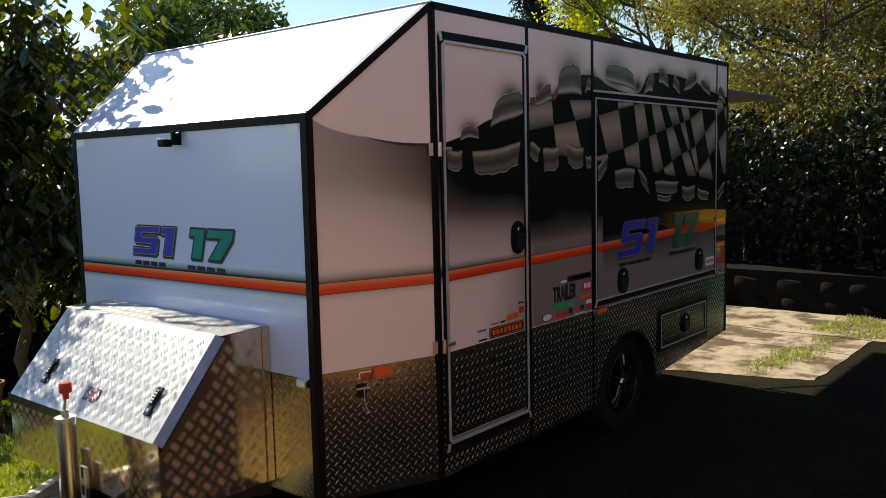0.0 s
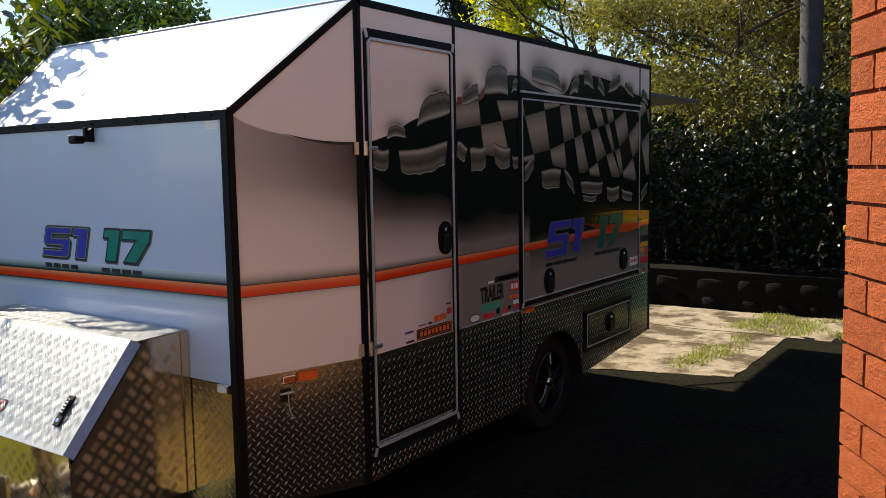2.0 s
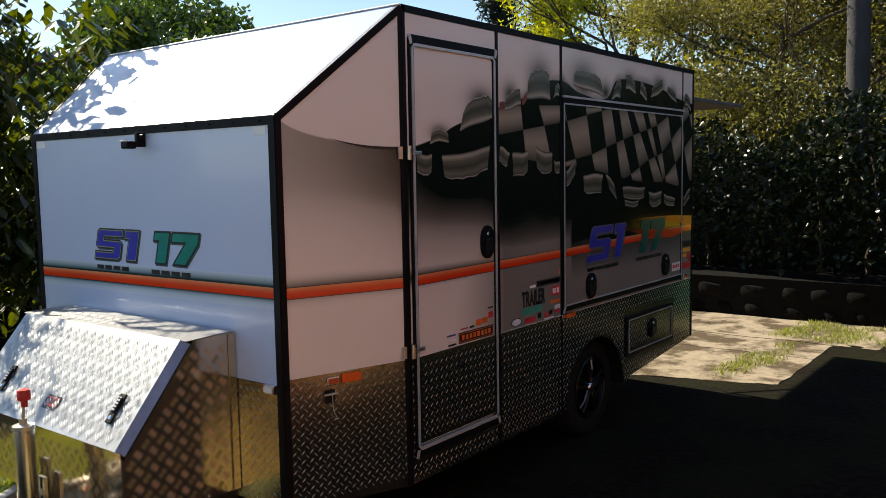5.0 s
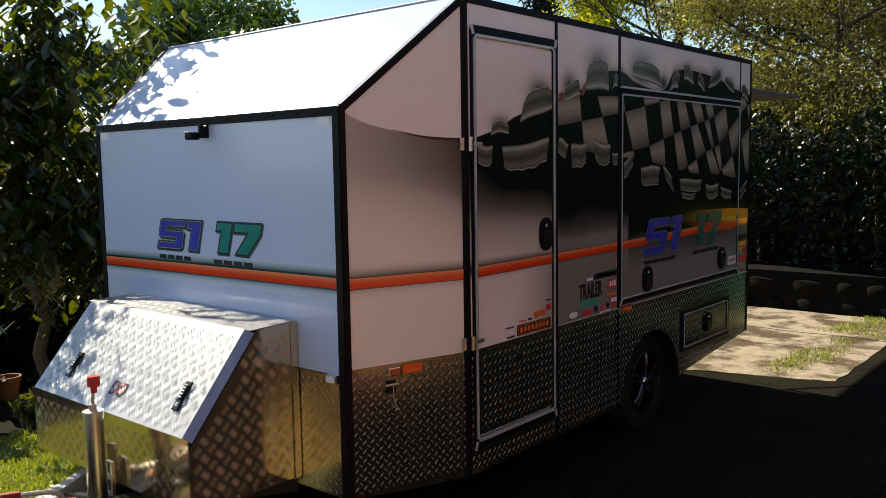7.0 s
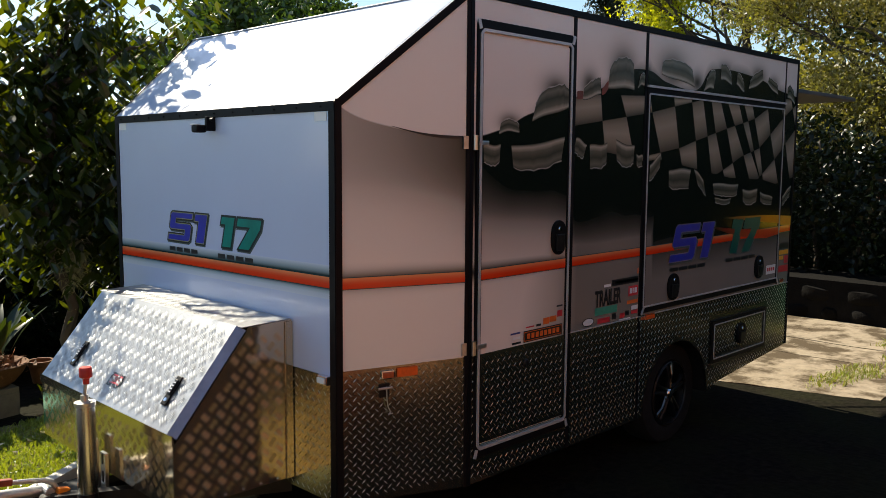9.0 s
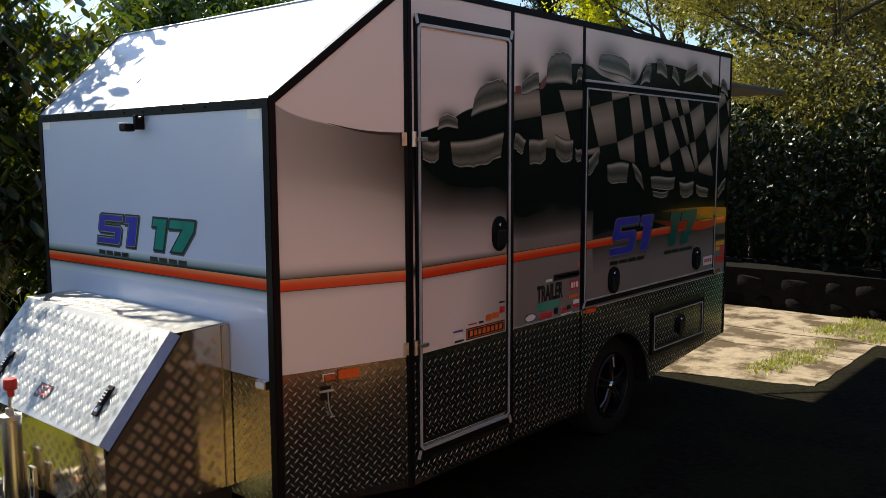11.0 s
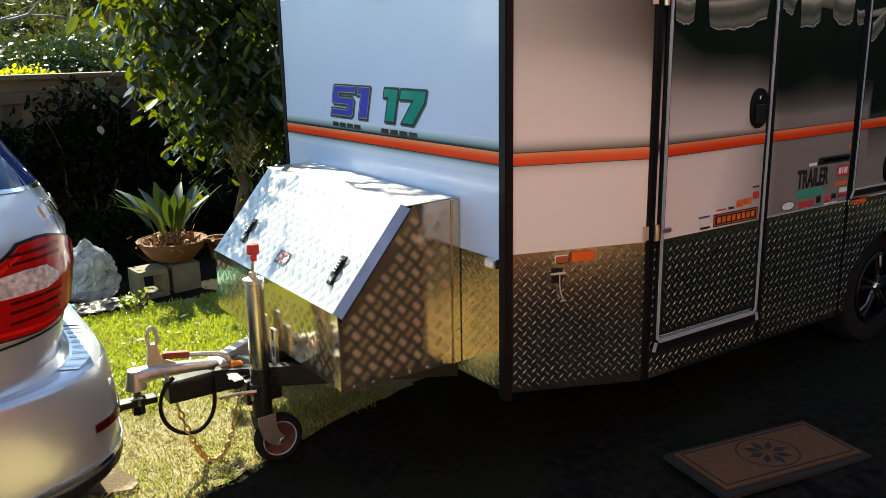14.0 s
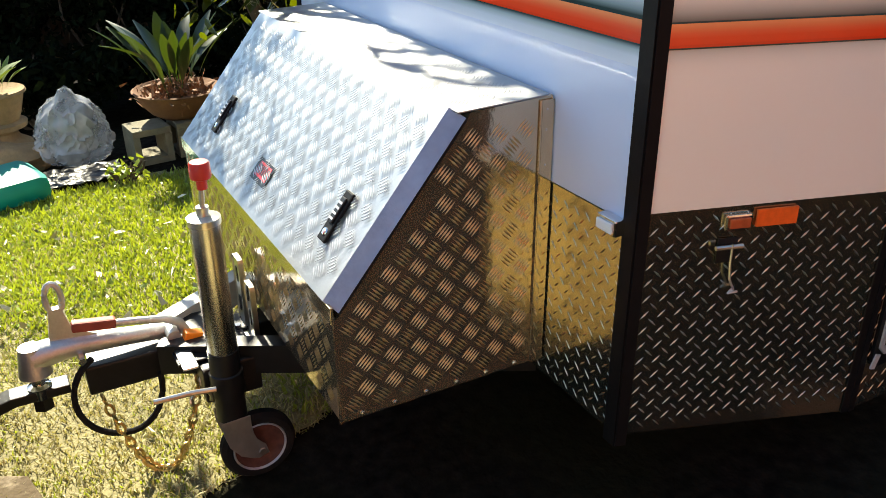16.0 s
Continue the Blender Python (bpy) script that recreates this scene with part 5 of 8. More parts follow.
# where the rows of checks change over, and the waving column edges (place on the middle row, lean)
ROWS = [lambda y: 3.0,
        piecewise([(1.24, 1.798), (1.53, 1.837), (1.90, 1.886), (2.17, 1.935), (2.55, 2.00), (3.8, 2.30)]),
        piecewise([(1.24, 1.58), (2.24, 1.714), (2.41, 1.755), (2.78, 1.835), (3.00, 1.877), (3.16, 1.91), (3.30, 1.965), (3.82, 2.13)]),
        piecewise([(1.24, 1.40), (2.50, 1.51), (2.82, 1.613), (2.985, 1.672), (3.23, 1.726), (3.35, 1.793), (3.54, 1.907), (3.82, 2.04)]),
        piecewise([(1.24, 1.20), (2.82, 1.42), (3.23, 1.53), (3.54, 1.70), (3.82, 1.88)]),
        lambda y: 1.0]
COLUMNS = [(1.27, 0.0), (1.555, 0.25), (1.79, 0.45), (2.03, 0.36), (2.245, 0.34), (2.41, 0.27), (2.55, 0.27), (2.66, 0.45), (2.777, 0.56), (2.891, 0.68),
           (3.004, 0.70), (3.055, 0.62), (3.157, 0.40), (3.34, 0.40), (3.52, 0.45), (3.70, 0.45), (3.86, 0.4)]


def column_edge(k, z):
    y, lean = COLUMNS[k]
    return y + lean * (ROWS[2](y) - z) + 0.012 * math.sin(9 * z + 2 * k)


def build_flag():
    """Waving light checks of the printed flag, split where the panels meet."""
    for k in range(len(COLUMNS) - 1):
        for r in range(5):
            if (k + r) % 2:
                continue
            ym = (COLUMNS[k][0] + COLUMNS[k + 1][0]) / 2
            for lim0, lim1, lift, par in ((1.273, 1.874, 0.0016, trailer), (1.921, 3.582, 0.0066, hatch), (3.613, 3.797, 0.0016, trailer)):
                rows = []
                for i in range(9):
                    t = i / 8
                    y = COLUMNS[k][0] * (1 - t) + COLUMNS[k + 1][0] * t
                    lo, hi = ROWS[r + 1](y), ROWS[r](y)
                    for _ in range(3):                       # follow the slant of the column
                        yl = column_edge(k, lo) * (1 - t) + column_edge(k + 1, lo) * t
                        yh = column_edge(k, hi) * (1 - t) + column_edge(k + 1, hi) * t
                        lo = max(ROWS[r + 1](yl), LOWER(yl))
                        hi = min(ROWS[r](yh), UPPER(yh))
                    yl = min(max(yl, lim0), lim1)
                    yh = min(max(yh, lim0), lim1)
                    if hi - lo > 0.012:
                        rows.append(((yl, lo), (yh, hi)))
                if len(rows) > 2 and max(rows[-1][0][0] - rows[0][0][0], rows[-1][1][0] - rows[0][1][0]) > 0.012:
                    side_print("flag_check", rows, CHECK, par, lift)


build_flag()


def curl(y, z, w, h, lean, lift, parent, seed, tilt=0.0):
    """A torn strip of printed metal that rolls back: ragged edge, lit roll."""
    r = random.Random(seed)
    rows = []
    n = 13
    peak = r.uniform(0.35, 0.65)
    for i in range(n):
        t = i / (n - 1)
        prof = 1 - (abs(t - peak) / max(peak, 1 - peak)) ** 3.0
        zz = h * ((0.62 + 0.38 * prof if h > 0 else 0.80 + 0.20 * prof) + r.uniform(-0.05, 0.05))
        b = (y + w * (t - 0.5), z + tilt * w * (t - 0.5) + 0.006 * math.sin(5 * t + seed))
        rows.append((b, (b[0] + lean * zz + 0.10 * w * (0.5 - t), b[1] + zz)))
    side_print("torn_curl", rows, CURL, parent, lift)
    edge = [((a[0], a[1]), (a[0] + r.uniform(-0.003, 0.003), a[1] + math.copysign(0.003 + r.uniform(0, 0.004), h))) for _, a in rows]
    side_print("torn_edge", edge, TORN_EDGE, parent, lift + 0.0004)


TORN_EDGE = material("printed_torn_edge", (0.34, 0.33, 0.29), 0.3, var=0.3, scale=40)
# middle of the fold, width, height of the flap (down: below the tear), lean, panel, slope of the fold
CURLS = [(0.795, 1.757, 0.135, 0.050, 0.10, 0, 0.10), (1.08, 1.845, 0.265, 0.125, 0.15, 0, 0.30), (0.685, 1.708, 0.110, -0.085, 0.0, 0, 0.0), (1.00, 1.722, 0.38, -0.115, 0.05, 0, 0.12),
         (1.405, 1.940, 0.150, 0.080, 0.0, 1, 0.18), (1.655, 1.995, 0.235, 0.150, 0.0, 1, 0.0), (1.835, 2.020, 0.060, 0.060, 0.2, 1, 0.3),
         (1.330, 1.735, 0.085, -0.070, 0.4, 1, -0.3), (1.470, 1.722, 0.150, -0.115, 0.0, 1, 0.12), (1.705, 1.730, 0.170, -0.110, 0.0, 1, -0.15), (1.84, 1.675, 0.06, -0.06, 0.0, 1, -0.2),
         (2.21, 2.075, 0.36, 0.105, -0.15, 3, -0.14), (2.55, 2.050, 0.115, 0.105, 0.4, 3, 0.2), (2.765, 2.108, 0.140, 0.090, -0.1, 3, -0.1), (2.95, 2.080, 0.105, 0.075, 0.0, 3, -0.3),
         (3.155, 2.110, 0.190, 0.085, 0.15, 3, 0.33), (3.41, 2.100, 0.160, 0.065, 0.0, 3, -0.4),
         (1.99, 1.655, 0.11, -0.090, 0.1, 2, 0.5), (2.25, 1.600, 0.240, -0.110, 0.1, 2, 0.0), (2.46, 1.575, 0.110, -0.100, -0.5, 2, -0.5), (2.80, 1.513, 0.330, -0.075, 0.0, 2, 0.0),
         (2.77, 1.425, 0.210, -0.030, 0.1, 2, -0.02), (3.13, 1.472, 0.210, -0.088, 0.0, 2, -0.02), (3.37, 1.435, 0.190, -0.060, 0.1, 2, -0.25), (3.70, 1.455, 0.130, -0.075, 0.2, 1, 0.5), (3.70, 2.05, 0.12, 0.09, -0.2, 1, -0.3)]
for i, (y, z, w, h, lean, where, tilt) in enumerate(CURLS):
    par, lift = {0: (door, 0.0078), 1: (trailer, 0.0026), 2: (hatch, 0.0078), 3: (trailer, 0.0026)}[where]
    lo, hi = {0: (0.63, 1.214), 1: (1.276, 3.80), 2: (1.925, 3.575), 3: (1.90, 3.60)}[where]
    w2 = min(w, 2 * (y - lo), 2 * (hi - y))
    curl(y, z, max(0.04, w2), h, lean, lift, par, 100 + i, tilt)
# rust-red primer that shows behind the tear
PRIMER = material("rust_red_print", (0.20, 0.05, 0.03), 0.35, var=0.3, scale=20)
side_print("primer_patch", [((1.285, 1.925), (1.285, 1.962)), ((1.31, 1.925), (1.31, 1.966)), ((1.332, 1.930), (1.332, 1.965))], PRIMER, trailer, 0.0022)
side_print("primer_patch", [((1.487, 1.955), (1.487, 1.985)), ((1.515, 1.965), (1.515, 2.010)), ((1.54, 1.99), (1.54, 2.03))], PRIMER, trailer, 0.0022)


# racing numerals in a slanted hand, each an outline of its own
def grown(outline, d):
    """An outline moved outwards by d (corner by corner)."""
    n = len(outline)
    area = sum(outline[i][0] * outline[(i + 1) % n][1] - outline[(i + 1) % n][0] * outline[i][1] for i in range(n))
    s = 1 if area > 0 else -1
    out = []
    for i in range(n):
        p, q, r = Vector(outline[i - 1]), Vector(outline[i]), Vector(outline[(i + 1) % n])
        e, f = (q - p).normalized(), (r - q).normalized()
        a, b = Vector((e.y, -e.x)) * s, Vector((f.y, -f.x)) * s
        m = a + b
        out.append(tuple(q + m * (d / max(0.35, m.dot(a)))))
    return out


DIGITS = {'5': ([(0.06, 1), (1, 1), (1, 0.81), (0.25, 0.81), (0.25, 0.61), (0.93, 0.61), (1, 0.54), (1, 0.07), (0.93, 0), (0, 0), (0, 0.19), (0.74, 0.19), (0.74, 0.41), (0.06, 0.41), (0, 0.47), (0, 0.94)], 1.55),
          '1': ([(0.10, 1), (0.90, 1), (0.90, 0), (0.38, 0), (0.38, 0.76), (0.10, 0.76)], 1.0),
          '7': ([(0, 1), (1, 1), (1, 0.70), (0.66, 0), (0.22, 0), (0.58, 0.74), (0, 0.74)], 1.38)}
HALO = material("teal_grey_airbrush", (0.06, 0.09, 0.09), 0.3, var=0.15, scale=12)


def numeral(digits, place, size, slant, mats, parent, bars_width, glow=0.055, stretch=1.0):
    """place maps (a, z, lift) to a point."""
    at = 0.0
    for d in digits:
        outline, wide = DIGITS[d]
        wide *= size * stretch
        shape = [(at + u * wide + slant * v * size, v * size) for u, v in outline]
        drop = [(a + 0.055 * size, z - 0.045 * size) for a, z in shape]
        for k, (ring, grow, mat, lift) in enumerate(((drop, glow * size, HALO, 0.0008), (shape, glow * size, INK, 0.0012), (shape, 0.026 * size, mats[1], 0.0016), (shape, 0.0, mats[0], 0.0021))):
            bm = bmesh.new()
            bm.faces.new([bm.verts.new(place(a, z, lift + 0.00012 * (at > 0))) for a, z in grown(ring, grow)])
            bm.normal_update()
            bmesh.ops.triangulate(bm, faces=bm.faces)
            bmesh.ops.recalc_face_normals(bm, faces=bm.faces)
            part("numeral" if k == 3 else "numeral_edge", bm, mat, parent, "slanted racing numeral " + d if k == 3 else "")
        at += wide + size * 0.10
    for k in range(4):
        w = bars_width / 4
        bm = bmesh.new()
        bm.faces.new([bm.verts.new(place(0.01 + k * w + a, z, 0.0012)) for a, z in ((0, -0.055), (w * 0.84, -0.055), (w * 0.84, -0.034), (0, -0.034))])
        part("name_bar", bm, INK, parent)


front_place = lambda a0, z0: (lambda a, z, l: (a0 + a, -l, z0 + z))
side_place = lambda a0, z0, base: (lambda a, z, l: (XS + base + l, a0 + a, z0 + z))
numeral("51", front_place(-1.485, 1.248), 0.132, 0.30, (BLUE, GOLD), trailer, 0.28, 0.075)
numeral("17", front_place(-1.035, 1.248), 0.132, 0.30, (TEAL, INK), trailer, 0.30, 0.075)
numeral("51", side_place(2.165, 1.088, 0.0066), 0.200, 0.36, (BLUE, LILAC), hatch, 0.42, 0.035, 0.86)
numeral("17", side_place(2.830, 1.090, 0.0066), 0.198, 0.40, (TEAL_SHADED, TEAL_SHADED), hatch, 0.42, 0.02, 0.78)
# flame streaks behind the side numerals
side_print("flame_streak", [((2.78, 1.302), (2.78, 1.306)), ((2.95, 1.292), (2.95, 1.308)), ((3.12, 1.276), (3.12, 1.306)), ((3.3, 1.260), (3.3, 1.302)), ((3.45, 1.248), (3.45, 1.298)), ((3.58, 1.236), (3.58, 1.292))], FLAME_YELLOW, hatch, 0.0082)
side_print("flame_streak", [((2.66, 1.252), (2.66, 1.260)), ((2.85, 1.212), (2.85, 1.242)), ((3.0, 1.185), (3.0, 1.228)), ((3.2, 1.158), (3.2, 1.216)), ((3.4, 1.150), (3.4, 1.206)), ((3.58, 1.165), (3.58, 1.205))], FLAME_RED, hatch, 0.0084)
side_print("flame_streak", [((3.614, 1.226), (3.614, 1.288)), ((3.795, 1.214), (3.795, 1.278))], YELLOW_INK, trailer, 0.0030)


# sponsor stickers: plain colour blocks
def sticker(y0, y1, z0, z1, mat, lift=0.0012, parent=trailer, slope=0.0, name="sticker"):
    bm = bmesh.new()
    bm.faces.new([bm.verts.new((XS + lift, y, z)) for y, z in ((y0, z0), (y1, z0 + slope), (y1, z1 + slope), (y0, z1))])
    return part(name, bm, mat, parent)


D = 0.0072
sticker(0.915, 1.200, 0.828, 0.880, INK, D, door)
sticker(0.921, 1.194, 0.833, 0.875, ORANGE_INK, D + 0.0005, door)
sticker(0.925, 1.190, 0.836, 0.872, INK, D + 0.001, door)
for k in range(8):
    sticker(0.938 + k * 0.031, 0.960 + k * 0.031, 0.842, 0.866, ORANGE_INK, D + 0.0015, door)
for y0, y1, z0, z1, m in ((0.825, 0.892, 0.874, 0.882, BLUE_INK), (0.84, 0.892, 0.851, 0.862, PAPER), (0.835, 0.897, 0.829, 0.838, INK), (0.93, 0.99, 0.892, 0.898, RED_INK), (1.005, 1.04, 0.890, 0.900, INK),
                          (1.055, 1.10, 0.892, 0.922, ORANGE_INK), (1.102, 1.155, 0.897, 0.924, ORANGE_INK), (1.16, 1.20, 0.915, 0.945, RED_INK), (1.155, 1.20, 0.962, 0.970, INK)):
    sticker(y0, y1, z0, z1, m, D, door)
for y0, y1, z0, z1, m in ((1.475, 1.675, 0.876, 0.914, GREEN_INK), (1.775, 1.868, 0.943, 0.995, RED_INK), (1.787, 1.808, 0.956, 0.984, PAPER), (1.814, 1.824, 0.956, 0.984, PAPER), (1.832, 1.856, 0.956, 0.984, PAPER), (1.765, 1.868, 0.902, 0.921, ORANGE_INK), (1.62, 1.868, 1.010, 1.043, INK),
                          (1.66, 1.855, 1.020, 1.032, GREEN_INK), (1.55, 1.61, 1.012, 1.026, PAPER), (1.50, 1.61, 0.832, 0.858, RED_INK), (1.63, 1.665, 0.840, 0.870, INK), (1.70, 1.745, 0.836, 0.862, RED_INK), (1.75, 1.785, 0.845, 0.870, INK), (1.69, 1.80, 0.826, 0.832, PAPER),
                          (1.806, 1.868, 0.868, 0.890, PAPER), (1.806, 1.868, 0.846, 0.864, RED_INK), (1.856, 1.868, 1.055, 1.085, ORANGE_INK)):
    sticker(y0, y1, z0, z1, m, 0.0012 if m is not PAPER else 0.0018)
for y0, y1, z0, z1, m in ((3.625, 3.78, 1.06, 1.10, INK), (3.63, 3.775, 1.02, 1.05, YELLOW_INK), (3.63, 3.70, 0.985, 1.012, YELLOW_INK), (3.71, 3.775, 0.955, 1.01, RED_INK), (3.63, 3.78, 0.90, 0.945, RED_INK)):
    sticker(y0, y1, z0, z1, m)
sticker(3.42, 3.565, 0.905, 0.965, PAPER, D, hatch)
for k in range(4):
    sticker(3.435 + k * 0.03, 3.457 + k * 0.03, 0.925, 0.948, RED_INK, D + 0.0006, hatch)
# oval badge
bm = bmesh.new()
bm.faces.new([bm.verts.new((XS + 0.0012, 1.420 + 0.050 * math.cos(a), 0.853 + 0.021 * math.sin(a))) for a in [2 * math.pi * k / 24 for k in range(24)]])
part("sticker", bm, INK, trailer)
bm = bmesh.new()
bm.faces.new([bm.verts.new((XS + 0.0018, 1.420 + 0.044 * math.cos(a), 0.853 + 0.017 * math.sin(a))) for a in [2 * math.pi * k / 24 for k in range(24)]])
part("sticker", bm, PAPER, trailer)


def lettering(text, size, m, mat, parent):
    cu = bpy.data.curves.new("lettering", 'FONT')
    cu.body, cu.size, cu.extrude, cu.offset = text, size, 0.0003, size * 0.035
    tmp = new("lettering_source", cu)
    bpy.context.view_layer.update()
    me = bpy.data.meshes.new_from_object(tmp.evaluated_get(bpy.context.evaluated_depsgraph_get()))
    bpy.data.objects.remove(tmp)
    me.transform(m)
    me.materials.clear()
    me.materials.append(mat)
    ob = new("lettering", me)
    return place_under(ob, parent)


lettering("TRAILER", 0.110, Matrix.Translation((XS + 0.002, 1.475, 0.922)) @ Matrix(((0, 0, 1, 0), (1, 0, 0, 0), (0, 1, 0, 0), (0, 0, 0, 1))) @ Matrix.Diagonal((0.56, 1, 1, 1)), INK, trailer)

# white square stickers at the top corners of the front, marker lamps, reflectors
for x0 in (-0.295, -1.985):
    part("corner_sticker", box(x0, x0 + 0.075, -0.002, -0.0002, 1.782, 1.817), PAPER, trailer)


def marker_lamp(p, out, along, w, h, d, lens):
    m = Matrix.Identity(4)
    m.col[0][:3], m.col[1][:3], m.col[2][:3], m.col[3][:3] = along, out, (0, 0, 1), p
    ob = part("marker_lamp", box(-w / 2, w / 2, 0, d, -h / 2, h / 2, 0.004, m), CHROME, trailer, "chrome-cased marker lamp")
    part("lens", box(-w / 2 + 0.006, w / 2 - 0.006, d + 0.0005, d + 0.006, -h / 2 + 0.006, h / 2 - 0.006, 0.003, m), lens, ob)


p = FR + NU * 0.215 + NV * 0.001
marker_lamp(p + Vector((0, 0, 0.790)), NV, NU, 0.058, 0.034, 0.010, AMBER)
part("side_reflector", prism([FR + NU * a + NV * 0.003 + Vector((0, 0, z)) for a, z in ((0.255, 0.775), (0.345, 0.775), (0.345, 0.812), (0.255, 0.812))], NV * 0.005), ORANGE, trailer, "bright orange reflector")
marker_lamp(Vector((-0.228, -0.001, 0.785)), Vector((0, -1, 0)), Vector((1, 0, 0)), 0.06, 0.035, 0.028, PAPER)
marker_lamp(Vector((XS, 1.905, 0.812)), Vector((1, 0, 0)), Vector((0, 1, 0)), 0.05, 0.03, 0.012, AMBER)
sticker(1.94, 2.04, 0.796, 0.826, ORANGE, 0.004, name="side_reflector")
marker_lamp(Vector((XS, 3.66, 0.845)), Vector((1, 0, 0)), Vector((0, 1, 0)), 0.06, 0.03, 0.012, AMBER)
# small bracket with a bent wire below the front marker
q = FR + NU * 0.20 + NV * 0.003
part("wire_bracket", prism([q + NU * a + Vector((0, 0, z)) for a, z in ((-0.022, 0.70), (0.022, 0.70), (0.022, 0.755), (-0.022, 0.755))], NV * 0.002), STEEL_BLACK, trailer)
part("wire_hook", tube([q + NV * 0.012 + NU * a + Vector((0, 0, z)) for a, z in ((0.005, 0.745), (0.006, 0.70), (0.010, 0.665), (0.022, 0.64), (0.012, 0.632), (0.032, 0.634))], 0.0026, 6), FORK, trailer)
part("hook_pin", cyl(q + NV * 0.01 + NU * -0.03 + Vector((0, 0, 0.738)), q + NV * 0.01 + NU * 0.03 + Vector((0, 0, 0.738)), 0.005, None, 8), ZINC, trailer)
# front work lamp
wl = part("work_lamp", box(-1.088, -1.036, -0.085, -0.035, 1.752, 1.786, 0.009), BLACK, trailer, "small black work lamp under the roof edge")
part("lamp_bracket", box(-1.040, -1.020, -0.045, -0.001, 1.760, 1.822, 0.004), BLACK, wl)
part("lamp_hood", box(-1.088, -1.056, -0.088, -0.055, 1.785, 1.790, 0.002), PAPER, wl)
part("lamp_sensor", cyl((-1.012, -0.03, 1.808), (-0.990, -0.03, 1.808), 0.008, None, 10), BLACK, wl)


# ---- toolbox on the drawbar ----
BX0, BX1 = -1.735, -0.457
PROFILE = [(-0.004, 0.332), (-0.53, 0.332), (-0.53, 0.586), (-0.206, 0.985), (-0.004, 0.992)]
toolbox = part("toolbox", prism([(BX0, y, z) for y, z in PROFILE], (BX1 - BX0, 0, 0)), TREAD, trailer, "aluminium checker-plate toolbox with a sloping lid")


slope_u, slope_v = Vector((1, 0, 0)), Vector((0, 0.295, 0.363)).normalized()
slope_n = slope_u.cross(slope_v).normalized()
if slope_n.y > 0:
    slope_n = -slope_n
lid = part("lid", prism([Vector(p) + slope_n * 0.001 for p in ((BX0 + 0.030, -0.538, 0.624), (BX1 - 0.030, -0.538, 0.624), (BX1 - 0.030, -0.237, 0.99), (BX0 + 0.030, -0.237, 0.99))], slope_n * 0.003), TREAD_LID, toolbox, "sunlit sloping lid")
part("lid_front", box(BX0 - 0.002, BX1 + 0.002, -0.538, -0.531, 0.584, 0.6235, 0.001), TREAD, toolbox)
part("lid_top", prism([(BX0 - 0.006, -0.238, 0.9865), (BX1 + 0.002, -0.238, 0.9865), (BX1 + 0.002, -0.014, 0.9932), (BX0 - 0.006, -0.014, 0.9932)], (0, 0, 0.003)), TREAD_LID, toolbox)
for x, s in ((BX1 + 0.003, 1), (BX0 - 0.003, -1)):
    e = Vector((x - s * 0.0335, -0.538, 0.624)) + slope_n * 0.004, Vector((x - s * 0.0335, -0.237, 0.990)) + slope_n * 0.004
    o = Vector((s * 0.035, 0, 0)) - slope_n * 0.026
    ring = [e[0], e[0] + o, e[1] + o, e[1]]        # bent down over the side
    part("lid_edge", prism(ring if s > 0 else ring[::-1], Vector((-s * 0.002, 0, 0)) - slope_n * 0.002), LID_FOLD, toolbox, "folded edge of the lid")
    o2 = o - slope_n * 0.006
    part("lid_lip", prism([e[0] + o, e[0] + o2, e[1] + o2, e[1] + o], (-s * 0.002, 0, 0)), STEEL_BLACK, toolbox)
    part("edge_flange", box(x - 0.001, x + 0.003, -0.034, -0.004, 0.332, 0.985), TREAD, toolbox)
    part("edge_bead", tube([(x, -0.036, 0.33), (x, -0.036, 0.985)], 0.003, 6), TREAD, toolbox)
part("front_bead", tube([(BX1, -0.531, 0.332), (BX1, -0.531, 0.60)], 0.004, 6), TREAD, toolbox)
inside = lambda a, b: True
tread_sheet("checker_pattern", (BX0 + 0.031, -0.5385, 0.630), slope_u, slope_v, slope_n, BX1 - BX0 - 0.062, 0.455, inside, FIVE_PITCH, 'five', TREAD_LID, lid, high=0.0006)
lid.children[-1].location = slope_n * 0.0042
tread_sheet("checker_pattern", (BX0 + 0.01, -0.235, 0.9898), (1, 0, 0), (0, 1, 0.030), (0, 0, 1), BX1 - BX0 - 0.02, 0.21, inside, FIVE_PITCH, 'five', TREAD_LID, toolbox, high=0.0006)
tread_sheet("checker_pattern", (BX0 + 0.01, -0.5302, 0.342), (1, 0, 0), (0, 0, 1), (0, -1, 0), BX1 - BX0 - 0.02, 0.26, inside, FIVE_PITCH, 'five', TREAD_BAR, toolbox, high=0.0006)
tread_sheet("checker_pattern", (BX1 + 0.0004, -0.53, 0.338), (0, 1, 0), (0, 0, 1), (1, 0, 0), 0.492, 0.63,
            lambda a, b: b < 0.586 - 0.338 - 0.042 + (a / 0.324) * 0.399 and b < 0.615, FIVE_PITCH, 'five', TREAD_BAR, toolbox, high=0.0013)
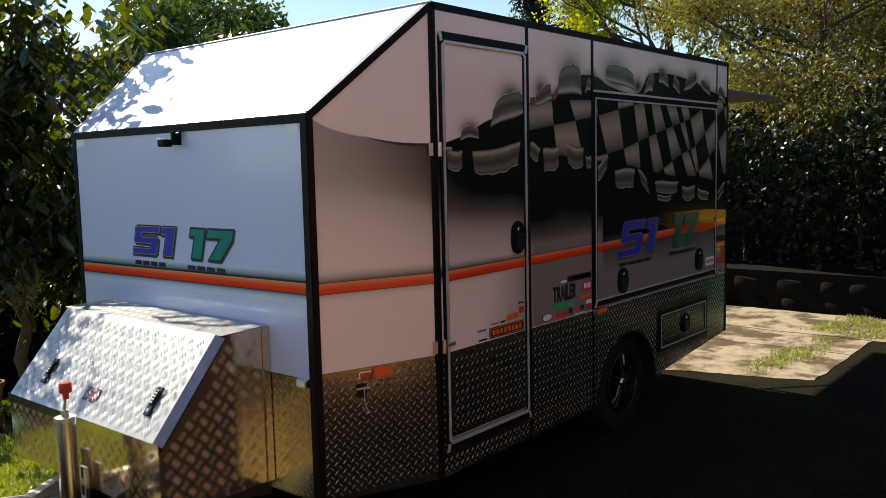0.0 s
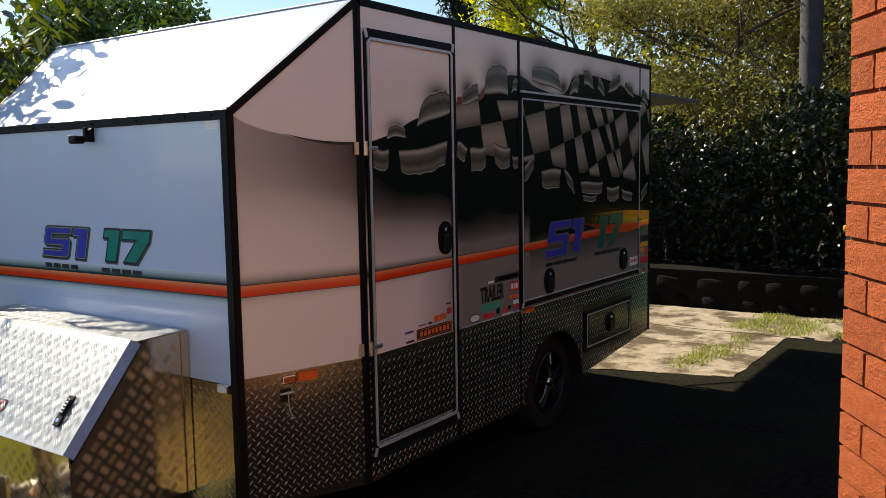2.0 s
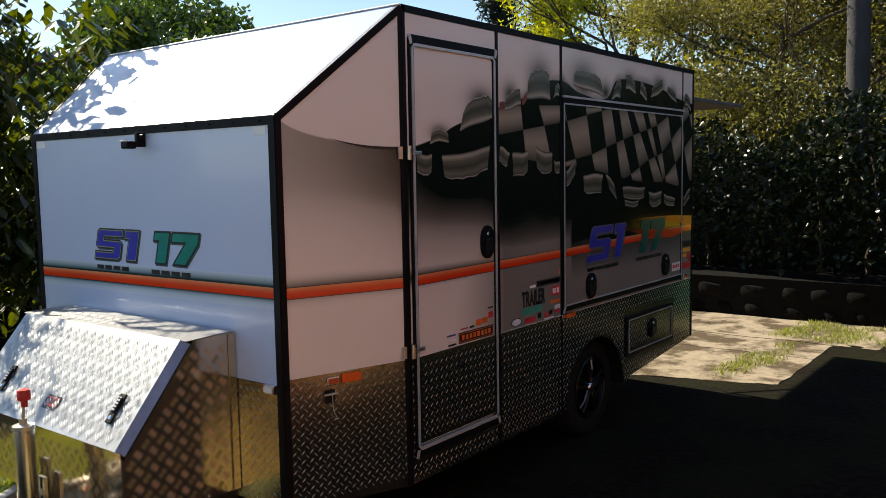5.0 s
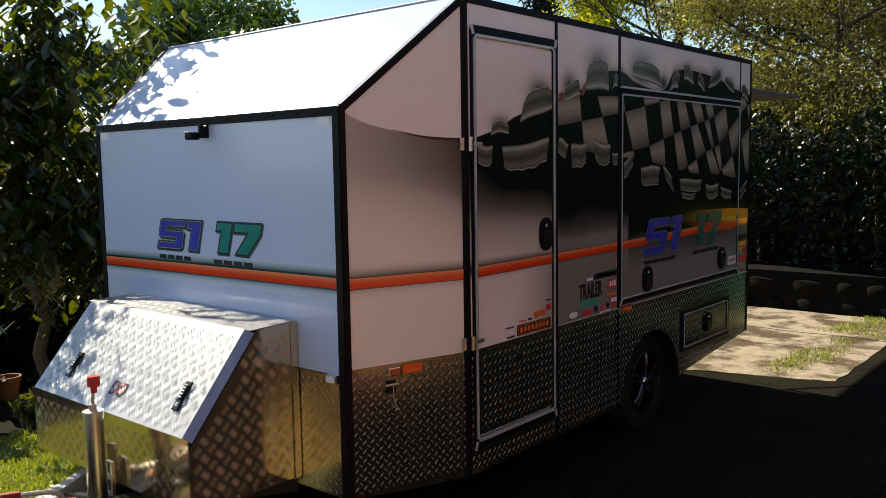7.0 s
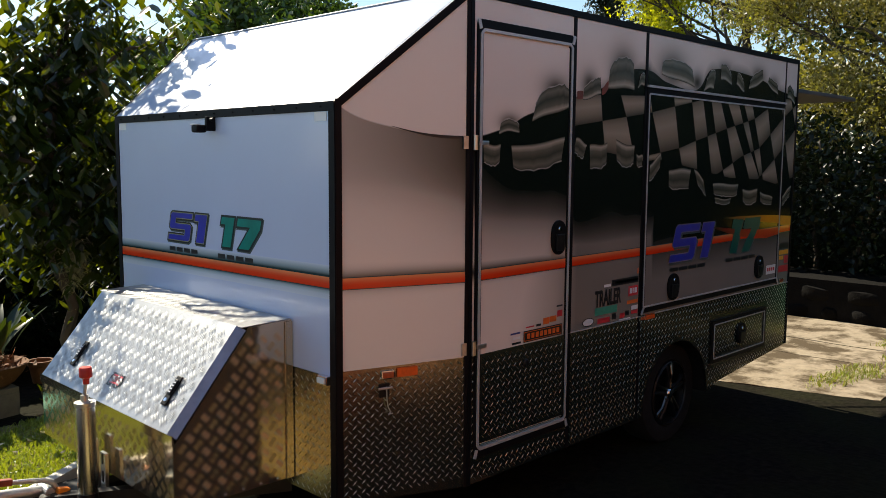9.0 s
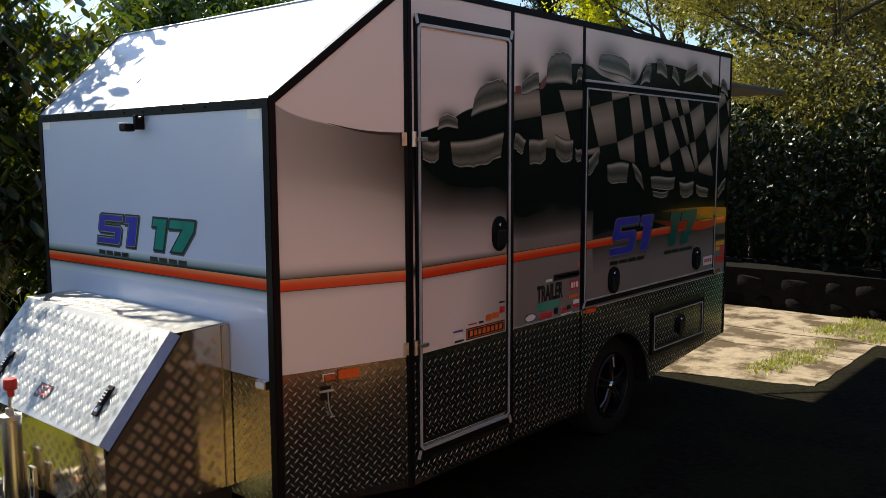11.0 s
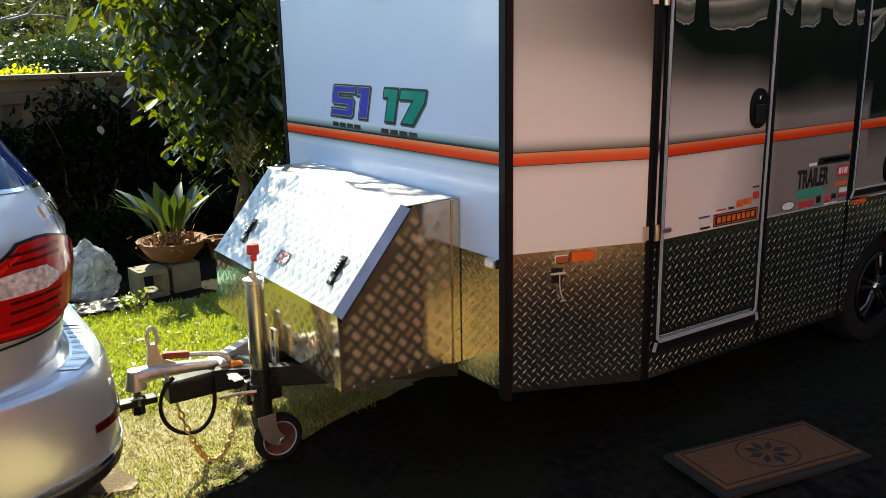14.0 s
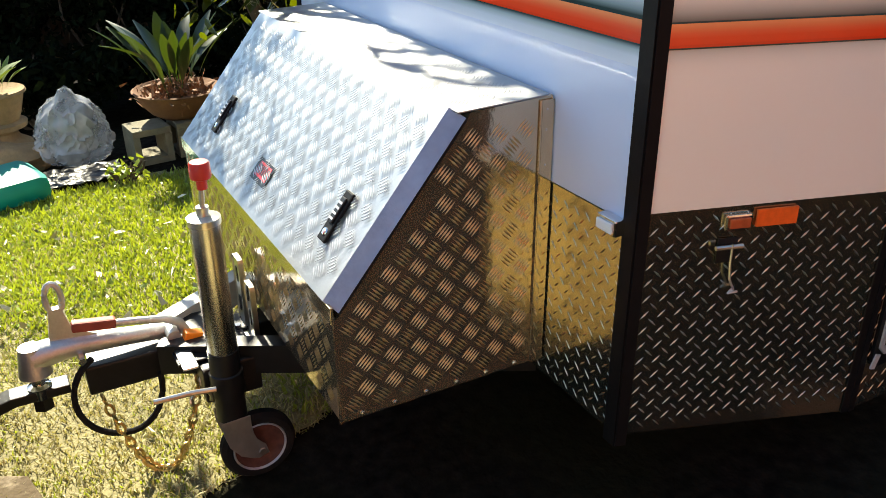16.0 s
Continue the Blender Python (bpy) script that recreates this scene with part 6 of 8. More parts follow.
# rivets along the flange and the folded bottom
rng = random.Random(2)
for z in (0.36, 0.44, 0.52, 0.60, 0.68, 0.76, 0.84, 0.92, 0.965):
    part("rivet", lathe([(0.0008, 0.005), (0.004, 0.0042), (0.0055, 0.0)], (BX1 + 0.0015, -0.022, z), 8, 'X'), CHROME, toolbox)
for y in (-0.48, -0.40, -0.32, -0.24, -0.16, -0.08):
    part("rivet", lathe([(0.0008, 0.005), (0.004, 0.0042), (0.0055, 0.0)], (BX1 + 0.0005, y, 0.342), 8, 'X'), CHROME, toolbox)


def lid_latch(x, t):
    """Black flush latch lying up the slope."""
    o = Vector((x, -0.538, 0.624)) + slope_v * t + slope_n * 0.005
    m = Matrix.Identity(4)
    m.col[0][:3], m.col[1][:3], m.col[2][:3], m.col[3][:3] = slope_u, slope_v, slope_n, o
    ob = part("lid_latch", box(-0.019, 0.019, 0, 0.125, 0, 0.009, 0.004, m), BLACK, toolbox, "black compression latch")
    part("latch_lever", box(-0.011, 0.011, 0.045, 0.108, 0.0095, 0.014, 0.003, m), STEEL_BLACK, ob)
    for k in range(4):
        part("latch_rib", box(-0.009, 0.009, 0.052 + k * 0.013, 0.057 + k * 0.013, 0.0142, 0.0155, 0, m), SILVER, ob)
    part("latch_lock", lathe([(0.0005, 0.012), (0.008, 0.0115), (0.010, 0.009)], (0, 0.022, 0), 12), CHROME, ob).data.transform(m)


lid_latch(-0.615, 0.09)
lid_latch(-1.485, 0.09)
o = Vector((-1.055, -0.538, 0.624)) + slope_v * 0.075 + slope_n * 0.005
m = Matrix.Identity(4)
m.col[0][:3], m.col[1][:3], m.col[2][:3], m.col[3][:3] = slope_u, slope_v, slope_n, o
badge = part("badge", box(-0.055, 0.055, 0, 0.062, 0, 0.002, 0.0008, m), INK, toolbox, "small red and black maker's badge")
part("badge_field", box(-0.036, 0.046, 0.014, 0.054, 0.0022, 0.0030, 0, m), RED_INK, badge)
for k in range(6):
    part("badge_bar", box(-0.032 + k * 0.0125, -0.0235 + k * 0.0125, 0.022, 0.048, 0.0032, 0.0036, 0, m), INK, badge)

# ---- drawbar, coupling and jockey wheel ----
DB = CX + 0.0
part("drawbar", box(DB - 0.045, DB + 0.045, -0.99, -0.02, 0.190, 0.272, 0.006), STEEL_BLACK, trailer, "black steel drawbar")
for s in (1, -1):
    a, b = Vector((DB + s * 0.05, -0.80, 0)), Vector((DB + s * 0.55, 0.05, 0))
    nn = Vector(((b - a).y, -(b - a).x, 0)).normalized() * 0.025
    part("frame_rail", prism([(a + nn).to_tuple()[:2] + (0.215,), (b + nn).to_tuple()[:2] + (0.235,), (b - nn).to_tuple()[:2] + (0.235,), (a - nn).to_tuple()[:2] + (0.215,)], (0, 0, 0.085)), STEEL_BLACK if s > 0 else PALED_STEEL, trailer, "" if s > 0 else "frame rail paled in colour for the sun on it")
part("top_plate", box(DB - 0.09, DB + 0.16, -0.78, -0.60, 0.274, 0.282, 0.003), STEEL_BLACK, trailer)
part("clamp_block", box(DB + 0.047, DB + 0.20, -0.73, -0.58, 0.17, 0.272, 0.006), STEEL_BLACK, trailer)
part("chain_plate", box(DB - 0.05, DB + 0.20, -0.775, -0.735, 0.283, 0.290, 0.003), ZINC, trailer)
# coupling head
bm = bmesh.new()
add_tube(bm, [(DB, -0.74, 0.298), (DB, -0.80, 0.304), (DB, -0.90, 0.316), (DB, -0.99, 0.324), (DB, -1.05, 0.324), (DB, -1.10, 0.318)], [0.019, 0.022, 0.025, 0.028, 0.034, 0.037], 14)
add_cyl(bm, (DB, -1.10, 0.272), (DB, -1.10, 0.350), 0.041, 0.028, 18)
coup = part("coupling", bm, CAST, trailer, "cast alloy tow coupling", True)
part("coupling_web", prism([(DB - 0.01, y, z) for y, z in ((-1.055, 0.340), (-1.040, 0.440), (-1.010, 0.440), (-0.995, 0.375), (-0.94, 0.345), (-0.90, 0.325))], (0.018, 0, 0)), CAST, coup)
ring = [(DB, -1.022 + 0.019 * math.cos(a), 0.466 + 0.041 * math.sin(a)) for a in [2 * math.pi * k / 16 for k in range(17)]]
part("lift_handle", tube(ring, 0.008, 8), CAST, coup, smooth=True)
part("brake_lever", tube([(DB + 0.03, -0.728, 0.300), (DB + 0.03, -0.740, 0.332), (DB + 0.03, -0.775, 0.352), (DB + 0.03, -0.84, 0.366), (DB + 0.03, -0.90, 0.376), (DB + 0.03, -0.99, 0.392)], [0.014, 0.013, 0.011, 0.010, 0.010, 0.009], 10), CAST, coup, smooth=True)
part("lever_grip", box(DB + 0.016, DB + 0.044, -0.998, -0.893, 0.372, 0.399, 0.006, Matrix.Translation((0, -0.94, 0.386)) @ Matrix.Rotation(radians(-9), 4, 'X') @ Matrix.Translation((0, 0.94, -0.386))), material("red_oxide_grip", (0.28, 0.05, 0.03), 0.6, var=0.3, scale=30), coup, "worn red lever grip")
part("pivot_bolt", cyl((DB - 0.05, -0.762, 0.305), (DB + 0.058, -0.762, 0.305), 0.018, None, 14), CAST, coup)
part("breakaway_clip", bevelled(prism([(DB + 0.052, y, z) for y, z in ((-0.745, 0.292), (-0.70, 0.290), (-0.69, 0.310), (-0.735, 0.322))], (0.03, 0, 0)), 0.003), material("orange_clip", (0.85, 0.22, 0.01), 0.45), coup)
part("side_bolt", cyl((DB - 0.045, -0.99, 0.30), (DB + 0.055, -0.99, 0.30), 0.011, None, 6), CHROME, coup)
# slotted brackets on the toolbox front
for x, h in ((-1.09, 0.225), (-1.00, 0.185)):
    b = part("slotted_bracket", box(x - 0.03, x + 0.03, -0.566, -0.556, 0.25, 0.25 + h, 0.012), ZINC, trailer)
    for z in (0.31, 0.31 + h * 0.4):
        part("slot", box(x - 0.006, x + 0.006, -0.5685, -0.5645, z, z + 0.045, 0.001), STEEL_BLACK, b)
part("bracket_foot", box(-1.13, -0.95, -0.60, -0.55, 0.247, 0.262, 0.004), ZINC, trailer)
for x, y in ((-1.06, -0.59), (-0.99, -0.60)):
    part("bolt", cyl((x, y, 0.256), (x, y, 0.285), 0.010, None, 6), CHROME, trailer)

SATIN = material("satin_zinc_tube", (0.62, 0.61, 0.57), 0.27, 1.0, var=0.12, scale=14, bump=0.03, bump_scale=90)
JX, JY = -0.95, -0.662
jack = part("jockey_wheel", lathe([(0.001, 0.662), (0.020, 0.662), (0.0375, 0.652), (0.0375, 0.30), (0.034, 0.285)], (JX, JY, 0), 24), SATIN, trailer, "chrome jockey wheel jack with a red crank knob", True)
part("collar", lathe([(0.0355, 0.648), (0.0400, 0.648), (0.0400, 0.664), (0.015, 0.668), (0.015, 0.69), (0.001, 0.69)], (JX, JY, 0), 24), ZINC, jack, smooth=True)
part("crank_rod", tube([(JX, JY, 0.68), (JX + 0.004, JY + 0.004, 0.735), (JX + 0.006, JY + 0.006, 0.748)], 0.0065, 8), ZINC, jack)
part("crank_knob", lathe([(0.001, 0.738), (0.012, 0.735), (0.013, 0.757), (0.0235, 0.762), (0.025, 0.768), (0.024, 0.797), (0.021, 0.801), (0.001, 0.802)], (JX + 0.006, JY + 0.006, 0), 14), RED, jack, "red plastic crank knob", True)
part("lower_tube", cyl((JX, JY, 0.095), (JX, JY, 0.30), 0.0395, None, 20), STEEL_BLACK, jack, smooth=True)
part("clamp_ring", lathe([(0.0395, 0.17), (0.0435, 0.172), (0.0435, 0.235), (0.0395, 0.238)], (JX, JY, 0), 20), STEEL_BLACK, jack, smooth=True)
part("clamp_handle", tube([(JX + 0.05, JY - 0.04, 0.222), (JX + 0.045, JY - 0.10, 0.228), (JX + 0.05, JY - 0.19, 0.236)], 0.007, 8), ZINC, jack)
part("clamp_shackle", tube(arc_points((JX + 0.03, JY - 0.075, 0.19), 0.026, -0.4, math.pi + 0.4, 10, (0, 1, 0), (0, 0, 1)), 0.0055, 8), ZINC, jack)
# fork and wheel
WY, WZ, WR = JY + 0.058, -0.018, 0.102
mid = [(JY, 0.105, 0.038), (JY + 0.001, 0.070, 0.037), (JY + 0.008, 0.035, 0.035), (JY + 0.024, 0.006, 0.031), (JY + 0.044, -0.010, 0.026), (WY, WZ, 0.022)]
left, right = [], []
for k, (y, z, w) in enumerate(mid):                 # sickle-shaped cheek from the tube down to the axle
    a, b = mid[max(0, k - 1)], mid[min(len(mid) - 1, k + 1)]
    d = Vector((b[0] - a[0], b[1] - a[1])).normalized()
    left.append((y + d.y * w, z - d.x * w))
    right.append((y - d.y * w, z + d.x * w))
fork = left + [(WY + 0.018, WZ - 0.010)] + right[::-1]
for s in (1, -1):
    part("fork_cheek", bevelled(prism([(JX + s * 0.038, y, z) for y, z in fork], (s * 0.004, 0, 0)), 0.001), FORK, jack, "yellowish plated fork")
wheel = part("small_wheel", lathe([(0.008, 0.012), (0.045, 0.010), (0.060, 0.016), (0.070, 0.020), (0.070, -0.020), (0.045, -0.010), (0.008, -0.012)], (JX, WY, WZ), 28, 'X'), material("rusty_red_disc", (0.085, 0.032, 0.024), 0.65, var=0.5, scale=30), jack, "rust-red wheel disc", True)
part("tyre", lathe([(0.071, 0.019), (0.080, 0.024), (0.092, 0.022), (WR, 0.010), (WR, -0.010), (0.092, -0.022), (0.080, -0.024), (0.071, -0.019)], (JX, WY, WZ), 32, 'X'), RUBBER, jack, smooth=True)
part("rim_band", lathe([(0.068, 0.0195), (0.0715, 0.0255), (0.074, 0.020)], (JX, WY, WZ), 32, 'X'), SILVER, jack)
part("axle_bolt", cyl((JX - 0.045, WY, WZ), (JX + 0.047, WY, WZ), 0.010, None, 6), ZINC, jack)

# the jack is clamped out to the side of the drawbar
jack.location = (0.065, -0.013, 0.03)

# safety chain: links along a hanging curve
def chain(a, b, drop, n):
    a, b = Vector(a), Vector(b)
    for i in range(n):
        t = (i + 0.5) / n
        p = a.lerp(b, t) - Vector((0, 0, drop * (1 - (2 * t - 1) ** 2)))
        d = (b - a) / n - Vector((0, 0, drop * (-4 * (2 * t - 1)) / n))
        d.normalize()
        s = d.cross(Vector((1, 0, 0))).normalized()
        w = s if i % 2 else d.cross(s).normalized()
        ring = [p + d * 0.0175 * math.cos(k) + w * 0.0095 * math.sin(k) for k in [2 * math.pi * j / 12 for j in range(13)]]
        part("chain_link", tube(ring, 0.0042, 6), BRASSY, trailer)


chain((DB + 0.05, -0.965, 0.19), (DB + 0.12, -0.722, 0.22), 0.285, 30)
part("chain_shackle", tube(arc_points((DB + 0.15, -0.71, 0.21), 0.02, 0, 2 * math.pi, 12, (0, 1, 0), (0, 0, 1)), 0.006, 8), ZINC, trailer)
part("brake_cable", tube([(DB + 0.05, -0.905 + 0.125 * math.cos(a) * (1 - 0.25 * (a > 4.7)), 0.185 + 0.135 * math.sin(a)) for a in [radians(120 + 12.5 * k) for k in range(21)]], 0.0085, 8), RUBBER, trailer, smooth=True)


# ---- the tow car ----
CARX, CARY, CARH = -1.10, -3.75, 2.40
LEVELS = [(0.18, -1.40, 0.86), (0.30, -1.265, 0.93), (0.41, -1.262, 0.955), (0.50, -1.262, 0.96), (0.58, -1.270, 0.962), (0.62, -1.280, 0.962), (0.645, -1.294, 0.962), (0.655, -1.318, 0.961), (0.665, -1.385, 0.960), (0.69, -1.405, 0.959), (0.79, -1.385, 0.955),
          (0.84, -1.37, 0.955), (0.95, -1.35, 0.952), (1.05, -1.35, 0.945), (1.157, -1.395, 0.93), (1.27, -1.47, 0.895), (1.41, -1.56, 0.845), (1.55, -1.67, 0.785), (1.65, -1.86, 0.72), (1.71, -2.15, 0.62), (1.735, -2.5, 0.45)]
rear_y = piecewise([(z, y) for z, y, w in LEVELS])
half_w = piecewise([(z, w) for z, y, w in LEVELS])


def car_point(th, z, off=0.0):
    """The skin of the car: a rounded plan at each height; th 0 at the right flank, a quarter turn at the tail."""
    def raw(t, zz):
        c, s = math.cos(t), math.sin(t)
        h = rear_y(zz) - CARY if s > 0 else CARH - (0.0 if zz < 0.95 else (zz - 0.95) * 1.9)
        return Vector((CARX + half_w(zz) * math.copysign(abs(c) ** 0.36, c), CARY + h * math.copysign(abs(s) ** 0.40, s), zz))
    p = raw(th, z)
    if off:
        n = (raw(th + 0.01, z) - raw(th - 0.01, z)).cross(raw(th, z + 0.01) - raw(th, z - 0.01))
        p = p + n.normalized() * off
    return p


def car_patch(name, corners, mat, parent, off=0.004, n=10, thick=0.006, label=""):
    """A panel that follows the skin; corners are (th, z) round it."""
    bm = bmesh.new()
    grid = []
    for j in range(n + 1):
        v = j / n
        row = []
        for i in range(n + 1):
            u = i / n
            a = [corners[0][k] * (1 - u) + corners[1][k] * u for k in (0, 1)]
            b = [corners[3][k] * (1 - u) + corners[2][k] * u for k in (0, 1)]
            row.append(bm.verts.new(car_point(a[0] * (1 - v) + b[0] * v, a[1] * (1 - v) + b[1] * v, off)))
        grid.append(row)
    for j in range(n):
        for i in range(n):
            bm.faces.new((grid[j][i], grid[j][i + 1], grid[j + 1][i + 1], grid[j + 1][i]))
    bmesh.ops.recalc_face_normals(bm, faces=bm.faces)
    out = bmesh.ops.extrude_face_region(bm, geom=list(bm.faces))
    mid = car_point(sum(c[0] for c in corners) / 4, sum(c[1] for c in corners) / 4)
    for v in [g for g in out["geom"] if isinstance(g, bmesh.types.BMVert)]:
        c = Vector((CARX, CARY + 1.0, v.co.z))
        v.co += (v.co - c).normalized() * thick
    bmesh.ops.recalc_face_normals(bm, faces=bm.faces)
    return part(name, bm, mat, parent, label, True)


TAIL_GLOW = material("bright_red_lens", (0.60, 0.012, 0.010), 0.12, var=0.2, scale=30)


def car_strip(name, cols, mat, parent, off=0.002, thick=0.004, label=""):
    """A panel on the skin from columns of (th, low, high)."""
    bm = bmesh.new()
    grid = []
    for k in range(5 * (len(cols) - 1) + 1):
        i = min(k // 5, len(cols) - 2)
        f = k / 5 - i
        t, a, b = (u + (v - u) * f for u, v in zip(cols[i], cols[i + 1]))
        grid.append([car_point(t, a + (b - a) * j / 8, off) for j in range(9)])
    inner = [[bm.verts.new(p) for p in row] for row in grid]
    outer = []
    for row in grid:
        o = []
        for p in row:
            c = Vector((CARX, CARY + 1.0, p.z))
            o.append(bm.verts.new(p + (p - c).normalized() * thick))
        outer.append(o)
    n = len(grid)
    for i in range(n - 1):
        for j in range(8):
            bm.faces.new((outer[i][j], outer[i + 1][j], outer[i + 1][j + 1], outer[i][j + 1]))
        bm.faces.new((inner[i][0], inner[i + 1][0], outer[i + 1][0], outer[i][0]))
        bm.faces.new((inner[i][8], inner[i + 1][8], outer[i + 1][8], outer[i][8]))
    for i in (0, n - 1):
        for j in range(8):
            bm.faces.new((inner[i][j], inner[i][j + 1], outer[i][j + 1], outer[i][j]))
    bmesh.ops.recalc_face_normals(bm, faces=bm.faces)
    return part(name, bm, mat, parent, label, True)


def build_car():
    car = thing("car", (CARX, CARY, 0), "silver four-wheel-drive wagon with red tail lamps, hitched to the trailer", "car")
    zs = [a for a in (0.18, 0.24, 0.30, 0.36, 0.41, 0.46, 0.50, 0.54, 0.58, 0.605, 0.62, 0.635, 0.645, 0.650, 0.655, 0.660, 0.665, 0.675, 0.69, 0.71, 0.74, 0.77, 0.79, 0.815, 0.84, 0.90, 0.95, 1.0, 1.05, 1.10, 1.157, 1.21, 1.27, 1.34, 1.41, 1.48, 1.55, 1.60, 1.65, 1.68, 1.71, 1.735)]
    ths = []
    for q in range(4):
        for i in range(16):
            t = i / 16
            ths.append(q * math.pi / 2 + (t * t * (3 - 2 * t)) * math.pi / 2)
    bm = bmesh.new()
    rings = [[bm.verts.new(car_point(t, z)) for t in ths] for z in zs]
    for a, b in zip(rings, rings[1:]):
        for k in range(len(ths)):
            j = (k + 1) % len(ths)
            bm.faces.new((a[k], a[j], b[j], b[k]))
    bm.faces.new(rings[-1])
    bmesh.ops.recalc_face_normals(bm, faces=bm.faces)
    part("body", bm, SILVER_CAR, car, smooth=True)
    LAMP = [(0.55, 0.826, 0.84), (0.66, 0.826, 0.895), (0.737, 0.826, 0.951), (0.832, 0.823, 1.005), (0.961, 0.816, 1.059), (1.06, 0.812, 1.064), (1.135, 0.816, 1.060), (1.28, 0.838, 1.035), (1.44, 0.866, 0.985)]
    BAND = [(0.80, 0.934, 0.939), (0.867, 0.932, 0.990), (0.96, 0.930, 0.994), (1.063, 0.929, 0.991), (1.126, 0.940, 0.960)]
    for flip in (lambda th: th, lambda th: math.pi - th):
        seal = car_strip("lamp_seal", [(flip(t), a - 0.008, b + 0.008) for t, a, b in LAMP], STEEL_BLACK, car, 0.001, 0.004)
        lamp = car_strip("tail_lamp", [(flip(t), a, b) for t, a, b in LAMP], TAIL_RED, car, 0.006, 0.006, "deep red tail lamp with a clear band")
        car_strip("clear_band", [(flip(t), a, b) for t, a, b in BAND], TAIL_CLEAR, lamp, 0.013, 0.003)
        for dz, m in ((0.855, TAIL_DARK), (0.885, TAIL_DARK), (0.910, TAIL_DARK), (1.012, TAIL_DARK), (1.034, TAIL_DARK)):
            car_strip("lens_rib", [(flip(t), dz, dz + 0.008) for t in (0.90, 1.0, 1.08, 1.16)], m, lamp, 0.0125, 0.001)
        car_strip("lens_rib", [(flip(t), a + 0.012, a + 0.022) for t, a, b in LAMP[2:7]], TAIL_GLOW, lamp, 0.0125, 0.001)
        car_strip("lens_rib", [(flip(t), b - 0.024, b - 0.014) for t, a, b in LAMP[1:5]], TAIL_GLOW, lamp, 0.0125, 0.001)
        car_strip("quarter_window", [(flip(t), a, b) for t, a, b in ((0.15, 1.222, 1.52), (0.5, 1.220, 1.54), (0.875, 1.213, 1.55), (1.077, 1.203, 1.55), (1.224, 1.196, 1.545), (1.40, 1.19, 1.54))], CAR_GLASS, car, 0.002, 0.003)
        car_strip("window_trim", [(flip(t), a - 0.012, a - 0.001) for t, a in ((0.15, 1.222), (0.5, 1.220), (0.875, 1.213), (1.077, 1.203), (1.224, 1.196), (1.40, 1.19))], CHROME, car, 0.002, 0.004)
    car_strip("rear_window", [(t, 1.195, 1.56) for t in (1.415, 1.47, 1.57, 1.67, math.pi - 1.415)], CAR_GLASS, car, 0.002, 0.003)
    for k in range(5):                                                     # raised script, as plain bars
        a = 1.20 + 0.055 * k
        car_patch("name_script", [(a, 1.103), (a + 0.034, 1.103), (a + 0.034, 1.140), (a, 1.140)], CHROME, car, 0.003, 3, 0.004)
    car_patch("tailgate_seam", [(1.27, 0.80), (1.274, 0.80), (1.274, 1.15), (1.27, 1.15)], STEEL_BLACK, car, 0.001, 6, 0.001)
    car_patch("bumper_seam", [(0.30, 0.790), (math.pi - 0.30, 0.790), (math.pi - 0.30, 0.797), (0.30, 0.797)], STEEL_BLACK, car, 0.001, 30, 0.001)
    shelf = math.acos((0.70 / 0.961) ** (1 / 0.36))
    step = car_patch("bumper_step", [(shelf, 0.656), (math.pi - shelf, 0.656), (math.pi - shelf, 0.6645), (shelf, 0.6645)], STEP_PLATE, car, 0.002, 24, 0.002, "ribbed bright bumper step")
    for k in range(27):
        dx = -0.676 + 0.052 * k
        th = math.acos(math.copysign((abs(dx) / 0.961) ** (1 / 0.36), dx))
        dt = 0.004 if abs(dx) > 0.3 else 0.004 + 0.10 * (0.3 - abs(dx))
        car_patch("step_rib", [(th - dt, 0.6565), (th + dt, 0.6565), (th + dt, 0.664), (th - dt, 0.664)], STEP_RIB, step, 0.005, 3, 0.003)
    car_patch("rear_reflector", [(1.06, 0.462), (1.42, 0.436), (1.42, 0.472), (1.06, 0.488)], TAIL_DARK, car, 0.002, 8, 0.004)
    car_patch("lower_valance", [(0.5, 0.185), (math.pi - 0.5, 0.185), (math.pi - 0.7, 0.33), (0.7, 0.33)], STEEL_BLACK, car, 0.003, 16, 0.004)
    car_patch("chrome_strip", [(0.75, 0.345), (math.pi - 0.75, 0.345), (math.pi - 0.75, 0.360), (0.75, 0.360)], CHROME, car, 0.004, 16, 0.004)
    for x in (CARX + 0.83, CARX - 0.83):
        for y in (-2.35, -5.2):
            s = 1 if x > CARX else -1
            w = part("wheel", lathe([(0.02, 0.02), (0.12, 0.03), (0.24, 0.05), (0.25, 0.02), (0.25, -0.1)], (0, 0, 0), 28, 'X'), SILVER, car, "alloy road wheel", True)
            w.matrix_basis = Matrix.Translation((x + s * 0.05, y, 0.31)) @ Matrix.Diagonal((s, 1, 1, 1))
            t = part("tyre", lathe([(0.25, -0.14), (0.34, -0.15), (0.366, -0.12), (0.366, 0.05), (0.34, 0.085), (0.25, 0.07)], (0, 0, 0), 32, 'X'), RUBBER, None, "", True)
            t.parent = w
    # tow bar
    bar = part("tow_bar", box(CARX - 0.03, CARX + 0.03, -1.55, -1.24, 0.20, 0.25, 0.004), STEEL_BLACK, car)
    part("tongue", bevelled(prism([(CARX - 0.028, y, z) for y, z in ((-1.30, 0.165), (-1.16, 0.205), (-1.03, 0.205), (-1.03, 0.230), (-1.17, 0.232), (-1.30, 0.20))], (0.056, 0, 0)), 0.004), STEEL_BLACK, bar, "bent towbar tongue")
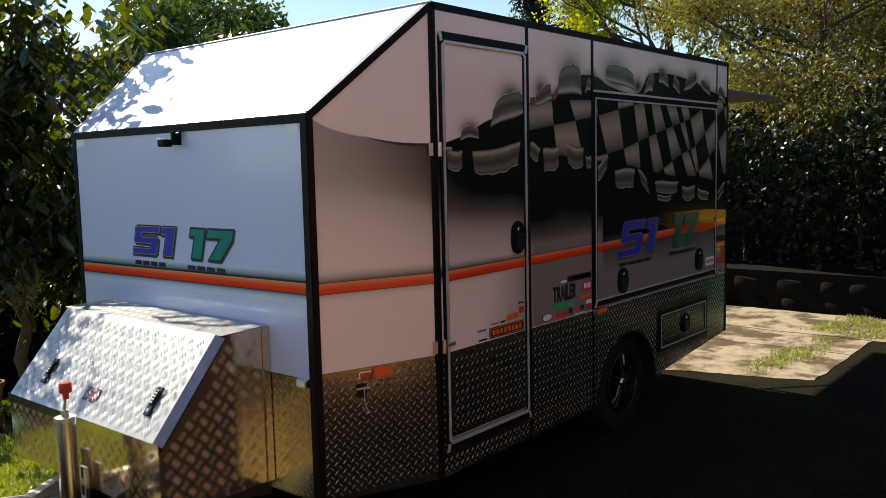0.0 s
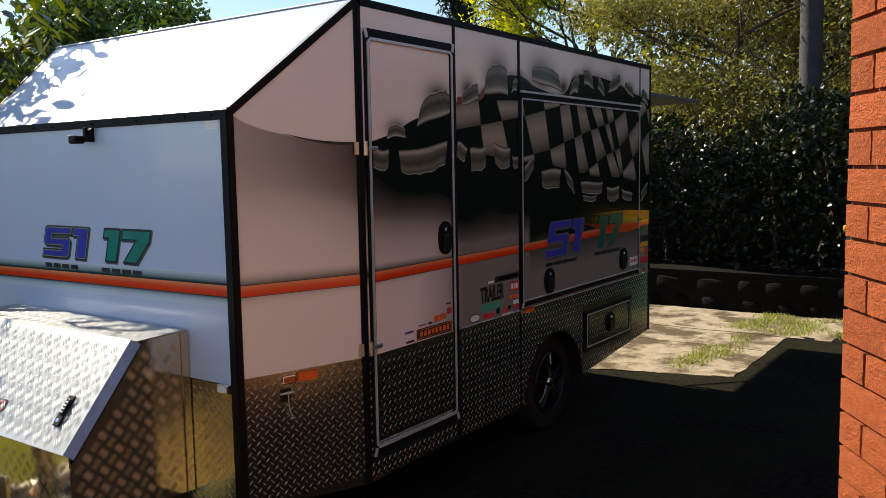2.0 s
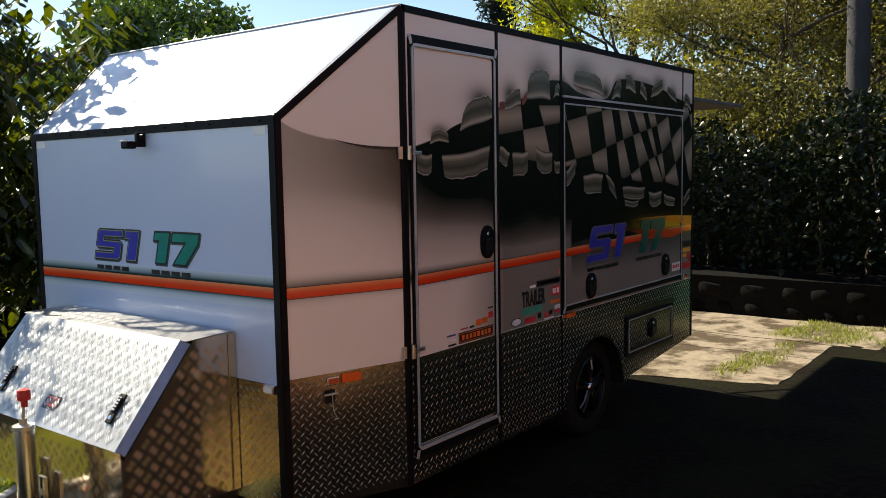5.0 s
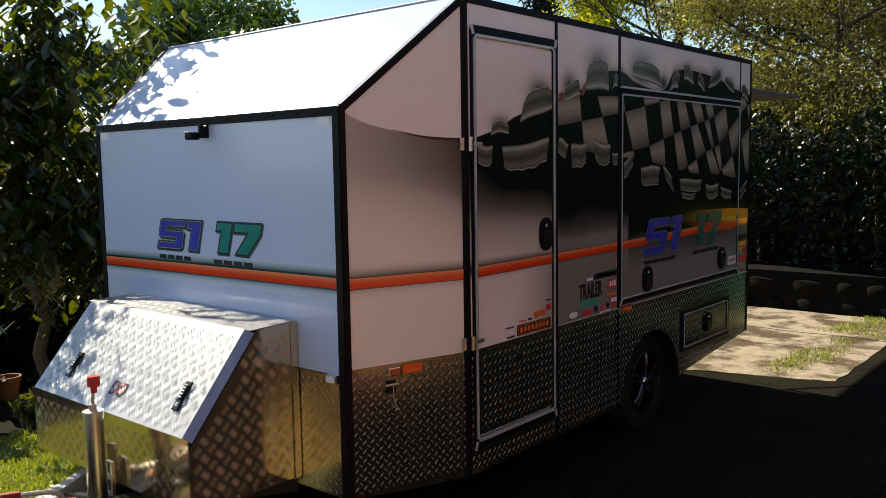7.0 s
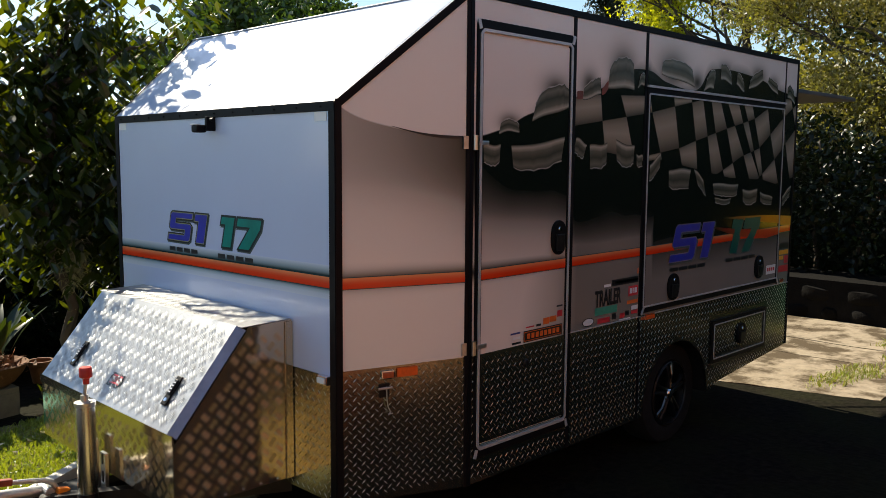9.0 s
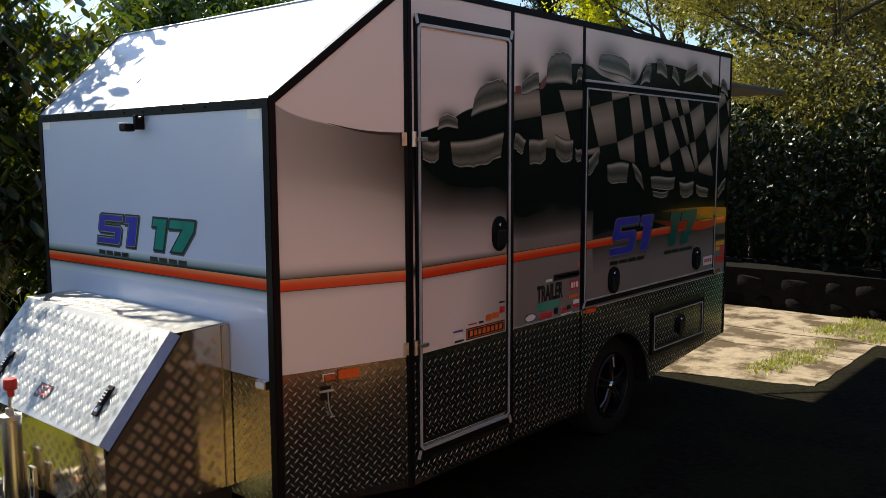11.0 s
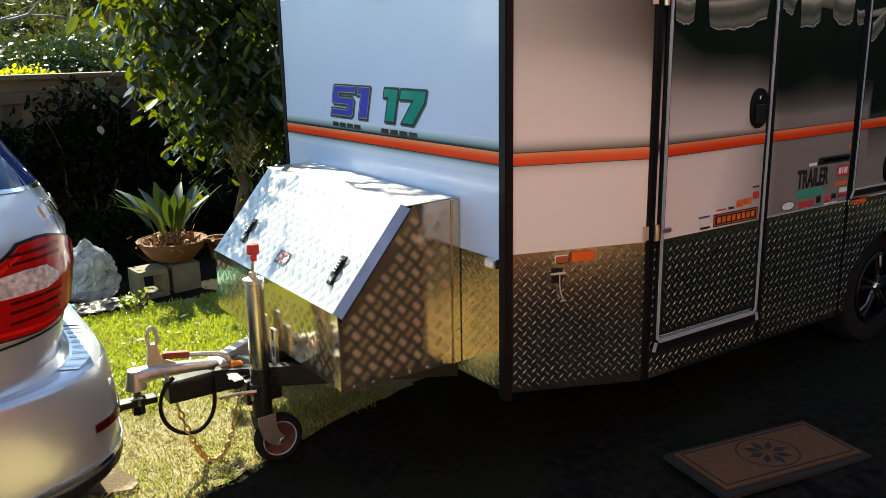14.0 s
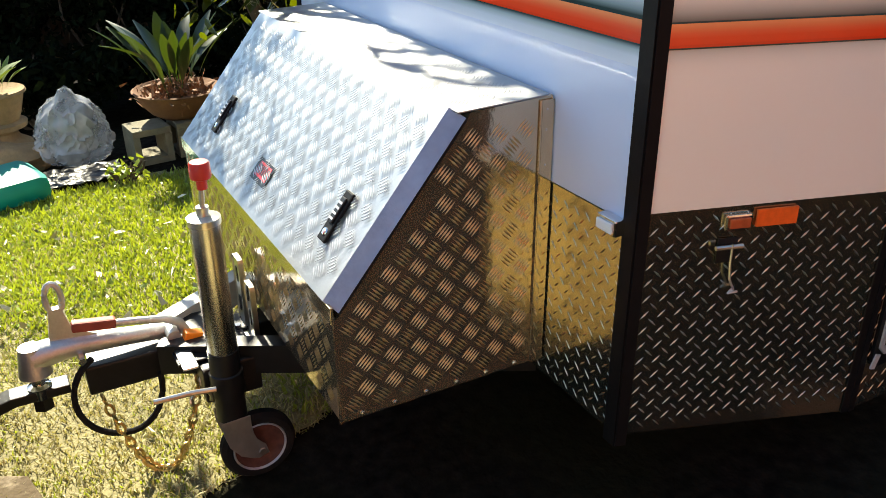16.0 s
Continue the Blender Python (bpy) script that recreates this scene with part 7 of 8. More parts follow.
    part("tow_ball", lathe([(0.012, 0.165), (0.018, 0.165), (0.018, 0.20), (0.030, 0.205), (0.030, 0.235), (0.016, 0.24), (0.016, 0.268), (0.024, 0.285), (0.022, 0.305), (0.001, 0.315)], (CARX, -1.10, 0), 18), CHROME, bar, smooth=True)
    part("ball_nut", lathe([(0.001, 0.168), (0.026, 0.168), (0.026, 0.204), (0.001, 0.204)], (CARX, -1.10, 0), 6), STEEL_BLACK, bar)


build_car()


# ---- lawn ----
LAWN_DRY = material("dry_lawn", (0.36, 0.28, 0.11), 0.95, var=0.3, scale=9, bump=0.8, bump_scale=90)
LAWN = material("thin_lawn_soil", (0.21, 0.185, 0.085), 0.95, var=0.35, scale=7, bump=0.8, bump_scale=90)


# lawn's right limit drawn along the shade edge; dark ground beyond stands for shade
LAWN_SHADE_EDGE = piecewise([(-5.0, -0.60), (-1.3, -0.70), (-0.98, -0.76), (-0.65, -0.90), (-0.26, -1.06), (0.3, -1.16)])


def build_lawn():
    def sheet(label, x0, x1, y0, y1, mat, keep):
        bm = bmesh.new()
        nx, ny = int((x1 - x0) / 0.045), int((y1 - y0) / 0.045)
        grid = {}
        for j in range(ny + 1):
            for i in range(nx + 1):
                x, y = x0 + (x1 - x0) * i / nx, y0 + (y1 - y0) * j / ny
                grid[i, j] = bm.verts.new((x, y, ground_z(x, y) + 0.006))
        for j in range(ny):
            for i in range(nx):
                x, y = x0 + (x1 - x0) * (i + 0.5) / nx, y0 + (y1 - y0) * (j + 0.5) / ny
                if keep(x, y):
                    bm.faces.new((grid[i, j], grid[i + 1, j], grid[i + 1, j + 1], grid[i, j + 1]))
        for v in [v for v in bm.verts if not v.link_faces]:
            bm.verts.remove(v)
        if mat is LAWN:
            for v in bm.verts:
                v.co.x = min(v.co.x, LAWN_SHADE_EDGE(v.co.y) + 0.03 * noise.noise((v.co.x * 9, v.co.y * 9, 0)) - 0.01)
        tagged(part("lawn", bm, mat, smooth=True), label, "lawn", kind="structure")

    sheet("patchy sunlit lawn between the car and the garden bed", -3.75, -0.5, -5.0, 0.3, LAWN,
          lambda x, y: -3.50 + 0.10 * math.sin(y * 4) < x < LAWN_SHADE_EDGE(y) + 0.05 * noise.noise((x * 6, y * 6, 0)))
    sheet("sunlit dry lawn between the car and the house wall", -0.1, 2.6, -5.0, -0.40, LAWN_DRY,
          lambda x, y: 0.12 * noise.noise((x * 3, y * 3, 5.0)) + 0.05 * noise.noise((x * 11, y * 11, 5.0)) + min(x - 0.02, 1.40 + 0.5 * max(0, -1.2 - y) - x, -0.52 - y) > 0)


build_lawn()


def blades(name, xy, height, width, mat, label, lean=0.6):
    """Single blades of grass, each a bent sliver."""
    n = len(xy)
    a = RNG.uniform(0, 2 * np.pi, n)
    side = np.stack([np.cos(a), np.sin(a), np.zeros(n)], 1) * (width * RNG.uniform(0.6, 1.3, n))[:, None]
    b = RNG.uniform(0, 2 * np.pi, n)
    tilt = RNG.uniform(0.1, lean, n)
    h = height * RNG.uniform(0.5, 1.4, n)
    base = np.stack([xy[:, 0], xy[:, 1], [ground_z(x, y) + 0.004 for x, y in xy]], 1)
    up = np.stack([np.cos(b) * tilt, np.sin(b) * tilt, np.ones(n)], 1)
    mid = base + up * (h * 0.55)[:, None]
    tip = base + up * h[:, None] * np.array([1.35, 1.35, 0.92])
    v = np.stack([base - side, base + side, mid + side * 0.8, mid - side * 0.8, tip], 1).reshape(-1, 3)
    f = []
    for i in range(n):
        k = i * 5
        f += [(k, k + 1, k + 2, k + 3), (k + 3, k + 2, k + 4)]
    return tagged(mesh_part(name, v.tolist(), f, mat), label, "grass", kind="stuff")


def scatter(n, x0, x1, y0, y1, keep):
    x, y = RNG.uniform(x0, x1, n), RNG.uniform(y0, y1, n)
    p = np.stack([x, y], 1)
    return p[np.array([keep(a, b) for a, b in p])]


lush = lambda x, y: noise.noise((x * 1.1, y * 1.1, 4.0)) + 0.65 * noise.noise((x * 4.3, y * 4.3, 2.0)) + 0.35 * noise.noise((x * 11, y * 11, 6.0)) + smooth01(-1.2, -2.4, x) * 0.9 - 0.15
blades("grass", scatter(58000, -3.55, -0.70, -2.3, 0.12, lambda x, y: x < LAWN_SHADE_EDGE(y) and lush(x, y) > random.random() * 0.9 - 0.55), 0.019, 0.0024, GRASS, "short bright green lawn grass")
blades("grass", scatter(19000, -3.55, -1.5, -2.2, 0.2, lambda x, y: lush(x, y) > 0.35), 0.036, 0.0045, GRASS, "taller lush grass by the garden bed")
blades("dry_grass", scatter(44000, -2.9, -0.70, -2.3, 0.1, lambda x, y: x < LAWN_SHADE_EDGE(y) and lush(x, y) < random.random() * 1.2), 0.022, 0.0024, STRAW, "short dry straw-coloured grass", 1.4)
def in_drive_grass(x, y):
    near = 1 - math.hypot((x - 0.12 - 0.12 * (y - 4.8)) / 0.27, (y - 4.85) / 1.0)
    far = min((x + 0.2) / 0.3, (1.5 - x) / 0.3, (y - 5.9) / 0.3, (7.05 - y) / 0.3, 0.6)
    return max(near, far) + 0.7 * noise.noise((x * 3.1, y * 2.3, 9.0)) > 0.25 + random.random() * 0.6


random.seed(3)
blades("grass", scatter(16000, -0.25, 1.5, 4.1, 7.4, in_drive_grass), 0.034, 0.0042, GRASS, "tufts of grass in the drive", 0.9)
blades("dry_grass", scatter(12000, -0.25, 1.5, 4.1, 7.4, in_drive_grass), 0.030, 0.004, STRAW, "dry grass between the drive slabs", 1.4)
blades("weed_tuft", scatter(160, -1.35, -1.05, -0.45, -0.05, lambda x, y: True), 0.04, 0.004, GRASS, "weeds under the toolbox")
_p = scatter(260, -3.1, -1.0, -2.0, 0.0, lambda x, y: lush(x, y) > 0.0)
tagged(leaves("fallen_leaves", np.stack([_p[:, 0], _p[:, 1], [ground_z(x, y) + 0.03 for x, y in _p]], 1), RNG.uniform(0.02, 0.055, len(_p)), PETAL, None, RNG, (CHIP_V, CHIP_F), 0.8), "pale fallen leaves on the lawn", "leaves", kind="stuff")

CLOVER = leaf_material("clover_leaf", (0.20, 0.27, 0.06), 0.3, 0.6, 0.25, (0.28, 0.33, 0.04))
_p = scatter(5200, -3.5, -1.25, -2.2, 0.1, lambda x, y: lush(x, y) + 0.5 * noise.noise((x * 4, y * 4, 2.0)) > 0.30)
tagged(leaves("clover", np.stack([_p[:, 0], _p[:, 1], [ground_z(x, y) + 0.022 for x, y in _p]], 1), RNG.uniform(0.012, 0.030, len(_p)), CLOVER, None, RNG, (CHIP_V, CHIP_F), 1.0), "small broad clover leaves in the lawn", "clover", kind="stuff")

# pale flat stone let into the lawn behind the car
bm = bmesh.new()
_rim = [(-1.22, -1.30), (-1.16, -1.185), (-1.06, -1.16), (-0.99, -1.155), (-0.955, -1.19), (-0.98, -1.27), (-1.04, -1.33), (-1.14, -1.36)]
prism([(x, y, ground_z(x, y) - 0.03) for x, y in _rim], (0, 0, 0.055), bm)
tagged(part("paving_stone", bevelled(bm, 0.006), SLAB), "pale flat stone let into the lawn", "stone")

# ---- the leafy tree beside the trailer ----
def build_near_tree():
    base = (-3.22, 0.22, -0.12)
    root = thing("fruit_tree", base, "slender fruit tree with drooping glossy leaves beside the trailer", "tree")
    bm = bmesh.new()
    pts = limb(bm, base, (-3.25, 0.10, 1.5), 0.045, 0.034, 0.08, 7, 5)
    tips = []
    r = random.Random(12)
    for k in range(17):
        z = 1.25 + 1.45 * k / 16 + r.uniform(-0.12, 0.12)
        t = (-3.28 + r.uniform(-0.42, 0.30), r.uniform(-0.45 if z < 2.1 else -0.05, 1.05), z)
        a = Vector((-3.25, 0.10, 0.95 + 1.2 * k / 16))
        q = limb(bm, a, t, 0.022, 0.006, 0.25, 6, 60 + k)
        tips.append((q, t))
    limb(bm, (-3.25, 0.10, 1.45), (-3.3, 0.35, 2.9), 0.034, 0.01, 0.1, 6, 9)
    part("trunk", bm, BARK, root, smooth=True)
    bm_top = bmesh.new()
    cents = []
    for q, t in tips:
        for p in q[2:]:
            cents.append(np.array(p) + RNG.normal(0, 1, (46, 3)) * (0.13, 0.14, 0.19))
        cents.append(np.array(t) + RNG.normal(0, 1, (54, 3)) * (0.16, 0.16, 0.24))
    for y, z in ((-0.05, 1.05), (0.15, 1.2), (0.4, 1.1), (0.5, 1.5), (-0.3, 1.5), (0.65, 1.0), (0.55, 0.6)):
        cents.append(np.array((-3.1, y, z)) + RNG.normal(0, 1, (70, 3)) * (0.18, 0.12, 0.2))
    for y, z in ((0.05, 2.95), (0.22, 3.10), (0.42, 3.16), (0.62, 3.28)):           # upper boughs that dapple the sloping roof
        q = limb(bm_top, (-3.3, 0.33, 2.75), (-3.12, y, z), 0.014, 0.004, 0.2, 6, int(y * 100))
        cents.append(np.array(q[-1]) + RNG.normal(0, 1, (60, 3)) * (0.12, 0.10, 0.13))
    part("bough", bm_top, BARK, root, smooth=True)
    c = np.concatenate(cents)
    leaves("leaf_crown", c, RNG.uniform(0.075, 0.145, len(c)), LEAF_NEAR, root, RNG, (LEAF_V, LEAF_F), 0.78, 0.72)
    moss = np.array((-3.15, 0.20, 1.0)) + RNG.normal(0, 1, (900, 3)) * (0.03, 0.05, 0.10)
    leaves("air_plant", moss, RNG.uniform(0.03, 0.08, 900), STRAW, root, RNG, (CHIP_V, CHIP_F), 0.15, 0.4, "pale wispy air plant on the trunk")


build_near_tree()


def build_shrub(name, label, c, n, spread, size, mat, seed):
    root = thing(name, (c[0], c[1], ground_z(c[0], c[1])), label, "shrub")
    bm = bmesh.new()
    for k in range(8):
        limb(bm, (c[0], c[1], ground_z(c[0], c[1]) - 0.05), (c[0] + random.Random(seed + k).uniform(-1, 1) * spread[0] * 0.8, c[1] + random.Random(seed * 3 + k).uniform(-1, 1) * spread[1] * 0.8, c[2] + random.Random(k).uniform(0, 1) * spread[2] * 0.8), 0.014, 0.005, 0.2, 5, seed + k)
    part("stem", bm, BARK, root)
    pts = blob_points(n, c, spread, 0.9)
    pts[:, 2] = np.maximum(pts[:, 2], ground_z(c[0], c[1]) + 0.02)
    leaves("foliage", pts, RNG.uniform(size * 0.6, size * 1.3, n), mat, root, RNG, (CHIP_V, CHIP_F), 0.8)


for k, y in enumerate((-3.2, -2.4, -1.6, -0.8, 0.0, 0.8, 1.6)):
    h = 0.20 + 0.03 * (k % 3)
    build_shrub("shrub", "dense low shrub of the garden bed, deep shade put into its leaf colour", (-4.8, y, h - 0.06), 2000, (0.38, 0.55, h), 0.065, LEAF_SHADE, 200 + k)
    build_shrub("shrub", "dense shrub against the fence, deep shade put into its leaf colour", (-5.56, y - 0.3, 0.50 + 0.10 * (k * 5 % 3)), 3200, (0.20, 0.52, 0.52), 0.07, LEAF_SHADE, 230 + k)



# ---- garden things ----
def turned_pot(name, label, at, profile, mat, category="pot"):
    return tagged(part(name, lathe(profile, at, 28), mat, None, "", True), label, category)


def strap_leaves(root, base, count, length, width, mat, spread, seed):
    """Long arching leaves with a fold, each a mesh of its own."""
    r = random.Random(seed)
    for k in range(count):
        a = 2 * math.pi * k / count + r.uniform(-0.3, 0.3)
        tilt = r.uniform(0.25, 1.0) * spread
        ln, w = length * r.uniform(0.75, 1.15), width * r.uniform(0.8, 1.2)
        r0 = r.uniform(-1, 1)
        bm = bmesh.new()
        rows = []
        out = Vector((math.cos(a), math.sin(a), 0))
        side = Vector((-math.sin(a), math.cos(a), 0))
        n = 12
        for i in range(n):
            t = i / (n - 1)
            p = Vector(base) + out * (width * 1.2) * (k % 3) + side * (width * r0) + out * (ln * (0.25 * t + tilt * t * t)) + Vector((0, 0, ln * (t - 0.42 * tilt * t * t)))
            wd = w * (0.09 if t < 0.34 else max(0.09, math.sin(math.pi * min(1, (t - 0.30) / 0.70))) ** 0.8)
            rows.append((bm.verts.new(p - side * wd + Vector((0, 0, wd * 0.35))), bm.verts.new(p), bm.verts.new(p + side * wd + Vector((0, 0, wd * 0.35)))))
        for b, c in zip(rows, rows[1:]):
            bm.faces.new((b[0], b[1], c[1], c[0]))
            bm.faces.new((b[1], b[2], c[2], c[1]))
        part("leaf", bm, mat, root, smooth=True)


GZ = ground_z(-3.4, -0.4)
# two concrete blocks carry the bowl
def concrete_block(cx, cy, turn, label):
    bm = bmesh.new()
    L, W, H, t = 0.20, 0.19, 0.19, 0.034
    m = pose(cx, cy, GZ, 0, 0, turn)
    for a in ((-L / 2, L / 2, -W / 2, W / 2, 0, t), (-L / 2, L / 2, -W / 2, W / 2, H - t, H)):
        add_box(bm, *a, 0.003, m)
    for x in (-L / 2, L / 2 - t):
        add_box(bm, x, x + t, -W / 2, W / 2, t + 0.001, H - t - 0.001, 0.0, m)
    return tagged(part("concrete_block", bm, CONCRETE), label, "block", group="concrete blocks under the bowl")


concrete_block(-3.42, -0.42, 96, "weathered hollow concrete block on its side")
concrete_block(-3.46, -0.19, 4, "weathered hollow concrete block on its side")
bowl = turned_pot("bowl_planter", "wide cracked terracotta bowl planter on concrete blocks", (-3.50, -0.22, GZ + 0.191),
                  [(0.001, 0.0), (0.10, 0.0), (0.15, 0.03), (0.20, 0.09), (0.225, 0.14), (0.235, 0.15), (0.225, 0.155), (0.205, 0.14), (0.17, 0.11), (0.001, 0.105)], TERRACOTTA)
plant = thing("aspidistra_plant", (-3.50, -0.22, GZ + 0.295), "broad-leaved aspidistra growing in the bowl", "plant")
strap_leaves(plant, (-3.50, -0.22, GZ + 0.295), 22, 0.43, 0.036, LEAF_PLANT, 0.68, 7)
_c = np.array((-3.50, -0.22, GZ + 0.32)) + RNG.normal(0, 1, (420, 3)) * (0.09, 0.09, 0.025)
tagged(leaves("leaf_litter", _c, RNG.uniform(0.03, 0.08, len(_c)), LITTER, None, RNG, (CHIP_V, CHIP_F), 0.5), "dry brown leaf litter heaped in the bowl", "leaves", kind="stuff")
for k, (x, y, s) in enumerate(((-3.46, 0.22, 1.0), (-3.62, 0.14, 0.9))):
    turned_pot("flower_pot", "small terracotta pot tipped beside the bowl" if k else "stacked small terracotta pot", (x, y, GZ + (0.13 if k else 0.0)),
               [(0.001, 0.0), (0.06 * s, 0.0), (0.085 * s, 0.12), (0.095 * s, 0.125), (0.095 * s, 0.155), (0.08 * s, 0.155), (0.07 * s, 0.1), (0.001, 0.1)], TERRACOTTA)

# pale plastic bag, knotted at the top
bm = bmesh.new()
r = bmesh.ops.create_icosphere(bm, subdivisions=5, radius=1.0)
for v in bm.verts:
    d = v.co.copy()
    turn = math.atan2(d.y, d.x)
    ring = Vector((math.cos(turn), math.sin(turn), 0))
    fold = noise.noise(ring * 2.2 + Vector((0, 0, d.z * 1.1)))
    crease = 1 - abs(noise.noise(ring * 3.0 + Vector((0, 0, d.z * 2.4 + 4)))) * 2
    k = 1 + 0.16 * fold + 0.13 * max(0.0, crease) ** 3 + 0.10 * max(0.0, 1 - 3 * abs(noise.noise(d * 3.1 + Vector((7, 0, 0))))) + 0.025 * noise.noise(d * 12)
    full = (1 - abs(d.z) ** 4) ** 0.5 * (0.96 - 0.22 * d.z)                   # sagging wide at the foot, gathered at the knot
    v.co = Vector((ring.x * 0.150 * k * full + 0.025 * d.z, ring.y * 0.165 * k * full, max(0.0, 0.185 + d.z * 0.185 + 0.035 * noise.noise(ring * 2 + Vector((0, 0, 9))) * max(0.0, d.z))))
    if d.z > 0.95:
        v.co.z += 0.05 * (d.z - 0.95) / 0.05
bmesh.ops.translate(bm, vec=(-3.55, -0.77, GZ - 0.005), verts=bm.verts)
tagged(part("plastic_bag", bm, BAG, None, "", True), "crumpled translucent white plastic bag of garden waste", "bag")

# urn on a pedestal
urn = thing("garden_urn", (-3.78, -1.10, GZ), "mossy sandstone urn planter on a turned pedestal", "urn")
part("pedestal", lathe([(0.001, 0), (0.17, 0), (0.175, 0.03), (0.15, 0.10), (0.10, 0.13), (0.085, 0.16), (0.10, 0.18)], (-3.78, -1.10, GZ), 24), SANDSTONE, urn, smooth=True)
part("bowl", lathe([(0.10, 0.181), (0.14, 0.19), (0.145, 0.215), (0.11, 0.225), (0.125, 0.26), (0.155, 0.36), (0.17, 0.372), (0.165, 0.385), (0.14, 0.37), (0.001, 0.35)], (-3.78, -1.10, GZ), 24), SANDSTONE, urn, smooth=True)
pl = thing("pot_plant", (-3.78, -1.10, GZ + 0.352), "small leafy pot plant in the urn", "plant")
strap_leaves(pl, (-3.78, -1.10, GZ + 0.352), 24, 0.19, 0.026, LEAF_POT, 0.62, 19)
# rock in front of the urn
bm = bmesh.new()
bmesh.ops.create_icosphere(bm, subdivisions=3, radius=1)
for v in bm.verts:
    v.co = Vector((v.co.x * 0.16, v.co.y * 0.20, v.co.z * 0.10)) * (1 + 0.25 * noise.noise(v.co * 1.8))
bmesh.ops.translate(bm, vec=(-3.62, -1.10, GZ + 0.045), verts=bm.verts)
tagged(part("rock", bm, SANDSTONE, None, "", True), "rounded mossy rock at the foot of the urn", "rock")

# green plastic lid lying on the grass
bm = box(-3.36, -3.02, -1.32, -0.97, GZ, GZ + 0.13, 0.05)
bmesh.ops.subdivide_edges(bm, edges=bm.edges, cuts=1, use_grid_fill=True)
for v in bm.verts:
    v.co.z += 0.010 * math.sin(v.co.y * 22) * (v.co.z > GZ + 0.05)
bmesh.ops.rotate(bm, verts=bm.verts, cent=(-3.19, -1.14, 0), matrix=Matrix.Rotation(radians(14), 3, 'Z'))
tagged(part("plastic_tub", bm, GREEN_PLASTIC, None, "", True), "upturned teal green plastic tub on the grass", "tub")
# crumpled black sheet
bm = bmesh.new()
bmesh.ops.create_grid(bm, x_segments=24, y_segments=24, size=0.5)
for v in bm.verts:
    x, y = v.co.x, v.co.y
    v.co = Vector((-3.30 + x * 0.26, -0.80 + y * 0.42, GZ + 0.02 + 0.02 * abs(noise.noise((x * 6, y * 6, 2)))))
    v.co.z += 0.012 * noise.noise((x * 14, y * 14, 5))
ext = bmesh.ops.extrude_face_region(bm, geom=list(bm.faces))
bmesh.ops.translate(bm, vec=(0, 0, 0.003), verts=[g for g in ext["geom"] if isinstance(g, bmesh.types.BMVert)])
bmesh.ops.recalc_face_normals(bm, faces=bm.faces)
tagged(part("plastic_sheet", bm, BLACK_SHEET, None, "", True), "crumpled black plastic sheet edging the lawn", "sheet")
build_shrub("weed", "leggy pale weed at the edge of the lawn", (-3.10, -0.60, -0.09), 70, (0.05, 0.12, 0.07), 0.036, CLOVER, 300)
build_shrub("weed", "leafy weeds beside the concrete block", (-3.25, 0.10, -0.02), 120, (0.06, 0.10, 0.09), 0.06, LEAF_NEAR, 301)

# the garden bed's things stand a little further out, round the bowl
BED = Matrix.Translation((-3.93, -0.17, GZ)) @ Matrix.Scale(1.07, 4) @ Matrix.Translation((3.50, 0.28, -GZ))
for ob in [o for o in bpy.data.objects if o.parent is None and o.name.split(".")[0] in
           ("concrete_block", "bowl_planter", "aspidistra_plant", "leaf_litter", "flower_pot", "plastic_bag", "garden_urn", "pot_plant", "rock", "plastic_tub", "plastic_sheet", "weed")]:
    ob.matrix_basis = BED @ ob.matrix_basis

# ---- doormat by the entry door ----
MATP = pose(0.362, 0.868, ground_z(0.36, 0.87), 0, 0, -11)
mat = thing("doormat", MATP.translation, "worn brown coir doormat with a dark round star motif", "doormat")
part("backing", box(-0.175, 0.175, -0.36, 0.36, 0.0, 0.022, 0.008, MATP), MAT_DARK, mat)
part("mat_face", box(-0.145, 0.145, -0.330, 0.330, 0.0225, 0.032, 0.004, MATP), MAT_FIBRE, mat)
for a, b, c, d in ((-0.130, 0.130, -0.315, -0.309), (-0.130, 0.130, 0.309, 0.315), (-0.130, -0.124, -0.308, 0.308), (0.124, 0.130, -0.308, 0.308)):
    part("border_line", box(a, b, c, d, 0.0322, 0.034, 0, MATP), MAT_DARK, mat)
bm = bmesh.new()
ring = []
for k in range(32):
    a = 2 * math.pi * k / 32
    ring.append([bm.verts.new(MATP @ Vector((q * math.cos(a), q * math.sin(a) * 1.1, 0.0335))) for q in (0.108, 0.114)])
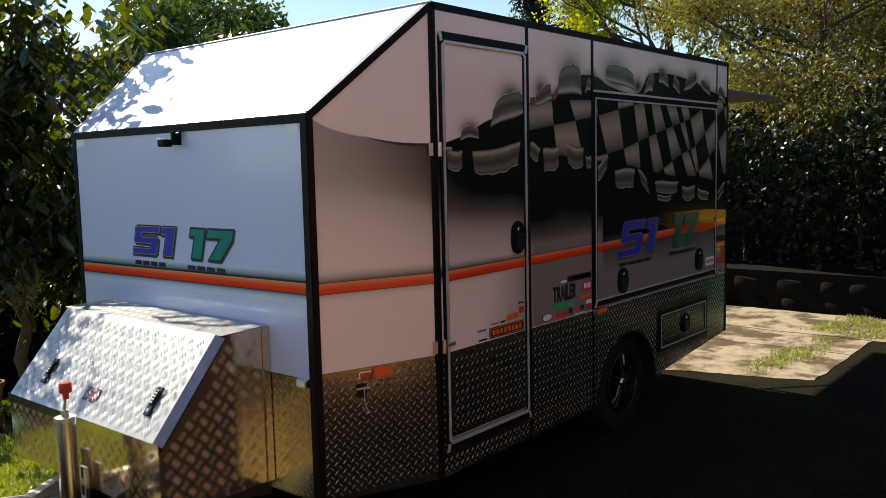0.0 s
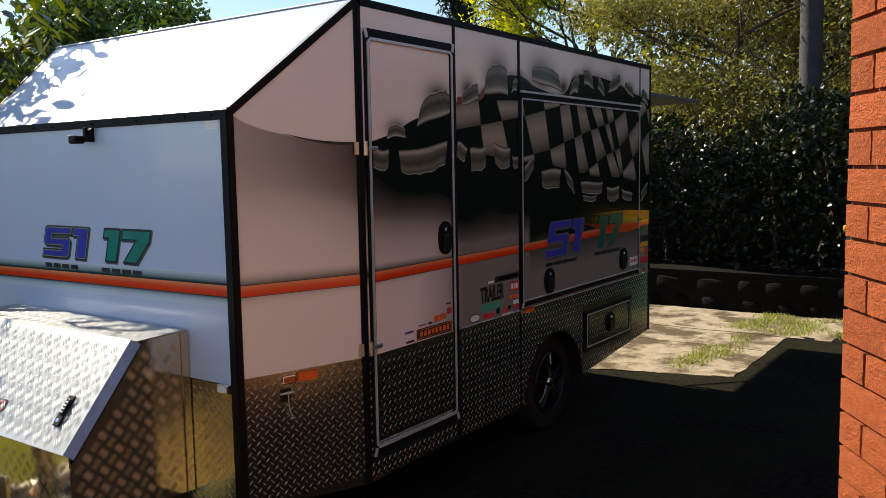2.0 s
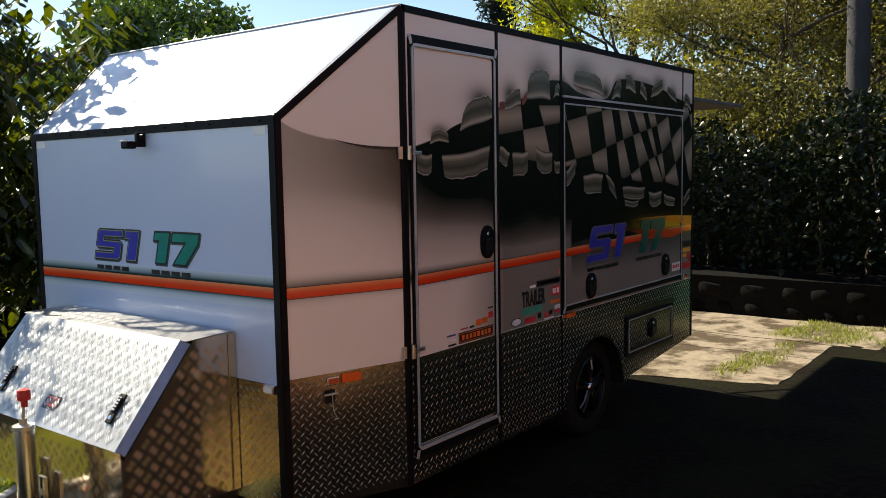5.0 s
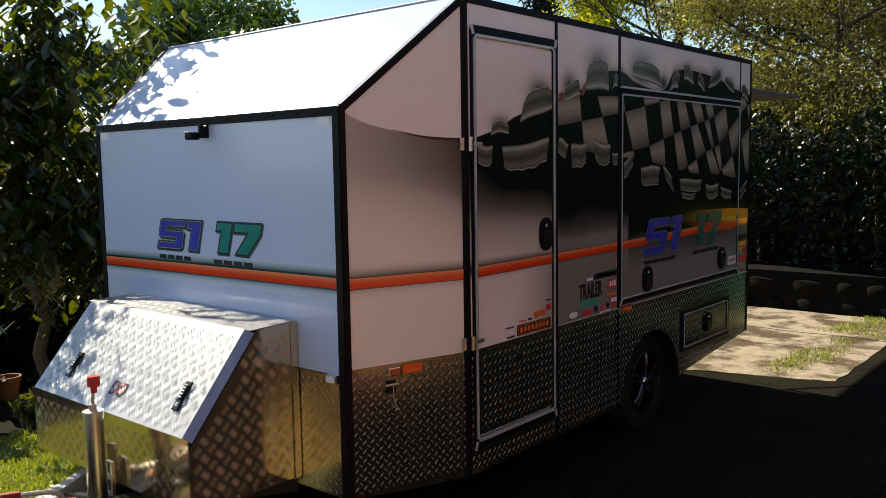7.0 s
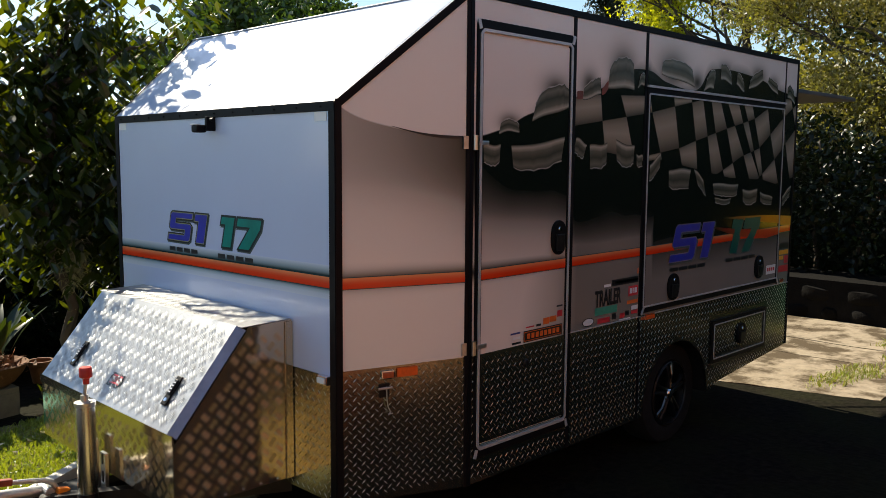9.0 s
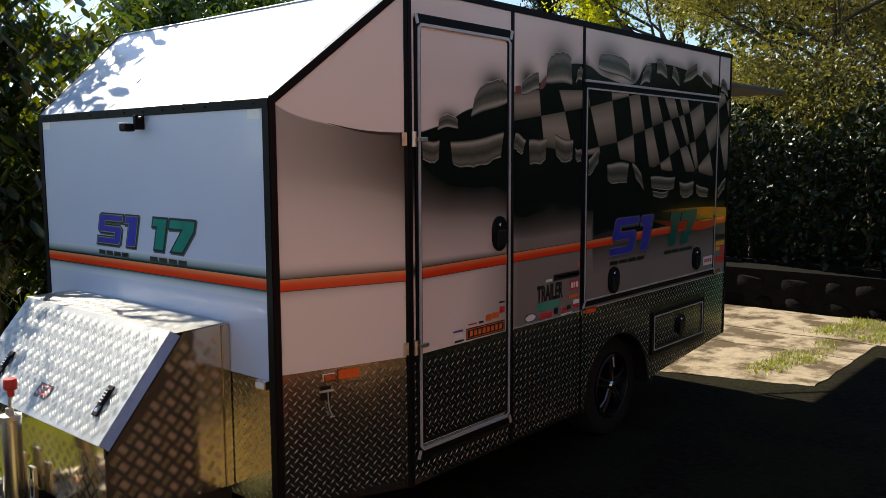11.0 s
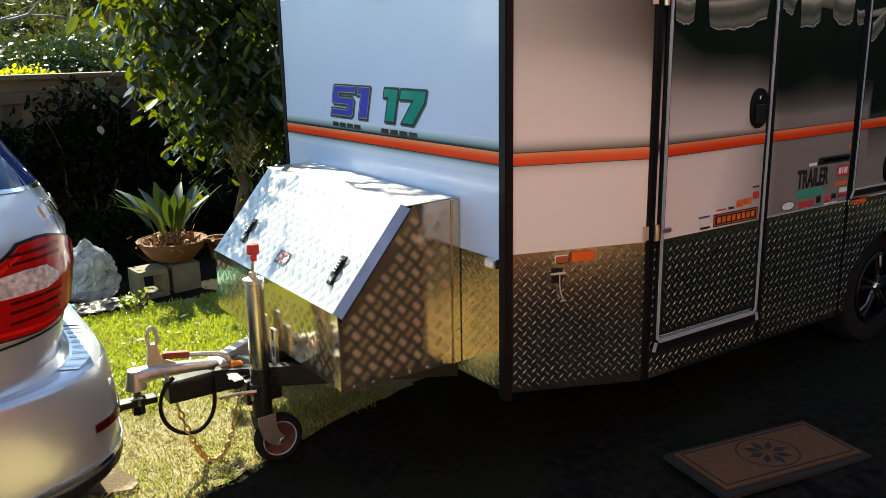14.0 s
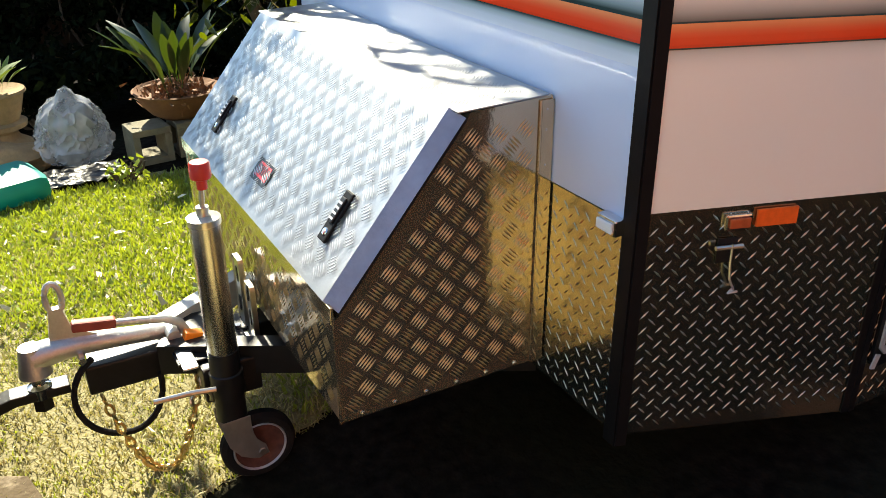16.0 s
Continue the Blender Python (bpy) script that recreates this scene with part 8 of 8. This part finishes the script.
for k in range(32):
    a, b = ring[k], ring[(k + 1) % 32]
    bm.faces.new((a[0], b[0], b[1], a[1]))
part("motif_ring", bm, MAT_DARK, mat)
for k in range(8):
    a = 2 * math.pi * k / 8
    u, v = Vector((math.cos(a), math.sin(a), 0)), Vector((-math.sin(a), math.cos(a), 0))
    bm = prism([MATP @ (q + Vector((0, 0, 0.0322))) for q in (u * 0.022, u * 0.055 + v * 0.016, u * 0.092, u * 0.055 - v * 0.016)], (0, 0, 0.0015))
    part("motif_petal", bm, MAT_DARK, mat)

# ---- wheelie bin behind the house corner ----
bin_root = thing("wheelie_bin", (1.22, 6.45, 0), "dark green wheelie bin with a yellow lid", "bin")
bm = box(0.94, 1.50, 6.15, 6.75, 0.02, 0.97, 0.03)
for v in bm.verts:
    k = 0.78 + 0.22 * v.co.z
    v.co.x, v.co.y = 1.22 + (v.co.x - 1.22) * k, 6.45 + (v.co.y - 6.45) * k
part("bin_body", bm, BIN_GREEN, bin_root)
part("bin_lid", box(0.92, 1.52, 6.12, 6.80, 0.975, 1.03, 0.02), BIN_YELLOW, bin_root, "yellow lid")
for x in (1.0, 1.44):
    part("bin_wheel", cyl((x - 0.03, 6.76, 0.10), (x + 0.03, 6.76, 0.10), 0.10, None, 18), RUBBER, bin_root)

# unseen hedge added past the house corner; it darkens the side panels' reflections
def build_reflection_hedge():
    root = thing("hedge", (5.6, 5.0, 0), "unseen tall hedge added to darken the reflections in the trailer's side", "hedge")
    n = 22000
    y = RNG.uniform(-0.5, 18.0, n)
    top = 3.6 + 0.4 * np.sin(y * 1.3) + 0.2 * np.sin(y * 3.7)
    z = top * RNG.random(n) ** 0.7
    x = 5.3 + 1.4 * RNG.random(n) ** 1.5 - 0.2 * np.sin(z * 2 + y)
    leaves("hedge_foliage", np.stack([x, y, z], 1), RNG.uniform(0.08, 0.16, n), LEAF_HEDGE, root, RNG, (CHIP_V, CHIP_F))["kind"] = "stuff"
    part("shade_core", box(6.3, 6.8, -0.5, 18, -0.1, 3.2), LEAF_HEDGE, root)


build_reflection_hedge()
build_house()
